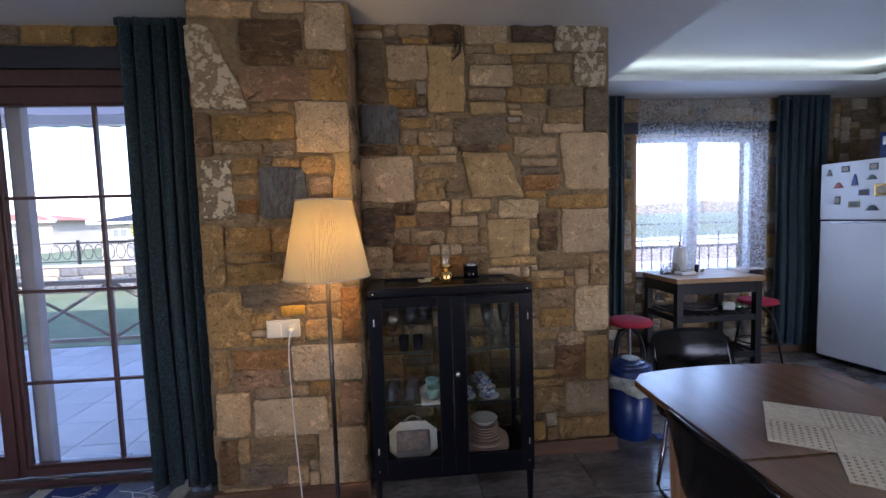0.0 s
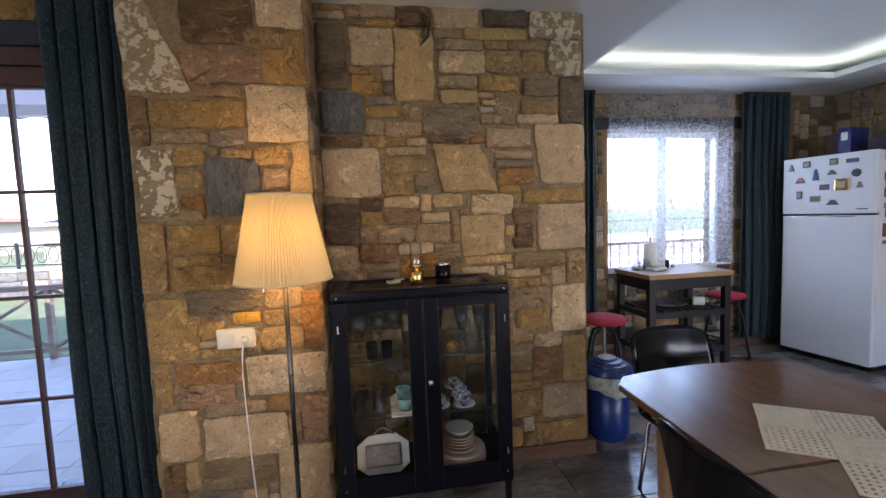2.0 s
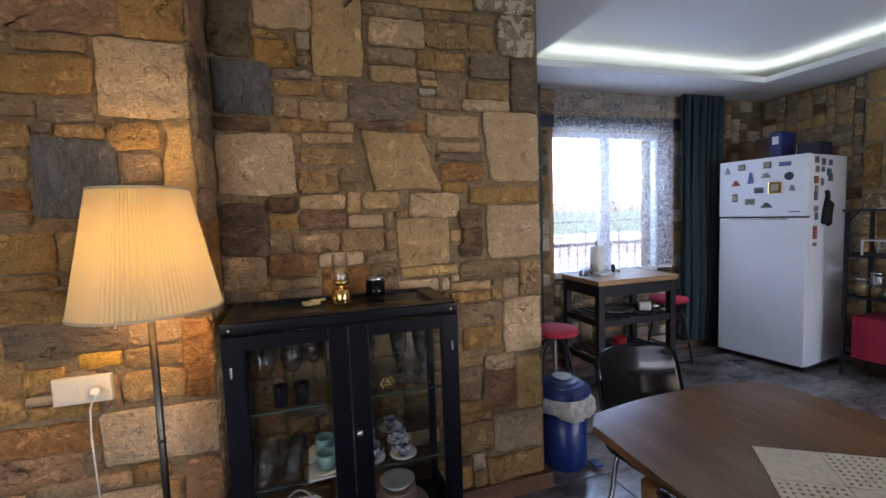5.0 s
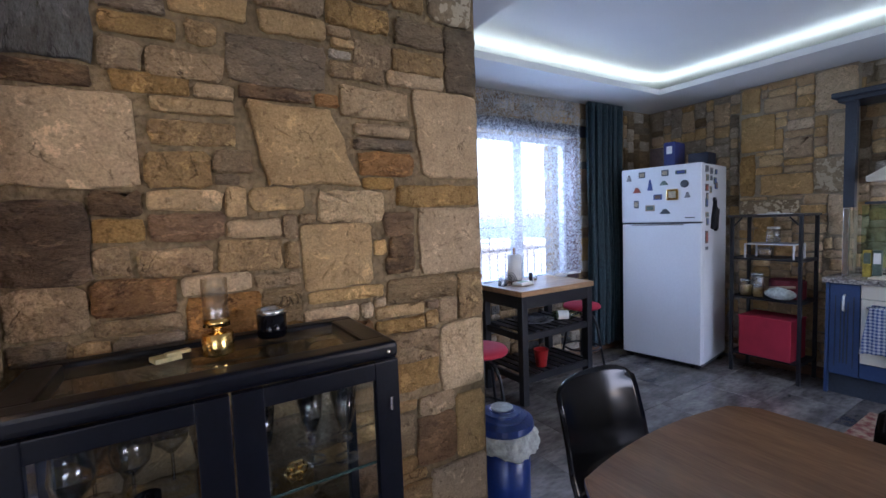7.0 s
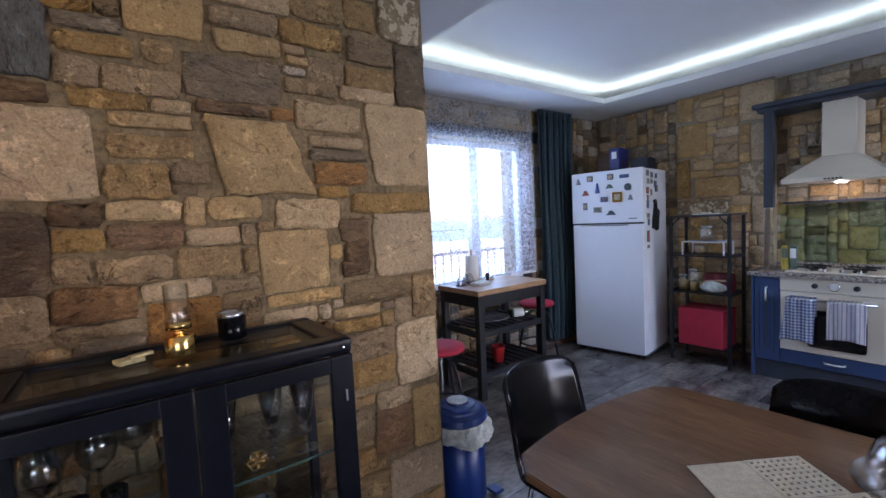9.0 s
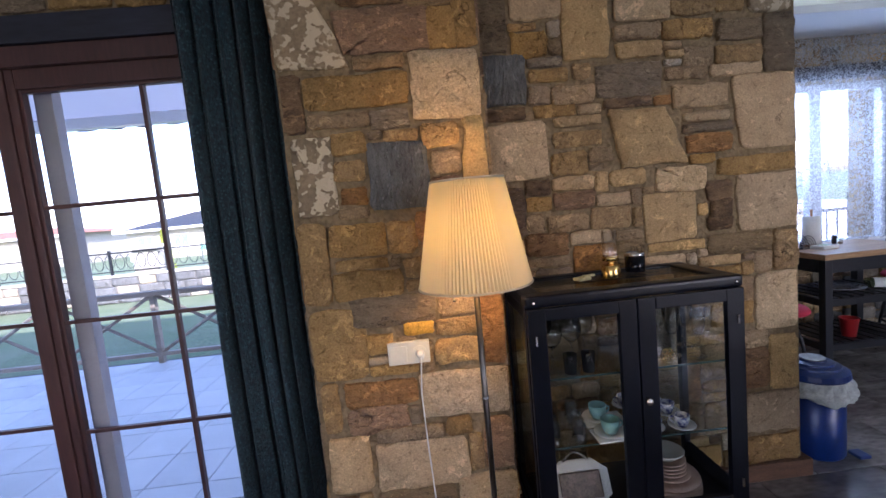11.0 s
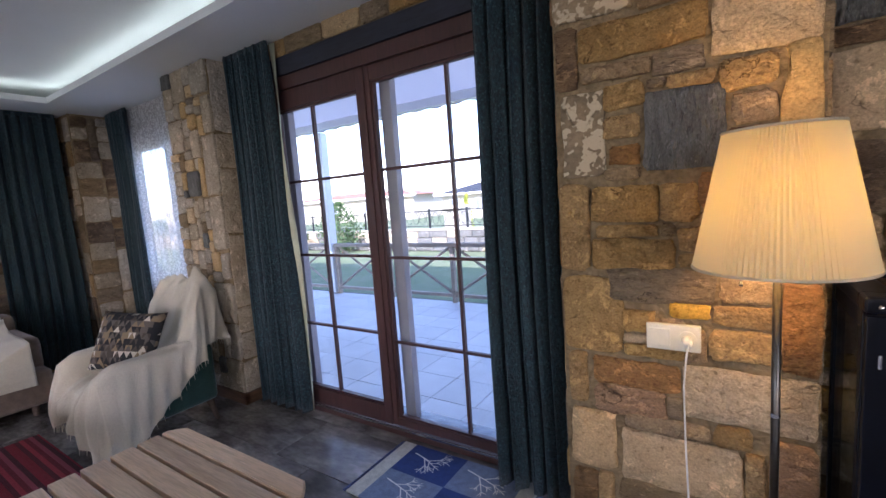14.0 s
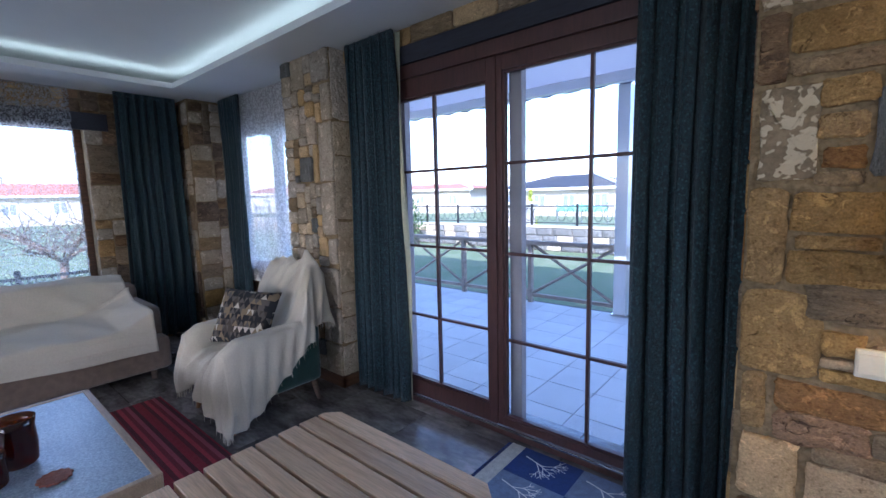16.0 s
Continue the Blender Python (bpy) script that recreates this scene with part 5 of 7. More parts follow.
# glass-door cabinet
CX0, CX1, CY0, CY1, CZ0, CZ1 = -0.145, 0.668, 1.995, 2.385, 0.195, 1.13
cab = thing("glass_cabinet", "dark navy metal cabinet with two glass doors, filled with glassware", "cabinet")
for x in (CX0, CX1 - 0.03):
    for y in (CY0 + 0.02, CY1 - 0.03):
        part("post", box(x, y, CZ0, x + 0.03, y + 0.03, CZ1 - 0.03, 0.004), NAVY, cab)
for x in (CX0 + 0.004, CX1 - 0.012):
    side = part("side_frame", box(x, CY0 + 0.05, CZ0, x + 0.008, CY1 - 0.03, CZ0 + 0.09), NAVY, cab)
    part("side_frame", box(x, CY0 + 0.05, CZ1 - 0.09, x + 0.008, CY1 - 0.03, CZ1 - 0.03), NAVY, cab)
    pane("side_glass", x + 0.001, CY0 + 0.05, CZ0 + 0.09, x + 0.006, CY1 - 0.03, CZ1 - 0.09, cab)
bm = box(CX0, CY0, CZ1 - 0.045, CX1, CY0 + 0.07, CZ1, 0.014, 3)
box(CX0, CY1 - 0.05, CZ1 - 0.045, CX1, CY1, CZ1, 0.012, 3, bm=bm)
box(CX0, CY0 + 0.06, CZ1 - 0.045, CX0 + 0.075, CY1 - 0.04, CZ1 - 0.001, 0.010, 2, bm=bm)
box(CX1 - 0.075, CY0 + 0.06, CZ1 - 0.045, CX1, CY1 - 0.04, CZ1 - 0.001, 0.010, 2, bm=bm)
part("top_frame", bm, NAVY, cab)
pane("top_glass", CX0 + 0.07, CY0 + 0.065, CZ1 - 0.014, CX1 - 0.07, CY1 - 0.045, CZ1 - 0.008, cab)
part("bottom", box(CX0, CY0 + 0.01, CZ0 - 0.03, CX1, CY1, CZ0 + 0.02, 0.006), NAVY, cab)
part("back_glass", box(CX0 + 0.03, CY1 - 0.008, CZ0 + 0.03, CX1 - 0.03, CY1 - 0.003, CZ1 - 0.04), GLASS, cab).visible_shadow = False
mid = (CX0 + CX1) / 2
for x0, x1, hinge in ((CX0 + 0.004, mid - 0.002, CX0 + 0.03), (mid + 0.002, CX1 - 0.004, CX1 - 0.03)):
    y0, y1, z0, z1 = CY0 - 0.004, CY0 + 0.018, CZ0 + 0.0, CZ1 - 0.048
    d = part("door", box(x0, y0, z0, x0 + 0.066, y1, z1, 0.003), NAVY, cab)
    part("stile", box(x1 - 0.066, y0, z0, x1, y1, z1, 0.003), NAVY, d)
    part("rail", box(x0 + 0.066, y0, z0, x1 - 0.066, y1, z0 + 0.085, 0.003), NAVY, d)
    part("rail", box(x0 + 0.066, y0, z1 - 0.045, x1 - 0.066, y1, z1, 0.003), NAVY, d)
    pane("pane", x0 + 0.064, y0 + 0.009, z0 + 0.083, x1 - 0.064, y0 + 0.013, z1 - 0.043, d)
    for z in (z0 + 0.12, z1 - 0.13):
        part("hinge", rod((hinge, y0 - 0.004, z), (hinge, y0 - 0.004, z + 0.035), 0.005, seg=8), STEEL, d)
    for z in (z0 + 0.03, CZ1 - 0.025):
        part("rivet", lathe([(0.006, 0), (0.004, 0.003), (0, 0.004)], 8), STEEL, d).matrix_basis = pose(hinge, y0, z, 90, 0, 0)
part("lock", lathe([(0.012, 0), (0.012, 0.012), (0.016, 0.016), (0.010, 0.026), (0, 0.028)], 16), STEEL, cab, "steel door knob", True).matrix_basis = pose(mid + 0.02, CY0 - 0.004, 0.70, 90, 0, 0)
for x, sx in ((CX0 + 0.02, 1), (CX1 - 0.02, -1)):
    for y in (CY0 + 0.03, CY1 - 0.04):
        part("leg", rod((x + 0.0 * sx, y, CZ0 - 0.02), (x, y, 0), 0.02, 0.014, 8), NAVY, cab)
SHELF = (0.80, 0.53)
for z in SHELF:
    pane("glass_shelf", CX0 + 0.03, CY0 + 0.03, z, CX1 - 0.03, CY1 - 0.012, z + 0.006, cab)
    part("shelf_edge", box(CX0 + 0.03, CY0 + 0.026, z, CX1 - 0.03, CY0 + 0.03, z + 0.006), mat("glass_edge", (0.05, 0.09, 0.08), 0.2, 0, 0.1, 5, 0), cab)


def lathed(name, label, category, at, pieces, group="", seg=18):
    o = thing(name, label, category, at, 0, group)
    for nm, prof, m in pieces:
        part(nm, lathe(prof, seg), m, o, smooth=True)
    return o


WINE = [("foot", [(0, 0), (0.035, 0), (0.034, 0.003), (0.005, 0.009), (0.004, 0.009), (0.004, 0.085), (0, 0.085)], CRYSTAL),
        ("bowl", [(0, 0.085), (0.012, 0.088), (0.036, 0.115), (0.042, 0.145), (0.034, 0.195), (0.0325, 0.195), (0.040, 0.145), (0.034, 0.117), (0.011, 0.092), (0, 0.090)], CRYSTAL)]
GOBLET = [("foot", [(0, 0), (0.034, 0), (0.033, 0.004), (0.008, 0.012), (0.006, 0.03), (0.013, 0.042), (0.006, 0.054), (0.012, 0.066), (0.005, 0.078), (0, 0.078)], CRYSTAL),
          ("bowl", [(0, 0.078), (0.014, 0.084), (0.026, 0.12), (0.034, 0.20), (0.0325, 0.20), (0.0245, 0.12), (0.012, 0.088), (0, 0.086)], CRYSTAL)]
first = None
for x, y in ((-0.03, 2.10), (0.065, 2.15), (0.14, 2.22), (-0.02, 2.25)):
    lathed("wine_glass", "clear thin-stemmed wine glass on the glass shelf", "wine glass", (x, y, SHELF[0] + 0.007), WINE, "wine glasses")
for x, y in ((0.33, 2.08), (0.34, 2.20), (0.46, 2.12), (0.475, 2.24), (0.54, 2.08), (0.565, 2.20)):
    lathed("goblet", "clear cut-glass goblet with a knotted stem", "goblet", (x, y, SHELF[0] + 0.007), GOBLET, "goblets")
for x in (0.025, 0.095):
    lathed("shot_cup", "small black cup on the glass shelf", "cup", (x, 2.06, SHELF[0] + 0.007), [("body", [(0, 0), (0.022, 0), (0.026, 0.075), (0.023, 0.075), (0.02, 0.006), (0, 0.006)], PLASTIC)], "black cups")
bro = thing("ornament", "small golden openwork ornament on the shelf", "ornament", (0.40, 2.05, SHELF[0] + 0.007))
bm = bmesh.new()
for k in range(6):
    a = k * math.pi / 3
    tube([(0.016 * math.cos(a) + 0.011 * math.cos(q * math.pi / 4), 0, 0.028 + 0.016 * math.sin(a) + 0.011 * math.sin(q * math.pi / 4)) for q in range(9)], 0.003, 5, bm)
part("rings", bm, BRASS, bro)
for i in range(3):
    for x in (-0.045, 0.055):
        lathed("tumbler", "small clear tumbler standing upside down", "tumbler", (x - 0.01 + 0.012 * i, 2.07 + 0.08 * i, SHELF[1] + 0.007), [("body", [(0.03, 0), (0.024, 0.03), (0.027, 0.06), (0.018, 0.085), (0, 0.088), (0, 0.082), (0.015, 0.08), (0.0245, 0.058), (0.0215, 0.03), (0.0275, 0)], CRYSTAL)], "tumblers")


def cup(at, m, saucer, label, group, turn=0, square=False, s=1.0):
    o = thing("cup", label, "cup", at, turn, group)
    part("saucer", lathe([(0, 0), (0.03 * s, 0), (0.062 * s, 0.012), (0.062 * s, 0.015), (0.028 * s, 0.005), (0, 0.005)], 24), saucer, o, smooth=True)
    part("body", lathe([(0, 0.006), (0.022 * s, 0.006), (0.033 * s, 0.03), (0.036 * s, 0.062 * s), (0.033 * s, 0.062 * s), (0.03 * s, 0.03), (0.02 * s, 0.012), (0, 0.012)], 20), m, o, smooth=True)
    part("handle", tube([(0.033 * s + 0.02 * s * math.sin(k * math.pi / 8), 0, 0.018 + 0.036 * s * k / 8) for k in range(9)], 0.004, 6), m, o, smooth=True)
    return o


for x, y, k in ((0.33, 2.07, 0), (0.325, 2.16, 150), (0.32, 2.27, 170), (0.45, 2.06, 160), (0.455, 2.17, 190), (0.44, 2.28, 170)):
    cup((x, y, SHELF[1] + 0.007), PATTERN, PORCELAIN, "white coffee cup with blue pattern on its saucer", "coffee cups", k, s=0.82)
for y in (2.06, 2.18):
    o = cup((0.165, y, SHELF[1] + 0.016), AQUA, PORCELAIN, "aqua cup on a white oblong tray", "aqua cups", 10)
    tray = thing("saucer_tray", "white oblong snack tray under an aqua cup", "tray", (0.185, y, SHELF[1] + 0.007), 0, "snack trays")
    part("dish", box(-0.085, -0.05, 0, 0.085, 0.05, 0.008, 0.003), PORCELAIN, tray)
BZ = CZ0 + 0.021
for i in range(9):
    r = (0.132, 0.132, 0.130, 0.126, 0.090, 0.078, 0.077, 0.076, 0.075)[i]
    lathed("plate", "rose-rimmed cream plate in a stack", "plate", (0.44, 2.17, BZ + 0.0 + i * 0.0145), [("disc", [(0, 0), (r * 0.6, 0), (r, 0.016), (r, 0.02), (r * 0.6, 0.005), (0, 0.005)], PLATE)], "stacked plates", 28)
lathed("bowl", "cream bowl with a dark garland on the plate stack", "bowl", (0.44, 2.17, BZ + 9 * 0.0145), [("body", [(0, 0), (0.035, 0), (0.072, 0.035), (0.07, 0.037), (0.033, 0.006), (0, 0.006)], PORCELAIN)], seg=28)
tur = thing("serving_dish", "white eight-sided serving dish leaning upright with a brown patterned middle", "serving dish")
tur.matrix_basis = pose(0.055, 2.14, BZ + 0.083, 64, 0, 0)
octo = [(0.125 * math.copysign(1, math.cos(a)) * min(1, abs(math.cos(a)) * 1.35), 0.092 * math.copysign(1, math.sin(a)) * min(1, abs(math.sin(a)) * 1.35)) for a in [math.pi / 8 + k * math.pi / 4 for k in range(8)]]
part("dish", slab(octo, -0.012, 0.012, 0.005), PORCELAIN, tur)
part("tray", box(-0.085, -0.052, 0.012, 0.085, 0.048, 0.030, 0.006), mat("tarnished_silver", (0.30, 0.22, 0.18), 0.4, 0.3, 0.4, 24, 0.2, 90), tur, "brown patterned tray")
part("handle", tube([(-0.055 + 0.11 * k / 10, 0.085 + 0.035 * math.sin(k * math.pi / 10), 0.006) for k in range(11)], 0.0042, 6), STEEL, tur)
# on the cabinet
gold = thing("oil_lamp", "small brass oil lamp with a clear glass chimney", "oil lamp", (0.257, 2.18, CZ1))
part("base", lathe([(0, 0), (0.036, 0), (0.037, 0.004), (0.037, 0.05), (0.033, 0.055), (0.012, 0.056), (0.012, 0.07), (0.031, 0.071), (0.031, 0.09), (0, 0.09)], 28), BRASS, gold, smooth=True)
part("chimney", lathe([(0.029, 0.09), (0.030, 0.19), (0.028, 0.19), (0.027, 0.09)], 24), CRYSTAL, gold, "clear glass chimney", True)
can = thing("candle_jar", "black glass candle jar with a silver rim", "candle", (0.402, 2.27, CZ1))
part("jar", lathe([(0, 0), (0.038, 0), (0.040, 0.006), (0.040, 0.068), (0.037, 0.068), (0.036, 0.05), (0, 0.05)], 28), PLASTIC, can, smooth=True)
part("rim", lathe([(0.0405, 0.066), (0.0415, 0.068), (0.0415, 0.080), (0.038, 0.081), (0.037, 0.066)], 28), STEEL, can, smooth=True)
CREAMY = mat("match_card", (0.70, 0.58, 0.30), 0.7)
soap = thing("matchbox", "cream matchbox lying open with its tray out", "matchbox", (0.152, 2.20, CZ1), 20)
part("tray", box(-0.038, -0.022, 0, 0.02, 0.022, 0.012, 0.002), CREAMY, soap)
part("sleeve", box(-0.012, -0.020, 0.012, 0.042, 0.0, 0.020, 0.002), CREAMY, soap)

# doormat with coral branches
mt = thing("doormat", "blue and grey checked cotton mat with white coral branches", "mat", (-2.045, 1.945, 0.002))
CLOTHB, CLOTHG, CLOTHC = (mat(n, c, 0.95, 0, 0.2, 30, 0.4, 300) for n, c in (("mat_blue", (0.025, 0.055, 0.20)), ("mat_grey", (0.20, 0.25, 0.36)), ("mat_cream", (0.62, 0.60, 0.52))))
MW, MH = 0.86, 0.50
part("border", box(0, 0, 0, 0.085, MH, 0.008, 0.002), CLOTHC, mt)
part("border", box(MW - 0.085, 0, 0, MW, MH, 0.008, 0.002), CLOTHC, mt)
sq = (MW - 0.17) / 2


def coral(cx, cy, m, seed):
    r = random.Random(seed)
    bm = bmesh.new()

    def branch(p, a, ln, w, depth):
        q = p + Vector((math.cos(a), math.sin(a), 0)) * ln
        rod(p, q, w, w * 0.8, 5, bm)
        if depth:
            for s in (-0.75, -0.05, 0.7):
                branch(p.lerp(q, r.uniform(0.55, 1)), a + s + r.uniform(-0.15, 0.15), ln * 0.62, w * 0.8, depth - 1)

    branch(Vector((cx - 0.13, cy + 0.05, 0.009)), -0.25, 0.125, 0.004, 3)
    bmesh.ops.scale(bm, verts=bm.verts, vec=(1, 1, 0.15), space=Matrix.Translation((0, 0, -0.009)))
    part("coral_branch", bm, m, mt)


for i in range(2):
    for j in range(2):
        part("square", box(0.085 + i * sq, j * MH / 2, 0, 0.085 + (i + 1) * sq, (j + 1) * MH / 2, 0.008, 0.001), CLOTHB if (i + j) % 2 else CLOTHG, mt)
        coral(0.085 + (i + 0.5) * sq, (j + 0.5) * MH / 2, PAPER, i * 2 + j)
for k in range(40):
    part("fringe", box(-0.025, 0.004 + k * 0.0125, 0, 0, 0.009 + k * 0.0125, 0.003), CLOTHB, mt)

# slatted wooden table
WT = (-2.105, 0.02, -1.372, 1.272)
wt = thing("slatted_table", "weathered teak table with a slatted top and rounded corners", "table")
n = 16
st = (WT[3] - WT[1]) / n
for i in range(n):
    y0, y1 = WT[1] + i * st + 0.005, WT[1] + (i + 1) * st - 0.006
    if i in (0, n - 1):
        c = 0.045
        o = [(WT[0] + c, y1), (WT[0], y1 - c), (WT[0], y0), (WT[2], y0), (WT[2], y1 - c), (WT[2] - c, y1)] if i else [(WT[0] + c, y0), (WT[2] - c, y0), (WT[2], y0 + c), (WT[2], y1), (WT[0], y1), (WT[0], y0 + c)]
        part("slat", slab(o, 0.665, 0.69, 0.003), TEAK, wt)
    else:
        part("slat", box(WT[0], y0, 0.665, WT[2], y1, 0.69, 0.003), TEAK, wt)
for x in (WT[0] + 0.06, WT[2] - 0.09):
    part("apron", box(x, WT[1] + 0.06, 0.60, x + 0.03, WT[3] - 0.06, 0.664, 0.003), TEAK, wt)
    for y in (WT[1] + 0.06, WT[3] - 0.12):
        part("leg", box(x - 0.015, y, 0, x + 0.045, y + 0.055, 0.60, 0.004), TEAK, wt)

# striped rug, low glass table
rug = thing("rug", "red striped woven rug on the tiles", "rug", (-4.46, -0.15, 0.002))
RUGM = stripes("rug_stripes", [(0.22, 0.012, 0.02), (0.10, 0.010, 0.015), (0.34, 0.03, 0.045), (0.16, 0.012, 0.02), (0.28, 0.05, 0.07), (0.07, 0.01, 0.014), (0.24, 0.012, 0.025)], 1, 0.024)
part("weave", box(0, 0, 0, 2.0, 1.5, 0.010, 0.004), RUGM, rug)
GT = (-3.88, 0.22, -2.66, 0.852)
gt = thing("coffee_table", "low light-wood coffee table with a pale glass top", "coffee table")
LIGHTW = mat("light_wood", (0.44, 0.31, 0.19), 0.45, 0, 0.2, 8, 0.08, 60, stretch=(0.4, 3, 3))
GTOP = mat("mottled_glass", (0.36, 0.45, 0.55), 0.24, 0, 0.25, 90, 0.10, 120)
for a in ((GT[0], GT[1], GT[2], GT[1] + 0.03), (GT[0], GT[3] - 0.03, GT[2], GT[3]), (GT[0], GT[1] + 0.03, GT[0] + 0.03, GT[3] - 0.03), (GT[2] - 0.03, GT[1] + 0.03, GT[2], GT[3] - 0.03)):
    part("frame", box(a[0], a[1], 0.36, a[2], a[3], 0.42, 0.004), LIGHTW, gt)
part("top", box(GT[0] + 0.03, GT[1] + 0.03, 0.40, GT[2] - 0.03, GT[3] - 0.03, 0.416), GTOP, gt, "pale mottled glass top")
for x in (GT[0] + 0.01, GT[2] - 0.06):
    for y in (GT[1] + 0.01, GT[3] - 0.06):
        part("leg", box(x, y, 0, x + 0.05, y + 0.05, 0.36, 0.004), LIGHTW, gt)
AMB = lambda s: [("glass", [(0, 0), (0.050 * s, 0), (0.060 * s, 0.01), (0.064 * s, 0.08 * s), (0.060 * s, 0.15 * s), (0.066 * s, 0.185 * s), (0.062 * s, 0.185 * s), (0.056 * s, 0.15 * s), (0.059 * s, 0.08 * s), (0.054 * s, 0.015), (0, 0.012)], SMOKE)]
lathed("candle_glass", "tall amber ribbed glass candle holder", "candle holder", (-3.19, 0.50, 0.421), AMB(1.05), "candle holders", 14)
lathed("candle_glass", "small amber glass candle holder", "candle holder", (-3.06, 0.42, 0.421), AMB(0.7), "candle holders", 14)
coast = thing("coaster", "scalloped carved wooden coaster on the table", "coaster", (-2.95, 0.575, 0.421))
part("disc", slab([((0.052 + 0.004 * math.cos(k * math.pi / 2 * 1.0)) * math.cos(k * math.pi / 24), (0.052 + 0.004 * math.cos(k * math.pi / 2)) * math.sin(k * math.pi / 24)) for k in range(48)], 0, 0.008), mat("coaster_wood", (0.26, 0.08, 0.04), 0.6, 0, 0.3, 40, 0.4), coast)

# armchair under a throw
arm = thing("armchair", "green upholstered armchair with tapered wooden legs", "armchair", (-3.80, 1.76, 0))
part("seat", box(-0.26, -0.32, 0.16, 0.34, 0.30, 0.40, 0.04, 3), GREEN, arm, smooth=True)
b = part("backrest", box(-0.27, -0.04, -0.28, 0.27, 0.05, 0.32, 0.04, 3), GREEN, arm, smooth=True)
b.matrix_basis = pose(0, 0.30, 0.58, -12, 0, 0)
for x in (-0.275, 0.26):
    part("armrest", box(x, -0.30, 0.16, x + 0.10, 0.34, 0.56, 0.04, 3), GREEN, arm, smooth=True)
for x, y in ((-0.24, -0.26), (0.30, -0.27), (-0.28, 0.27), (0.30, 0.29)):
    part("leg", rod((x, y, 0.18), (x * 1.08, y * 1.12, 0), 0.026, 0.015), LEGWOOD if y < 0 else BARK, arm, smooth=True)


def prof(v, pts):
    v *= len(pts) - 1
    i = min(int(v), len(pts) - 2)
    f = v - i
    f = f * f * (3 - 2 * f) * 0.5 + f * 0.5
    return Vector(pts[i]).lerp(Vector(pts[i + 1]), f)


ARMP = [(-0.40, 0.10), (-0.38, 0.24), (-0.345, 0.40), (-0.27, 0.455), (-0.08, 0.45), (0.12, 0.46), (0.20, 0.60), (0.27, 0.80), (0.34, 0.945), (0.40, 0.985), (0.45, 0.92), (0.47, 0.74), (0.48, 0.58)]


def fold(s):
    """Narrow rounded ridges with flat valleys between them."""
    return (0.5 + 0.5 * math.sin(s)) ** 2.4


def smooth(a, b, x):
    f = max(0.0, min(1.0, (x - a) / (b - a)))
    return f * f * (3 - 2 * f)


def throw_fn(u, v):
    p = prof(v, ARMP)
    x = (u - 0.5) * 1.16
    y, z = p.x, p.y
    ax = abs(x)
    front = 1 - smooth(0.16, 0.30, v)
    # rounded over both armrests, which slope up into the back
    raised = smooth(0.15, 0.31, ax) * smooth(0.16, 0.27, v) * (1 - smooth(0.46, 0.58, v))
    z += (0.60 - z) * raised if z < 0.60 else 0
    if v < 0.25:
        # hem at the front: long at the corners, lifted in the middle
        k = 1 - v / 0.25
        hem = 0.15 + 0.13 * math.exp(-((x + 0.02) / 0.16) ** 2) - 0.09 * smooth(0.2, 0.42, x)
        top = 0.42 + 0.14 * smooth(0.15, 0.31, ax)
        z = top + (hem - top) * k
        y = -0.34 - 0.045 * math.sin(k * 1.5)
    if ax > 0.36:
        o = (ax - 0.36) / 0.22
        if x > 0:
            hem = 0.05 + 0.40 * smooth(0.22, 0.50, v) + 0.10 * smooth(0.5, 0.7, v)
        else:
            hem = 0.14 + 0.2 * smooth(0.3, 0.6, v)
        wide = 0.37 - 0.09 * smooth(0.5, 0.7, v)
        z = z + (min(hem, z - 0.02) - z) * o
        x = math.copysign(wide + 0.035 * math.sin(o * 1.57) + 0.04 * o * fold(y * 60 + 5 * o), x)
    elif v > 0.5:
        x *= 1.0 - 0.24 * smooth(0.5, 0.7, v)
    side = smooth(0.30, 0.40, ax)
    wr = 0.05 * front * (1 - side) * fold(58 * u + 4 * v + 2 * math.sin(7 * u))
    wr += 0.026 * (1 - front) * (1 - side) * smooth(0.1, 0.34, v) * fold(46 * u - 24 * v + 2 * math.sin(5 * v))
    wr += 0.016 * smooth(0.5, 0.62, v) * fold(24 * u + 22 * v) + 0.02 * noise.noise(Vector((u * 6, v * 7, 2)))
    if 0.64 < v < 0.80 and x > 0.05:
        z += 0.075 * max(0, 1 - abs(x - 0.20) / 0.13) * max(0, 1 - abs(v - 0.73) / 0.07)
    if x < 0:
        x *= 1 - 0.23 * (1 - smooth(0.45, 0.6, v))
    return Vector((x, y - wr * (0.35 + 0.65 * front), max(0.03, z + wr * (1 - 0.8 * front))))


tw = thing("throw_blanket", "cream woven throw draped over the armchair", "throw", (-3.80, 1.76, 0))
thicken(part("cloth", grid(throw_fn, 96, 96), THROW, tw, smooth=True), 0.006)
bm = bmesh.new()
for k in range(60):
    p = throw_fn(k / 59, 0.0)
    rod(p, p + Vector((0.004 * math.sin(k * 2), -0.004, -0.035)), 0.0025, 0.001, 4, bm)
    q = throw_fn(k / 59, 1.0)
    rod(q, q + Vector((0.003 * math.sin(k * 3), 0.004, -0.04)), 0.0025, 0.001, 4, bm)
for k in range(50):
    p = throw_fn(1.0, k / 49)
    rod(p, p + Vector((0.006, 0.004 * math.sin(k * 2), -0.035)), 0.0025, 0.001, 4, bm)
tagged(part("fringe", bm, THROW, tw), "", "", "", "stuff")


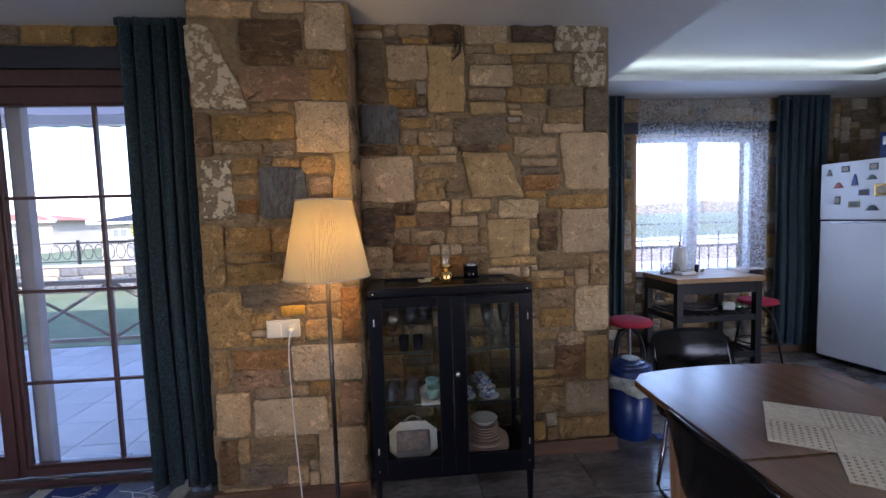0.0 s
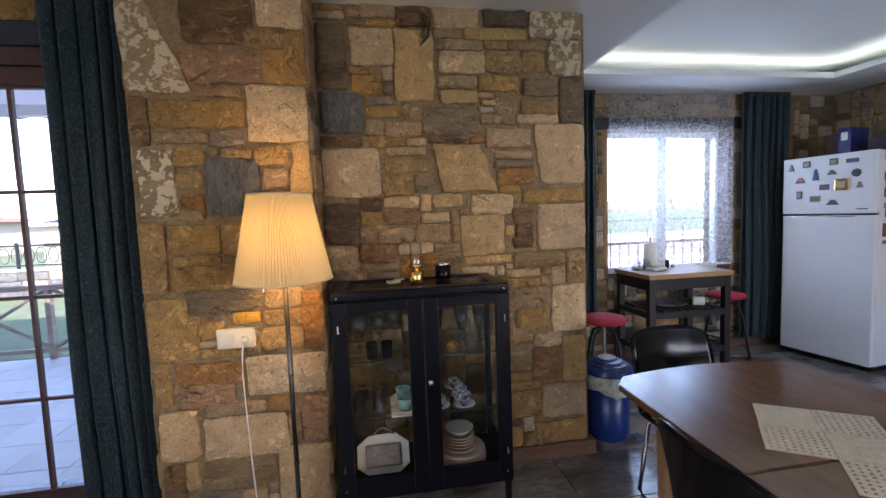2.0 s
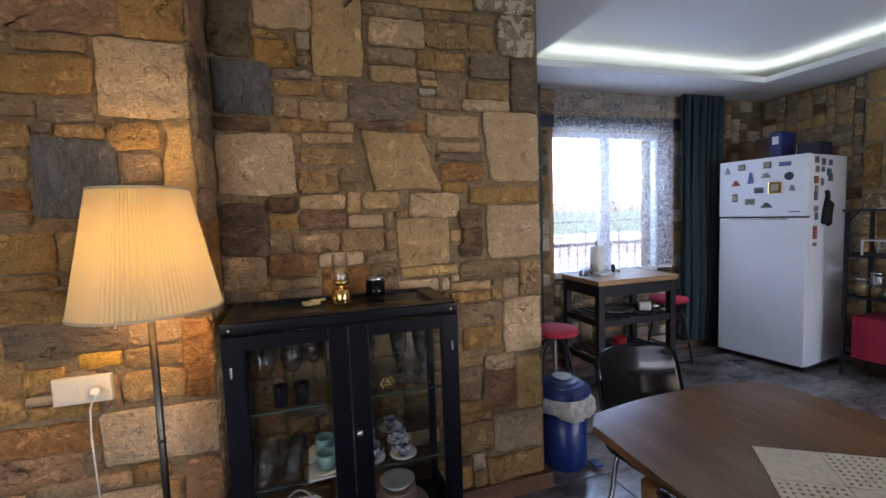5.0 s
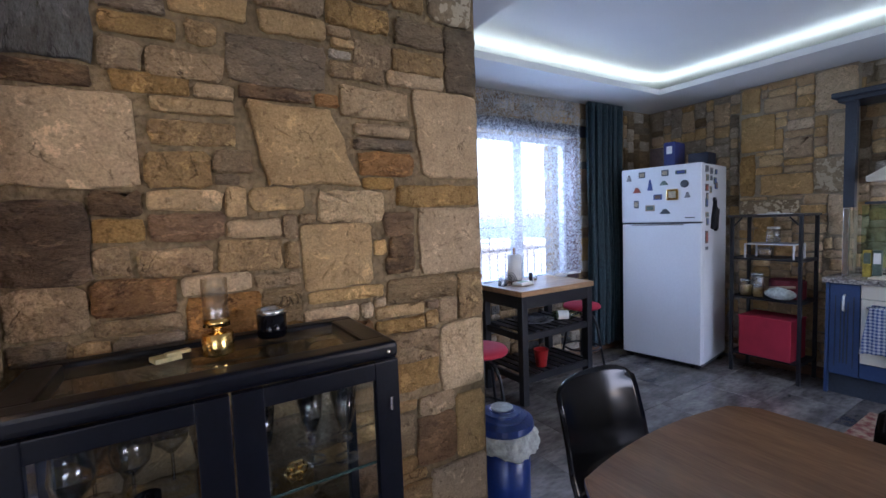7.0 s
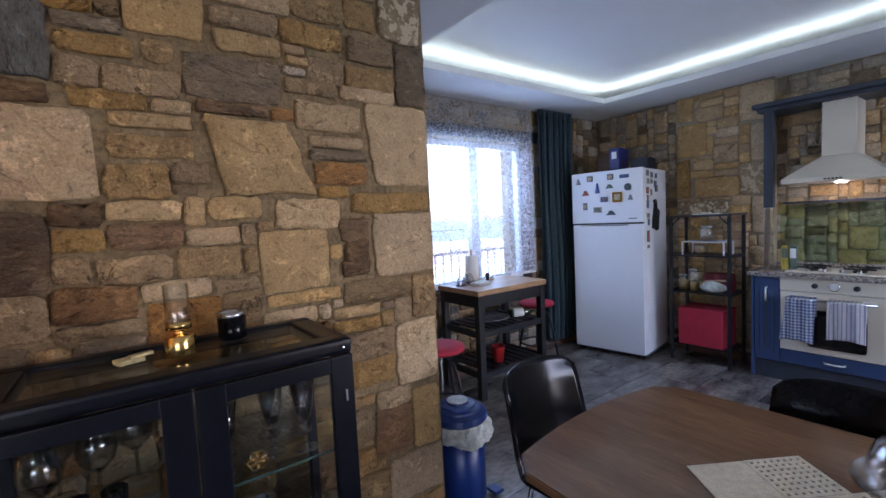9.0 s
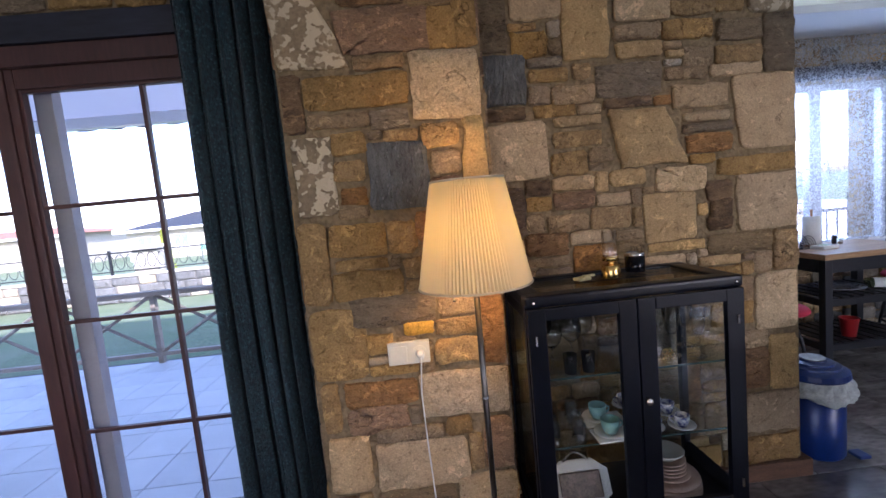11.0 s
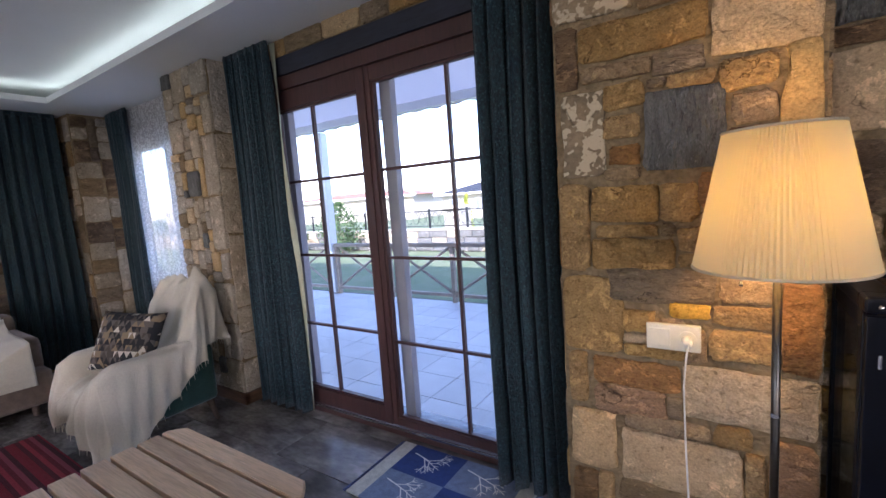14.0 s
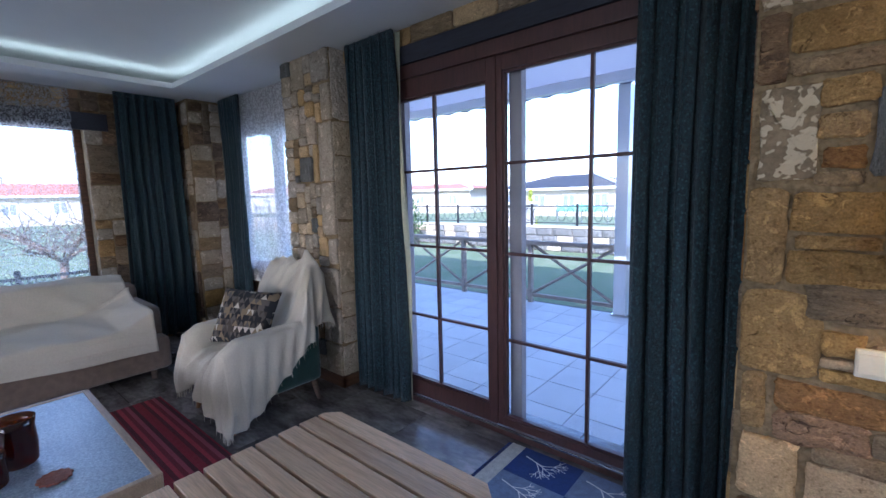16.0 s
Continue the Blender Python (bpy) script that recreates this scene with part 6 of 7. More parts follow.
def cushion(name, label, m, at, w, h, t):
    o = thing(name, label, "cushion")
    o.matrix_basis = at

    def fn(s):
        def f(u, v):
            x, z = (u - 0.5) * w, (v - 0.5) * h
            k = (1 - (2 * u - 1) ** 4) * (1 - (2 * v - 1) ** 4)
            pin = 1 - 0.07 * (1 - abs(2 * u - 1) ** 2 * abs(2 * v - 1) ** 2)
            return Vector((x * pin, s * t / 2 * math.sqrt(max(0, k)), z * pin))
        return f

    bm = grid(fn(1), 16, 16)
    grid(fn(-1), 16, 16, bm)
    bmesh.ops.remove_doubles(bm, verts=bm.verts, dist=0.0005)
    bmesh.ops.recalc_face_normals(bm, faces=bm.faces)
    part("cover", bm, m, o, smooth=True)
    return o


TRI = mat("triangle_print", (0.05, 0.05, 0.05), 0.9, 0, 0.1, 20, 0.2, 240)
tn, tl_ = TRI.node_tree.nodes, TRI.node_tree.links
ttc, tsp = tn.new("ShaderNodeTexCoord"), tn.new("ShaderNodeSeparateXYZ")
tl_.new(ttc.outputs["Object"], tsp.inputs[0])


def tmath(op, a, b=None):
    m = tn.new("ShaderNodeMath")
    m.operation = op
    for i, v in enumerate((a, b)):
        if v is None:
            continue
        if isinstance(v, (int, float)):
            m.inputs[i].default_value = v
        else:
            tl_.new(v, m.inputs[i])
    return m.outputs[0]


fu, fv = tmath("MULTIPLY", tsp.outputs[0], 24.0), tmath("MULTIPLY", tsp.outputs[2], 25.0)
iv = tmath("FLOOR", fv)
fu = tmath("ADD", fu, tmath("MULTIPLY", iv, 0.5))
up = tmath("GREATER_THAN", tmath("MULTIPLY", tmath("ABSOLUTE", tmath("SUBTRACT", tmath("FRACT", fu), 0.5)), 2.0), tmath("SUBTRACT", 1.0, tmath("FRACT", fv)))
cmb, wn2, tr_ = tn.new("ShaderNodeCombineXYZ"), tn.new("ShaderNodeTexWhiteNoise"), tn.new("ShaderNodeValToRGB")
tl_.new(tmath("FLOOR", fu), cmb.inputs[0])
tl_.new(iv, cmb.inputs[1])
tl_.new(up, cmb.inputs[2])
tl_.new(cmb.outputs[0], wn2.inputs["Vector"])
tl_.new(wn2.outputs["Value"], tr_.inputs[0])
tr_.color_ramp.interpolation = "CONSTANT"
te = tr_.color_ramp.elements
te[0].color, te[1].position, te[1].color = (0.018, 0.018, 0.02, 1), 0.34, (0.11, 0.095, 0.08, 1)
for p_, c_ in ((0.55, (0.22, 0.16, 0.095)), (0.74, (0.56, 0.50, 0.41)), (0.86, (0.07, 0.055, 0.045))):
    te.new(p_).color = (*c_, 1)
tl_.new(tr_.outputs[0], tn["Principled BSDF"].inputs["Base Color"])
cushion("cushion", "black, tan and cream triangle-print cushion on the armchair", TRI, pose(-3.73, 1.71, 0.665, -28, 6, 34), 0.42, 0.39, 0.15)

# sofa along the west wall under a throw
sofa = thing("sofa", "taupe upholstered sofa along the west wall", "sofa", (-5.32, 0.55, 0))
SL = 1.02
part("base", box(-0.42, -1.6, 0.09, 0.50, SL, 0.36, 0.05, 3), SOFAC, sofa, smooth=True)
part("backrest", box(-0.43, -1.6, 0.30, -0.20, SL - 0.02, 0.73, 0.07, 3), SOFAC, sofa, smooth=True)
part("armrest", box(-0.42, SL - 0.16, 0.30, 0.34, SL, 0.60, 0.07, 3), SOFAC, sofa, smooth=True)
part("seat_cushion", box(-0.18, -1.5, 0.34, 0.50, SL - 0.14, 0.46, 0.05, 3), SOFAC, sofa, smooth=True)
for y in (-1.5, SL - 0.12):
    for x in (-0.36, 0.40):
        part("foot", rod((x, y, 0.10), (x, y, 0), 0.025, 0.02), BARK, sofa)
SOFP = [(0.545, 0.31), (0.54, 0.38), (0.50, 0.47), (0.30, 0.485), (0.0, 0.49), (-0.12, 0.52), (-0.17, 0.66), (-0.22, 0.79), (-0.32, 0.82), (-0.43, 0.79), (-0.485, 0.62), (-0.49, 0.45)]


def sofa_fn(u, v):
    p = prof(v, SOFP)
    y = -1.45 + u * 2.36
    x, z = p.x, p.y
    wr = 0.022 * noise.noise(Vector((u * 5 + v * 3, v * 4, 5))) + 0.007 * math.sin(u * 16 + v * 9) * (0.4 + 0.6 * v) + 0.008 * math.sin(u * 7 - v * 12)
    if u > 0.90:
        k = (u - 0.90) / 0.10
        z += (0.11 * k if 0.15 < v < 0.5 else 0)
        if v > 0.5:
            z -= 0.02 * k
    wr += 0.014 * fold(34 * u + 26 * v + 3 * math.sin(6 * u)) * smooth(0.1, 0.25, v) * (1 - 0.6 * smooth(0.5, 0.7, v)) + 0.016 * fold(11 * u - 20 * v)
    if v < 0.12:
        z += 0.05 * math.sin(u * 5)
    return Vector((x + wr * 0.5, y, z + wr))


tw2 = thing("throw_blanket", "cream woven throw covering the sofa back and seat", "throw", (-5.32, 0.55, 0))
thicken(part("cloth", grid(sofa_fn, 130, 80), THROW, tw2, smooth=True), 0.006)


# ---- dining table and chairs ----
TX0, TX1, TY0, TY1 = 1.0, 1.87, -0.15, 1.70


def bowed(x0, y0, x1, y1, bx, by, r, n=10):
    """An outline with gently bowed sides and rounded corners."""
    pts = []
    cx, cy = (x0 + x1) / 2, (y0 + y1) / 2
    corners = [(x1, y0), (x1, y1), (x0, y1), (x0, y0)]
    for k in range(4):
        (ax, ay), (bx_, by_) = corners[k], corners[(k + 1) % 4]
        d = Vector((bx_ - ax, by_ - ay))
        f0 = r / d.length
        nrm = Vector((d.y, -d.x)).normalized()
        bow = bx if k % 2 == 0 else by
        for i in range(n + 1):
            f = f0 + (1 - 2 * f0) * i / n
            q = Vector((ax, ay)) + d * f + nrm * bow * (1 - (2 * f - 1) ** 2)
            pts.append((q.x, q.y))
    return pts


dt = thing("dining_table", "walnut dining table with bowed edges and a leaf joint", "dining table")
half = 1.03
full = bowed(TX0, TY0, TX1, TY1, 0.025, 0.06, 0.06)
far_, near_ = [p for p in full if p[1] > half], [p for p in full if p[1] <= half]
far_ = [(TX1 + 0.022, half + 0.002)] + [p for p in far_ if p[1] > half + 0.01] + [(TX0 - 0.022, half + 0.002)]
far_ = sorted(far_, key=lambda p: math.atan2(p[1] - 1.2, p[0] - 1.435))
near_ = sorted([(TX1 + 0.022, half - 0.002), (TX0 - 0.022, half - 0.002)] + [p for p in near_ if p[1] < half - 0.01], key=lambda p: math.atan2(p[1] - 0.6, p[0] - 1.435))
part("tabletop", slab(far_, 0.722, 0.75, 0.004), WALNUT, dt)
part("tabletop", slab(near_, 0.722, 0.75, 0.004), WALNUT, dt)
for a in ((TX0 + 0.10, TY0 + 0.12, TX0 + 0.12, TY1 - 0.12), (TX1 - 0.12, TY0 + 0.12, TX1 - 0.10, TY1 - 0.12), (TX0 + 0.12, TY0 + 0.12, TX1 - 0.12, TY0 + 0.14), (TX0 + 0.12, TY1 - 0.14, TX1 - 0.12, TY1 - 0.12)):
    part("apron", box(a[0], a[1], 0.63, a[2], a[3], 0.721), LEGWOOD, dt)
for x, y in ((TX0 + 0.09, TY0 + 0.12), (TX1 - 0.09, TY0 + 0.12), (TX0 + 0.09, TY1 - 0.22), (TX1 - 0.09, TY1 - 0.22)):
    part("leg", rod((x, y, 0.63), (x, y, 0), 0.035, 0.02, 10), LEGWOOD, dt, smooth=True)

chair0 = thing("dining_chair", "glossy black plastic dining chair on chrome legs at the table", "chair", (1.525, 2.03, 0), 180, "dining chairs")
SEATP = [(0.46, 0.425), (0.44, 0.452), (0.30, 0.452), (0.10, 0.440), (0.045, 0.46), (0.02, 0.52), (0.0, 0.62), (-0.03, 0.74), (-0.065, 0.835)]


def shell_fn(u, v):
    p = prof(v, SEATP)
    s = 2 * u - 1
    w = 0.23 if v < 0.5 else 0.23 - 0.012 * (v - 0.5) * 2
    if v > 0.9:
        w -= 0.025 * ((v - 0.9) / 0.1) ** 3
    bend = 0.035 * s * s
    y = p.x + (bend if v > 0.45 else 0)
    z = p.y + (0.012 * s * s if v < 0.45 else 0) - (0.025 * s ** 4 if v > 0.95 else 0)
    return Vector((s * w, y, z))


sh = part("shell", grid(shell_fn, 18, 30), PLASTIC, chair0, smooth=True)
thicken(sh, 0.012)
CHROME = mat("chrome", (0.32, 0.32, 0.34), 0.12, 1, 0.05, 10, 0)
for x in (-0.18, 0.18):
    part("leg_frame", tube([(x * 0.7, 0.40, 0.435), (x, 0.41, 0.40), (x * 1.1, 0.44, 0.03), (x * 1.1, 0.42, 0.011), (x * 1.1, 0.06, 0.011), (x * 1.1, 0.03, 0.03), (x, 0.08, 0.40), (x * 0.7, 0.10, 0.43)], 0.010), CHROME, chair0, smooth=True)
copy_thing(chair0, pose(2.02, 1.16, 0, 0, 0, 90))
copy_thing(chair0, pose(0.915, 1.05, 0, 0, 0, -90))

# crochet runner of squares, plain and open by turns
run = thing("table_runner", "cream crochet table runner of plain and openwork squares", "table runner", (1.343, 1.374, 0.7505))
e1, e2 = Vector((0.288, -0.185, 0)), Vector((-0.226, -0.278, 0))
e1, e2 = e1.normalized() * 0.163, e2.normalized() * 0.166
for k in range(5):
    for i, j in ((k, k), (k + 1, k), (k, k + 1)):
        o = e1 * i + e2 * j
        bm = bmesh.new()

        def quad(a0, b0, a1, b1, bm=bm, o=o):
            vs = [bm.verts.new(o + e1 * a + e2 * b + Vector((0, 0, z))) for z in (0, 0.003) for a, b in ((a0, b0), (a1, b0), (a1, b1), (a0, b1))]
            for f in ((3, 2, 1, 0), (4, 5, 6, 7), (0, 1, 5, 4), (1, 2, 6, 5), (2, 3, 7, 6), (3, 0, 4, 7)):
                bm.faces.new([vs[q] for q in f])

        if (i + j) % 2 == 0:
            quad(0.01, 0.01, 0.99, 0.99)
        else:
            # openwork: one net with square holes
            cuts = [c for q in range(9) for c in (q / 8.6, q / 8.6 + 0.066)][:18]
            vs = [[bm.verts.new(o + e1 * min(a, 0.996) + e2 * min(b_, 0.996)) for b_ in cuts] for a in cuts]
            for p in range(17):
                for q in range(17):
                    if p % 2 == 0 or q % 2 == 0:
                        bm.faces.new((vs[p][q], vs[p + 1][q], vs[p + 1][q + 1], vs[p][q + 1]))
            bmesh.ops.recalc_face_normals(bm, faces=bm.faces)
            bmesh.ops.solidify(bm, geom=bm.faces[:], thickness=0.003)
            bmesh.ops.translate(bm, verts=bm.verts, vec=(0, 0, 0.003 - max(v.co.z for v in bm.verts)))
        part("square", bm, CROCHET, run)
dome = thing("cake_dome", "clear glass cake dome on a glass plate", "cake dome", (1.63, 0.93, 0.754))
part("plate", lathe([(0, 0), (0.10, 0), (0.165, 0.012), (0.165, 0.017), (0.10, 0.006), (0, 0.006)], 32), CRYSTAL, dome, smooth=True)
part("lid", lathe([(0.135, 0.018), (0.135, 0.06), (0.115, 0.11), (0.06, 0.145), (0.015, 0.152), (0.018, 0.175), (0, 0.18), (0, 0.150), (0.058, 0.141), (0.112, 0.108), (0.131, 0.06), (0.131, 0.018)], 32), CRYSTAL, dome, smooth=True)

# pedal bin
bn = thing("pedal_bin", "blue pedal bin with a pale bag folded over its rim", "bin", (1.50, 2.60, 0))
part("body", lathe([(0, 0), (0.128, 0), (0.134, 0.01), (0.134, 0.41), (0, 0.41)], 32), BINBLUE, bn, smooth=True)


def bag_fn(u, v):
    a = u * 2 * math.pi
    r = 0.142 + 0.014 * math.sin(v * 3.1) + 0.006 * math.sin(a * 13 + v * 5) + 0.004 * math.sin(a * 29 - 4 * v) + (0.03 * v if math.cos(a + 0.3) > 0.7 else 0)
    return Vector((r * math.cos(a), r * math.sin(a), 0.422 - (0.115 + 0.02 * math.sin(a * 3)) * v))


thicken(part("bin_bag", grid(bag_fn, 72, 10), BAG, bn, "pale crumpled bin bag", True), 0.001)
part("lid", lathe([(r_, z_ + 0.05) for r_, z_ in [(0.150, 0.365), (0.156, 0.375), (0.152, 0.400), (0.120, 0.415), (0.118, 0.424), (0.092, 0.430), (0.090, 0.440), (0.062, 0.446), (0.06, 0.452), (0, 0.454), (0, 0.365)]], 36), BINBLUE, bn)
part("lid_disc", lathe([(0, 0.505), (0.055, 0.505), (0.055, 0.509), (0, 0.510)], 32), BAG, bn, "pale disc on the lid")
part("pedal", box(0.10, -0.16, 0.012, 0.16, -0.09, 0.03, 0.006), BINBLUE, bn)

# ---- kitchen ----
isl = thing("kitchen_island", "black-framed kitchen island with an oak top and slatted shelves", "kitchen island", (2.325, 3.355, 0))
IW, ID, IH = 0.80, 0.53, 0.885
part("top", box(0, 0, IH - 0.042, IW, ID, IH, 0.004), OAK, isl, "thick oak block top")
for x in (0.012, IW - 0.067):
    for y in (0.012, ID - 0.067):
        part("leg", box(x, y, 0, x + 0.055, y + 0.055, IH - 0.043, 0.003), BLACK, isl)
part("apron", box(0.067, 0.018, IH - 0.14, IW - 0.067, 0.04, IH - 0.043), BLACK, isl)
part("apron", box(0.067, ID - 0.04, IH - 0.14, IW - 0.067, ID - 0.018, IH - 0.043), BLACK, isl)
for x in (0.018, IW - 0.04):
    part("apron", box(x, 0.067, IH - 0.14, x + 0.022, ID - 0.067, IH - 0.043), BLACK, isl)
for z in (0.17, 0.50):
    for y in (0.018, ID - 0.04):
        part("shelf_rail", box(0.067, y, z, IW - 0.067, y + 0.022, z + 0.05), BLACK, isl)
    for x in (0.02, IW - 0.045):
        part("shelf_rail", box(x, 0.067, z, x + 0.025, ID - 0.067, z + 0.05), BLACK, isl)
    for k in range(8):
        x = 0.075 + k * (IW - 0.15) / 8
        part("shelf_slat", box(x, 0.03, z + 0.051, x + 0.055, ID - 0.03, z + 0.062), BLACK, isl)
IX, IY = 2.325, 3.355
towel = thing("paper_towel", "white paper towel roll on a wooden stand", "paper towel", (IX + 0.30, IY + 0.42, IH))
part("stand", lathe([(0, 0), (0.07, 0), (0.07, 0.012), (0.008, 0.014), (0.008, 0.28), (0.012, 0.285), (0, 0.295)], 20), LEGWOOD, towel, smooth=True)
part("roll", lathe([(0.012, 0.015), (0.062, 0.015), (0.056, 0.235), (0.012, 0.235)], 24), PAPER, towel, smooth=True)
nap = thing("napkin_holder", "black wire napkin holder with packed napkins", "napkin holder", (IX + 0.15, IY + 0.33, IH), 8)
for y in (-0.03, 0.03):
    bm = bmesh.new()
    for k in range(5):
        rr = 0.03 + k * 0.013
        tube([(-0.02 * (4 - k) / 4 + rr * math.cos(q * math.pi / 10), y, rr * 1.25 * math.sin(q * math.pi / 10)) for q in range(11)], 0.0025, 5, bm)
    part("wire_fan", bm, BLACK, nap)
part("wire_fan", tube([(-0.085, -0.03, 0.003), (0.085, -0.03, 0.003), (0.085, 0.03, 0.003), (-0.085, 0.03, 0.003), (-0.085, -0.03, 0.003)], 0.003, 5), BLACK, nap)
npk = thing("napkin_pack", "pale green and white packet of napkins", "napkins", (IX + 0.24, IY + 0.25, IH), 12)
part("packet", box(-0.08, -0.05, 0, 0.08, 0.05, 0.028, 0.008, 3), PAPER, npk)
part("print", box(-0.05, -0.035, 0.028, 0.04, 0.03, 0.0295), mat("pale_green", (0.45, 0.55, 0.38), 0.6), npk)
for nm, x, y, hgt, m in (("pepper_shaker", 0.43, 0.36, 0.075, BLACK), ("salt_shaker", 0.50, 0.38, 0.03, STEEL)):
    lathed(nm, "small dark pepper shaker" if nm[0] == "p" else "low steel salt dish", "shaker", (IX + x, IY + y, IH), [("body", [(0, 0), (0.016, 0), (0.018, hgt * 0.8), (0.012, hgt), (0, hgt)], m)], "", 14)
lathed("serving_platter", "round glass platter with a dark patterned rim", "platter", (IX + 0.36, IY + 0.26, 0.563), [("disc", [(0, 0), (0.10, 0), (0.165, 0.02), (0.165, 0.025), (0.10, 0.008), (0, 0.008)], mat("platter", (0.35, 0.36, 0.40), 0.2, 0, 0.5, 40, 0.1))], "", 30)
bot = thing("bottle", "clear bottle lying on the island shelf", "bottle")
bot.matrix_basis = pose(IX + 0.52, IY + 0.20, 0.60, 90, 0, 62)
part("glass", lathe([(0, 0), (0.036, 0), (0.037, 0.01), (0.037, 0.17), (0.014, 0.22), (0.014, 0.27), (0, 0.27)], 20), clear("pale_bottle", (0.70, 0.80, 0.66), 0.05, 0.06, 0.7), bot, smooth=True)
part("cap", lathe([(0.0155, 0.255), (0.0155, 0.29), (0, 0.29)], 14), IVORY, bot, smooth=True)
part("label", lathe([(0.0375, 0.04), (0.0375, 0.13)], 20), PAPER, bot, smooth=True)
lathed("beaker", "red plastic beaker on the lower shelf", "beaker", (IX + 0.30, IY + 0.12, 0.233), [("body", [(0, 0), (0.042, 0), (0.058, 0.13), (0.062, 0.132), (0.062, 0.138), (0.054, 0.138), (0.04, 0.006), (0, 0.006)], REDP)], "", 24)


def stool(at, label, turn):
    o = thing("bar_stool", label, "stool", at, turn, "bar stools")
    part("seat", lathe([(0, 0.575), (0.14, 0.575), (0.165, 0.585), (0.168, 0.600), (0.155, 0.618), (0.08, 0.624), (0, 0.624)], 30), RED, o, smooth=True)
    part("ring", tube([(0.16 * math.cos(k * math.pi / 14), 0.16 * math.sin(k * math.pi / 14), 0.22) for k in range(29)], 0.008), BLACK, o)
    part("column", rod((0, 0, 0.30), (0, 0, 0.575), 0.018), STEEL, o)
    for k in range(4):
        a = k * math.pi / 2 + 0.4
        c, s = math.cos(a), math.sin(a)
        part("leg", tube([(0.02 * c, 0.02 * s, 0.54), (0.10 * c, 0.10 * s, 0.50), (0.13 * c, 0.13 * s, 0.42), (0.20 * c, 0.20 * s, 0.0)], 0.011), BLACK, o, smooth=True)


stool((1.80, 3.16, 0), "red-topped black steel stool by the stone wall", 0)
stool((3.33, 3.66, 0), "red-topped black steel stool behind the island", 20)

# fridge with magnets
FA = 9
fr = thing("fridge", "tall white fridge-freezer covered with souvenir magnets", "fridge", (4.105, 2.985, 0), FA)
FW, FD, FH = 0.71, 0.62, 1.855
part("body", box(0.03, 0, 0.05, FD, FW, FH - 0.005, 0.008), WHITE, fr)
part("fridge_door", box(-0.03, 0, 0.055, 0.028, FW, 1.325, 0.010, 3), WHITE, fr)
part("freezer_door", box(-0.036, -0.002, 1.340, 0.028, FW + 0.002, FH, 0.010, 3), WHITE, fr)
part("seal", box(-0.01, 0.01, 1.325, 0.03, FW - 0.01, 1.340), BLACK, fr)
part("door_grip", box(-0.034, 0.14, 1.312, -0.028, 0.62, 1.322, 0.002), STEEL, fr)
part("badge", box(-0.0385, 0.05, 1.375, -0.036, 0.13, 1.383), BLACK, fr)
part("plinth", box(0.02, 0.01, 0.02, FD - 0.02, FW - 0.01, 0.05), BLACK, fr)
for y in (0.05, FW - 0.05):
    part("foot", rod((0.05, y, 0), (0.05, y, 0.025), 0.018), BLACK, fr)
MC = [mat("magnet_" + n, c, 0.45, 0, 0.35, 60, 0.1, 120) for n, c in (("slate", (0.07, 0.08, 0.10)), ("red", (0.42, 0.09, 0.05)), ("blue", (0.06, 0.10, 0.32)), ("sand", (0.45, 0.36, 0.24)), ("grey", (0.30, 0.30, 0.31)), ("brown", (0.16, 0.09, 0.06)), ("green", (0.12, 0.17, 0.14)))]


def magnet(y, z, w, h, k, side=False, shape=0):
    """y runs from the hinge side over the door, or x over the flank."""
    o = thing("fridge_magnet", ("grey round", "rusty red", "blue", "sand-coloured", "pale grey", "brown", "dark green")[k] + " souvenir magnet on the fridge", "magnet", group="fridge magnets")
    base = pose(4.105, 2.985, 0, 0, 0, FA)
    if side:
        o.matrix_basis = base @ pose(y, -0.001, z, 90, 0, 0)
    else:
        o.matrix_basis = base @ pose(-0.037, FW - y, z, 90, 0, -90)
    if shape == 1:
        part("disc", rod((0, 0, -0.001), (0, 0, 0.008), w / 2, w / 2.2, 18), MC[k], o)
    elif shape == 2:
        part("figure", slab([(-w / 2, -h / 2), (w / 2, -h / 2), (w * 0.3, h * 0.1), (w * 0.12, h / 2), (-w * 0.15, h / 2), (-w * 0.3, 0.0)], 0, 0.007, 0.001), MC[k], o)
    else:
        part("tile", box(-w / 2, -h / 2, 0, w / 2, h / 2, 0.006, 0.001), MC[k], o)
        part("picture", box(-w * 0.36, -h * 0.34, 0.006, w * 0.36, h * 0.34, 0.0072), MC[(k + 3) % 7], o)


for y, z, w, h, k, s in ((0.075, 1.77, 0.05, 0.06, 4, 2), (0.20, 1.79, 0.06, 0.055, 0, 0), (0.41, 1.79, 0.06, 0.055, 0, 0), (0.545, 1.785, 0.09, 0.035, 6, 0), (0.15, 1.65, 0.08, 0.05, 1, 2), (0.275, 1.69, 0.05, 0.10, 2, 2),
                         (0.40, 1.70, 0.08, 0.04, 6, 2), (0.575, 1.68, 0.07, 0.06, 0, 1), (0.345, 1.575, 0.075, 0.05, 2, 0), (0.60, 1.58, 0.05, 0.05, 4, 2), (0.145, 1.515, 0.045, 0.07, 0, 0), (0.275, 1.475, 0.085, 0.055, 3, 0), (0.41, 1.44, 0.10, 0.045, 0, 2)):
    magnet(y, z, w, h, k, False, s)
fm = thing("fridge_magnet", "gilt square picture-frame magnet on the fridge", "magnet", group="fridge magnets")
fm.matrix_basis = pose(4.105, 2.985, 0, 0, 0, FA) @ pose(-0.037, FW - 0.475, 1.59, 90, 0, -90)
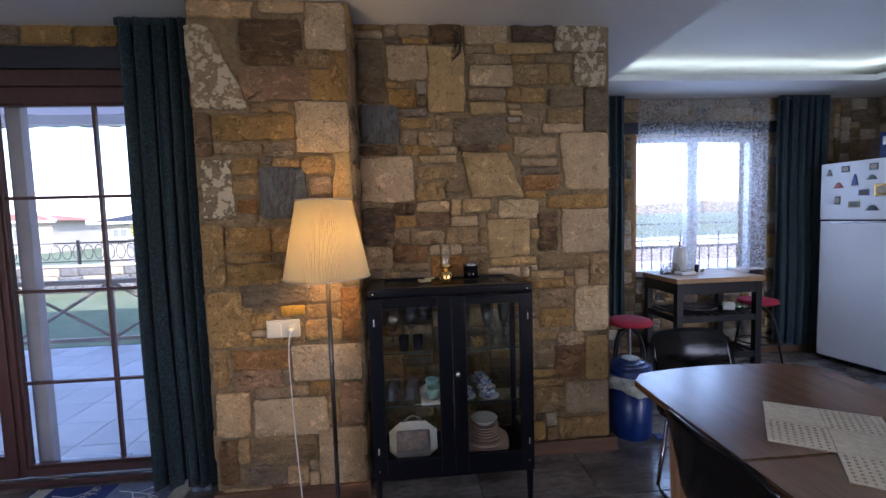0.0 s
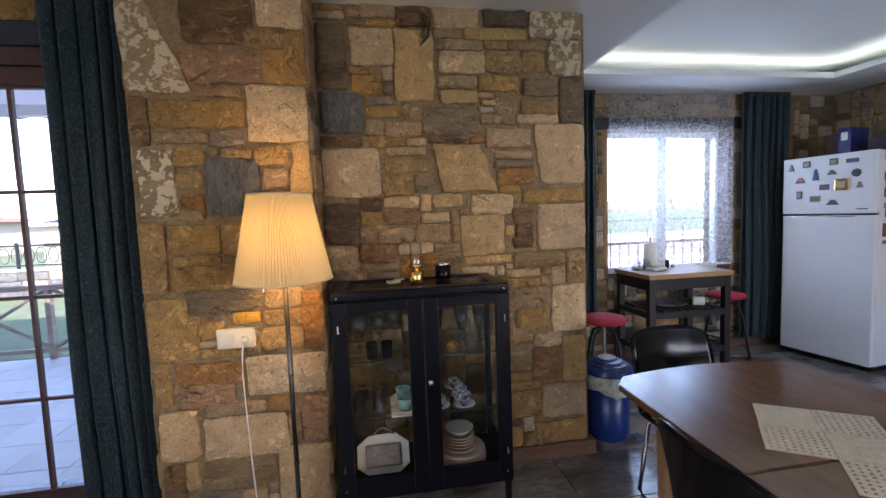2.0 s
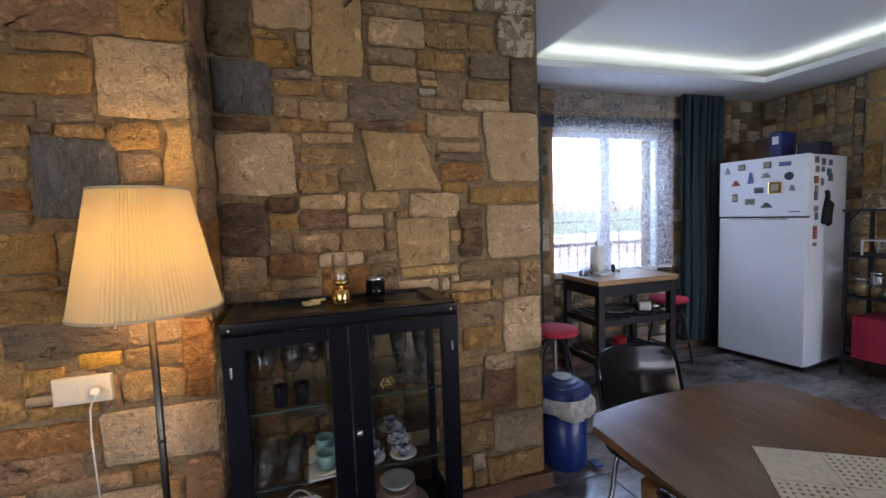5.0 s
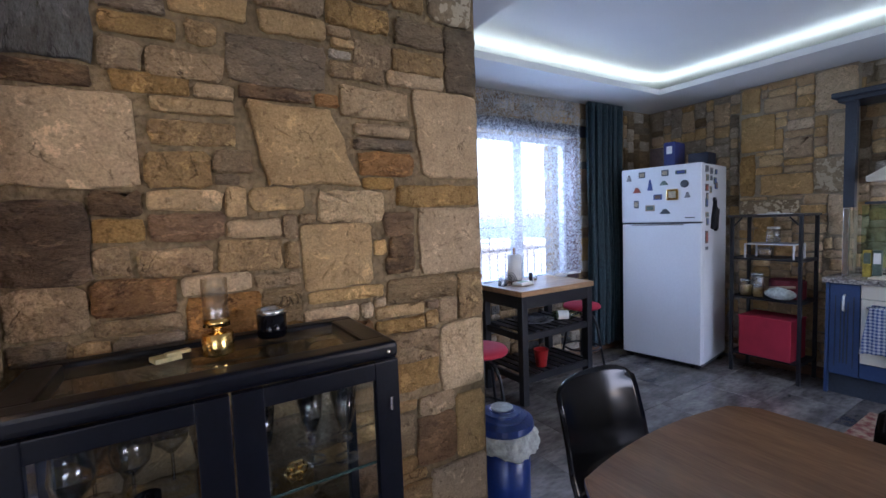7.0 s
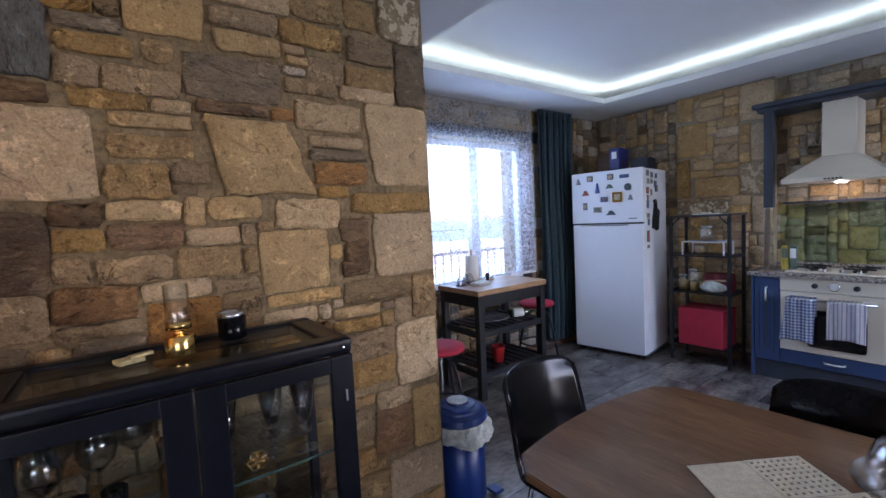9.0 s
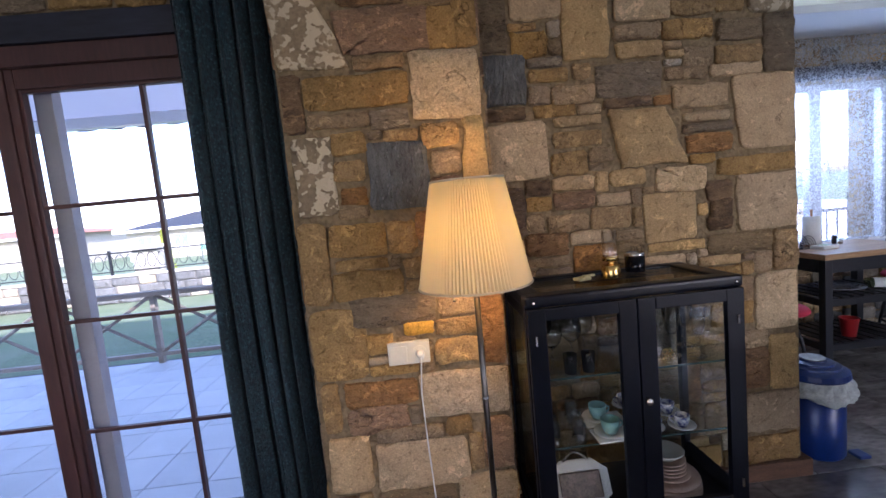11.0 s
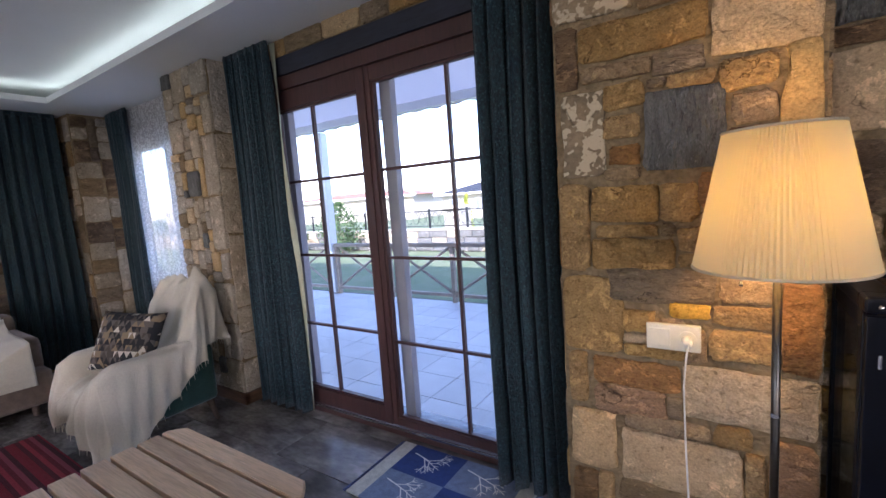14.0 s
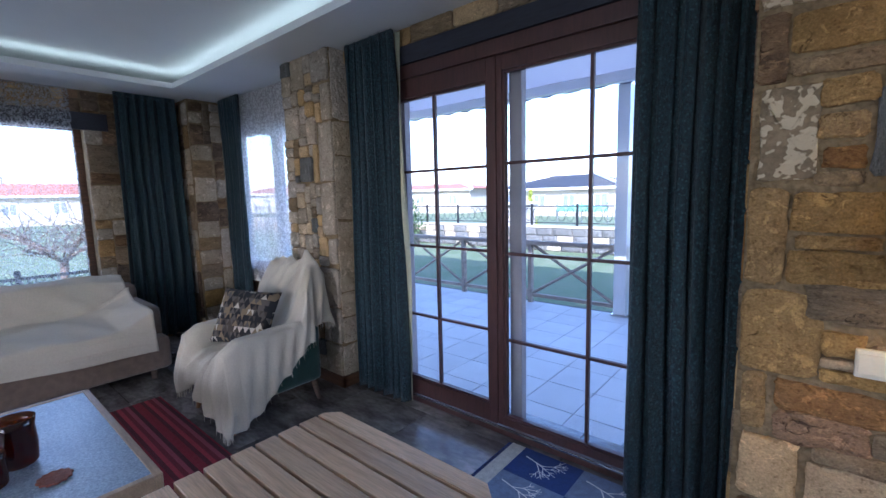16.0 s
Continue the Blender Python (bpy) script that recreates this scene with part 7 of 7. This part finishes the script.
part("frame", box(-0.05, -0.05, 0, 0.05, 0.05, 0.012, 0.004), BRASS, fm)
part("picture", box(-0.03, -0.03, 0.012, 0.03, 0.03, 0.0135), MC[3], fm)
rm = random.Random(11)
for z in (1.80, 1.72, 1.64, 1.56, 1.49, 1.41, 1.34):
    for x in (0.09, 0.19, 0.31):
        if z > 1.6 or x < 0.1:
            magnet(x + rm.uniform(-0.015, 0.015), z + rm.uniform(-0.02, 0.02), rm.uniform(0.045, 0.07), rm.uniform(0.045, 0.075), rm.randrange(7), True)
magnet(0.09, 1.20, 0.06, 0.11, 5, True)
magnet(0.09, 1.10, 0.06, 0.03, 4, True)
mitt = thing("oven_mitt", "black oven mitt hanging on the fridge flank", "oven mitt")
mitt.matrix_basis = pose(4.105, 2.985, 0, 0, 0, FA) @ pose(0.25, -0.002, 1.40, 90, 0, 0)
part("mitt", slab([(0.0, 0.13), (0.015, 0.13), (0.02, 0.07), (0.09, 0.04), (0.07, -0.05), (0.06, -0.14), (0.02, -0.155), (-0.005, -0.12), (-0.02, -0.14), (-0.07, -0.13), (-0.055, -0.04), (-0.03, 0.04)], 0, 0.03, 0.006), mat("mitt_cloth", (0.012, 0.012, 0.014), 0.9, 0, 0.2, 30, 0.3), mitt)
part("hook", rod((0.008, 0.13, 0), (0.008, 0.13, 0.02), 0.022, seg=14), BLACK, mitt)
T = pose(4.105, 2.985, FH, 0, 0, FA)
for nm, lab, cat, a, m in (("wooden_box", "brown picture board leaning behind the fridge top", "board", (0.34, 0.42, 0, 0.37, 0.60, 0.22), MC[5]), ("binder", "dark blue box file on the fridge", "box file", (0.18, 0.30, 0, 0.42, 0.40, 0.24), mat("binder_blue", (0.02, 0.03, 0.16), 0.4)), ("storage_box", "small black box on the fridge", "box", (0.22, 0.03, 0, 0.42, 0.20, 0.11), mat("box_black", (0.012, 0.014, 0.03), 0.5))):
    o = thing(nm, lab, cat)
    o.matrix_basis = T.copy()
    part("body", box(*a, 0.004), m, o)
    if nm == "binder":
        part("spine_label", box(0.178, 0.325, 0.13, 0.18, 0.375, 0.20), PAPER, o)

# open metal rack
rk = thing("shelf_rack", "black metal rack with four shelves beside the fridge", "rack", (4.345, 2.355, 0))
RW, RD, RH = 0.52, 0.34, 1.385
for x in (0, RD - 0.025):
    for y in (0, RW - 0.025):
        part("post", box(x, y, 0, x + 0.025, y + 0.025, RH - 0.02, 0.002), BLACK, rk)
SHELVES = (0.16, 0.66, 1.0)
part("top_shelf", box(-0.012, -0.012, RH - 0.02, RD + 0.012, RW + 0.012, RH, 0.004), mat("rack_top", (0.05, 0.04, 0.035), 0.5, 0, 0.3, 8, 0.1), rk)
for z in SHELVES:
    part("shelf", box(0.003, 0.026, z, RD - 0.003, RW - 0.026, z + 0.014), BLACK, rk)
    for y in (0.0, RW - 0.02):
        part("side_bar", box(0.026, y + 0.003, z - 0.006, RD - 0.026, y + 0.018, z + 0.02), BLACK, rk)
for y, s in ((0.03, 1), (RW - 0.03, -1)):
    part("gusset", rod((0.012, y, RH - 0.09), (0.012, y + 0.06 * s, RH - 0.022), 0.006, seg=6), BLACK, rk)
RX, RY = 4.345, 2.355
jw = thing("shelf_riser", "white metal shelf riser on the rack", "shelf riser", (RX + 0.03, RY + 0.06, SHELVES[2] + 0.0145))
part("riser", box(0, 0, 0.115, 0.22, 0.36, 0.125, 0.003), WHITE, jw)
for y in (0, 0.348):
    for x in (0, 0.208):
        part("leg", box(x, y, 0, x + 0.012, y + 0.012, 0.115), WHITE, jw)


def jar(at, h, r, content, lid, label):
    o = thing("jar", label, "jar", at, 0, "kitchen jars")
    part("glass", lathe([(0, 0), (r, 0), (r, h * 0.82), (r * 0.85, h * 0.9), (r * 0.85, h), (r * 0.8, h), (r * 0.8, h * 0.9), (r * 0.95, h * 0.8), (r * 0.95, 0.006), (0, 0.006)], 20), CRYSTAL, o, smooth=True)
    if content:
        part("contents", lathe([(0, 0.007), (r * 0.93, 0.007), (r * 0.93, h * content), (0, h * content)], 18), FOOD, o, smooth=True)
    if lid:
        part("lid", lathe([(0, h + 0.018), (r * 0.9, h + 0.018), (r * 0.9, h), (0, h)], 18), lid, o, smooth=True)


jar((RX + 0.12, RY + 0.24, SHELVES[2] + 0.141), 0.12, 0.05, 0, BAG, "empty clear glass jar on the white riser")
jar((RX + 0.12, RY + 0.30, SHELVES[2] + 0.0145), 0.10, 0.05, 0, None, "empty clear glass jar under the riser")
jar((RX + 0.09, RY + 0.43, SHELVES[1] + 0.0145), 0.13, 0.048, 0.72, STEEL, "glass jar of pasta with a steel lid")
jar((RX + 0.08, RY + 0.33, SHELVES[1] + 0.0145), 0.19, 0.042, 0.40, STEEL, "tall glass jar of dry food")
jar((RX + 0.20, RY + 0.40, SHELVES[1] + 0.0145), 0.17, 0.04, 0, STEEL, "clear glass jar with a steel lid")
bk = thing("basket", "dark red basket with a wooden handle", "basket", (RX + 0.19, RY + 0.16, SHELVES[1] + 0.0145))
part("body", slab([(0.10 * math.cos(k * math.pi / 8), 0.13 * math.sin(k * math.pi / 8)) for k in range(16)], 0.0, 0.16, 0.01), mat("basket_red", (0.20, 0.02, 0.03), 0.6, 0, 0.3, 30, 0.3), bk)
part("handle", tube([(-0.10, -0.09 + 0.18 * k / 10, 0.11 + 0.0 * math.sin(k * math.pi / 10) - 0.002 * k) for k in range(11)], 0.011), LIGHTW, bk)
pb = thing("plastic_bag", "clear crumpled plastic bag of groceries", "bag", (RX + 0.055, RY + 0.16, SHELVES[1] + 0.0145))
bm = bmesh.new()
bmesh.ops.create_icosphere(bm, subdivisions=3, radius=1, matrix=Matrix.Translation((0, 0, 0.05)) @ Matrix.Diagonal((0.05, 0.11, 0.052, 1)))
for v in bm.verts:
    v.co += Vector((0, 0, 0.05)).lerp(v.co, 1).normalized() * 0.012 * noise.noise(v.co * 40)
    v.co.z = max(0.0, v.co.z)
part("bag", bm, BAG, pb)
rb = thing("storage_box", "red fabric storage box on the rack's bottom shelf", "storage box", (RX - 0.01, RY + 0.06, SHELVES[0] + 0.0145))
part("box", box(0, 0, 0, 0.30, 0.38, 0.34, 0.010, 3), RED, rb)
part("rim", box(-0.003, -0.003, 0.325, 0.303, 0.383, 0.343, 0.004), RED, rb)
nt = thing("note_pad", "white papers and cards lying on the rack top", "papers", (RX + 0.10, RY + 0.22, RH + 0.0005))
part("sheet", box(-0.08, -0.10, 0, 0.06, 0.10, 0.006, 0.001), PAPER, nt)
part("card", box(-0.03, -0.02, 0.006, 0.03, 0.05, 0.02, 0.003), IVORY, nt)

# kitchen units
UX = 4.40
un = thing("base_unit", "blue panelled base unit with a porcelain handle", "kitchen unit", (UX, 2.02, 0))
part("body", box(0.02, 0, 0.15, 0.42, 0.18, 0.855), UNIT, un)
dr = part("door", box(0, 0.004, 0.16, 0.02, 0.176, 0.85, 0.003), UNIT, un)
for y in (0.07, 0.09, 0.11):
    part("groove", box(-0.003, y - 0.004, 0.25, 0.0, y + 0.004, 0.72, 0.001), UNITDARK, dr)
for a in ((0.035, 0.22, 0.04, 0.76), (0.14, 0.22, 0.145, 0.76)):
    part("moulding", box(-0.005, a[0], a[1], 0.0, a[2], a[3], 0.001), UNITDARK, dr)
part("handle", tube([(0, 0.09, 0.77), (-0.025, 0.09, 0.76), (-0.03, 0.09, 0.71), (-0.025, 0.09, 0.66), (0, 0.09, 0.65)], 0.008), PORCELAIN, dr, "white porcelain handle", True)
part("plinth", box(0.03, 0.0, 0, 0.42, 0.18, 0.149), UNITDARK, un)
part("end_panel", box(-0.005, 0.18, 0, 0.42, 0.20, 0.855), UNIT, un)
ov = thing("oven", "cream built-in oven with dark glass door", "oven", (UX, 1.40, 0))
part("control_panel", box(-0.004, 0.0, 0.755, 0.03, 0.62, 0.855, 0.004), CREAM, ov)
od = part("oven_door", box(-0.012, 0.004, 0.275, 0.03, 0.616, 0.75, 0.006), CREAM, ov)
part("oven_window", box(-0.014, 0.10, 0.33, -0.011, 0.44, 0.62, 0.02), OVENGLASS, od)
part("handle", rod((-0.05, 0.05, 0.70), (-0.05, 0.57, 0.70), 0.011), STEEL, od, smooth=True)
for y in (0.05, 0.57):
    part("bracket", rod((-0.05, y, 0.70), (-0.01, y, 0.70), 0.008), STEEL, od)
for y in (0.40, 0.16):
    part("knob", lathe([(0.02, 0), (0.018, 0.018), (0.006, 0.022), (0, 0.022)], 18), BLACK, ov, smooth=True).matrix_basis = pose(-0.004, y, 0.805, 90, 0, -90)
part("dial", lathe([(0.034, 0), (0.034, 0.006), (0.029, 0.009), (0, 0.008)], 24), STEEL, ov, smooth=True).matrix_basis = pose(-0.004, 0.285, 0.805, 90, 0, -90)
part("dial_face", rod((-0.0135, 0.285, 0.805), (-0.011, 0.285, 0.805), 0.027, seg=20), PAPER, ov)
part("carcass", box(0.03, 0.0, 0.16, 0.42, 0.62, 0.855), UNITDARK, ov)
dw = thing("drawer_unit", "blue drawer front with a porcelain handle under the oven", "drawer", (UX, 1.40, 0))
part("front", box(0, 0.004, 0.16, 0.022, 0.616, 0.268, 0.003), UNIT, dw)
part("handle", tube([(0, 0.34, 0.215), (-0.024, 0.33, 0.215), (-0.028, 0.28, 0.215), (-0.024, 0.23, 0.215), (0, 0.22, 0.215)], 0.008), PORCELAIN, dw, smooth=True)
part("plinth", box(0.03, 0.0, 0, 0.42, 0.62, 0.149), UNITDARK, dw)
un2 = thing("base_unit", "blue panelled base unit beyond the oven", "kitchen unit", (UX, 0.6, 0))
part("body", box(0.02, 0, 0, 0.42, 0.796, 0.855), UNIT, un2)
part("door", box(0, 0.004, 0.16, 0.02, 0.79, 0.85, 0.003), UNIT, un2)
wk = thing("worktop", "speckled pale granite worktop", "worktop")
part("slab", box(UX - 0.03, 0.6, 0.857, KX - 0.03, 2.24, 0.895, 0.006), GRANITE, wk)
part("upstand", box(KX - 0.055, 0.6, 0.896, KX - 0.032, 2.15, 0.945, 0.003), GRANITE, wk)
hob = thing("gas_hob", "steel gas hob with black pan supports", "hob", (UX + 0.04, 1.40, 0.896))
part("plate", box(0, 0.02, 0, 0.34, 0.60, 0.012, 0.004), CREAM, hob)
for x in (0.09, 0.25):
    for y in (0.17, 0.45):
        bu = part("burner", lathe([(0, 0.012), (0.04, 0.012), (0.042, 0.024), (0.03, 0.03), (0, 0.03)], 20, (x, y, 0)), BLACK, hob)
        for k in range(4):
            a = k * math.pi / 2
            part("pan_support", box(x + 0.05 * math.cos(a) - 0.035 * abs(math.cos(a)) - 0.005, y + 0.05 * math.sin(a) - 0.035 * abs(math.sin(a)) - 0.005, 0.03, x + 0.05 * math.cos(a) + 0.035 * abs(math.cos(a)) + 0.005, y + 0.05 * math.sin(a) + 0.035 * abs(math.sin(a)) + 0.005, 0.042), BLACK, bu)
for y in (0.10, 0.20, 0.30, 0.40):
    part("hob_knob", rod((0.02, y + 0.06, 0.012), (0.02, y + 0.06, 0.035), 0.014, seg=14), STEEL, hob)
for k, (lab, m, dy) in enumerate((("dark green tall oil tin on the worktop", MC[6], 0.0), ("yellow and green tall food carton on the worktop", mat("carton_yellow", (0.55, 0.42, 0.06), 0.5, 0, 0.4, 12, 0.05, 60), 0.055))):
    o = thing("food_carton", lab, "carton", (4.60, 1.985 + dy, 0.896), 8, "cartons")
    part("carton", box(-0.03, -0.025, 0, 0.03, 0.025, 0.20, 0.003), m, o)
    part("label", box(-0.0315, -0.02, 0.10, -0.030, 0.02, 0.18), MC[6] if k else PAPER, o)
# hood in its open frame
hd = thing("cooker_hood", "cream chimney cooker hood above the hob", "cooker hood", (4.84, 1.70, 0))
bm = bmesh.new()
v0 = [bm.verts.new(p) for p in ((-0.50, -0.30, 1.60), (-0.50, 0.30, 1.60), (-0.03, 0.30, 1.60), (-0.03, -0.30, 1.60))]
v1 = [bm.verts.new(p) for p in ((-0.50, -0.30, 1.635), (-0.50, 0.30, 1.635), (-0.03, 0.30, 1.635), (-0.03, -0.30, 1.635))]
v2 = [bm.verts.new(p) for p in ((-0.30, -0.10, 1.80), (-0.30, 0.10, 1.80), (-0.03, 0.10, 1.80), (-0.03, -0.10, 1.80))]
bm.faces.new(v0[::-1])
for a, b_ in ((v0, v1), (v1, v2)):
    for i in range(4):
        bm.faces.new((a[i], a[(i + 1) % 4], b_[(i + 1) % 4], b_[i]))
bm.faces.new(v2)
bmesh.ops.recalc_face_normals(bm, faces=bm.faces)
part("canopy", bm, CREAM, hd)
part("chimney", box(-0.30, -0.10, 1.80, -0.03, 0.10, 2.24, 0.004), CREAM, hd)
for k in range(5):
    part("button", box(-0.503, -0.06 + k * 0.022, 1.612, -0.499, -0.045 + k * 0.022, 1.622), BLACK, hd)
part("lamp_lens", rod((-0.22, 0, 1.599), (-0.22, 0, 1.590), 0.035, seg=20), glow("hood_lamp", (1.0, 0.80, 0.58), 4.0), hd)
hl = new("hood_light", bpy.data.lights.new("hood_light", "POINT"))
hl.data.energy, hl.data.color, hl.data.shadow_soft_size = 0.15, (1.0, 0.86, 0.68), 0.03
hl.matrix_world = pose(4.62, 1.70, 1.54)

hf = thing("hood_surround", "slate-blue open wooden frame round the cooker hood", "hood frame", (4.50, 1.20, 0))
part("upright", box(0, 0.90, 1.42, 0.06, 0.965, 2.23, 0.004), UNITDARK, hf)
part("upright", box(0, 0.0, 1.42, 0.06, 0.065, 2.23, 0.004), UNITDARK, hf)
part("cornice", box(-0.07, -0.06, 2.235, 0.30, 1.03, 2.275, 0.012, 3), UNITDARK, hf)
part("cornice", box(-0.04, -0.03, 2.205, 0.30, 1.00, 2.235, 0.006), UNITDARK, hf)
part("splash_rail", box(0.24, 0.065, 1.44, 0.30, 0.90, 1.46), UNITDARK, hf)
back = thing("glass_splashback", "green-tinted glass splashback over the stone behind the hob", "splashback", (4.795, 1.20, 0.947))
part("pane", box(0, 0, 0, 0.006, 0.93, 0.485, 0.002), clear("splash_glass", (0.80, 0.90, 0.82), 0.03, 0.07, 0.6), back).visible_shadow = False
sp = thing("splash_screen", "clear glass screen post beside the hob", "screen", (4.50, 2.125, 0.896))
part("post", box(0, 0, 0, 0.03, 0.035, 0.52, 0.003), STEEL, sp)
part("glass", box(0.032, 0.012, 0.0, 0.29, 0.018, 0.50), GLASS, sp).visible_shadow = False
# towels over the oven handle
GING = stripes("gingham", [(0.62, 0.64, 0.70), (0.05, 0.09, 0.28)], 1, 0.012, 0.95, 2)
PIN = stripes("pinstripe", [(0.66, 0.64, 0.68), (0.66, 0.64, 0.68), (0.34, 0.32, 0.42)], 1, 0.008, 0.95)


def hung(label, y0, y1, top, bottom, m, skew):
    o = thing("tea_towel", label, "tea towel", (UX - 0.062, 0, 0), 0, "tea towels")

    def fn(u, v):
        z = top + (bottom - top) * max(0, (v - 0.25) / 0.75) if v > 0.25 else top - 0.15 * (0.25 - v) / 0.25
        x = (-0.006 if v > 0.25 else 0.026) + (0.012 if abs(v - 0.25) < 0.02 else 0) + 0.007 * math.sin(u * 16 + 1.5 * v)
        k = max(0, v - 0.25)
        return Vector((x, y0 + (y1 - y0) * u + skew * k * (0.4 + u), z + 0.02 * math.sin(u * 3) * k))

    thicken(part("cloth", grid(fn, 24, 24), m, o, smooth=True), 0.003)


hung("blue and white gingham tea towel over the oven handle", 1.78, 1.955, 0.718, 0.36, GING, 0.05)
hung("pale striped tea towel over the oven handle", 1.50, 1.715, 0.715, 0.41, PIN, 0.0)
km = thing("kitchen_mat", "dark red patterned kitchen mat on the floor", "mat", (3.58, 0.7, 0.002))
part("mat", box(0, 0, 0, 0.60, 1.20, 0.008, 0.003), mat("kitchen_mat_red", (0.20, 0.03, 0.025), 0.95, 0, 0.5, 18, 0.3, 200, second=(0.42, 0.30, 0.20)), km)

# ---- floor and terrace tiles ----
TW, TH = 0.62, 0.41
tile_mesh = mesh_of("tile", box(-TW / 2 + 0.0025, -TH / 2 + 0.0025, -0.012, TW / 2 - 0.0025, TH / 2 - 0.0025, 0, 0.0015, 1), TILE)
row = 0
y = -1.9
while y < 3.95:
    x = -6.1 + (row % 2) * TW / 2
    while x < 4.9:
        inside = not (-1.0 < x - TW / 2 and x + TW / 2 < 1.27 and y - TH / 2 > 2.44) and y < (2.7 if x < 1.0 else 3.98)
        if inside:
            ob = new("tile", tile_mesh)
            ob.parent = floor
            ob.location = (x, y, 0)
        x += TW
    y += TH
    row += 1
DT = 0.40
deck_mesh = mesh_of("tile", box(-DT / 2 + 0.003, -DT / 2 + 0.003, 0, DT / 2 - 0.003, DT / 2 - 0.003, 0.012, 0.002, 1), DECK)
for i in range(24):
    for j in range(8):
        ob = new("tile", deck_mesh)
        ob.parent = deck
        ob.location = (-9.2 + DT * (i + 0.5), 2.80 + DT * (j + 0.5), -0.13)
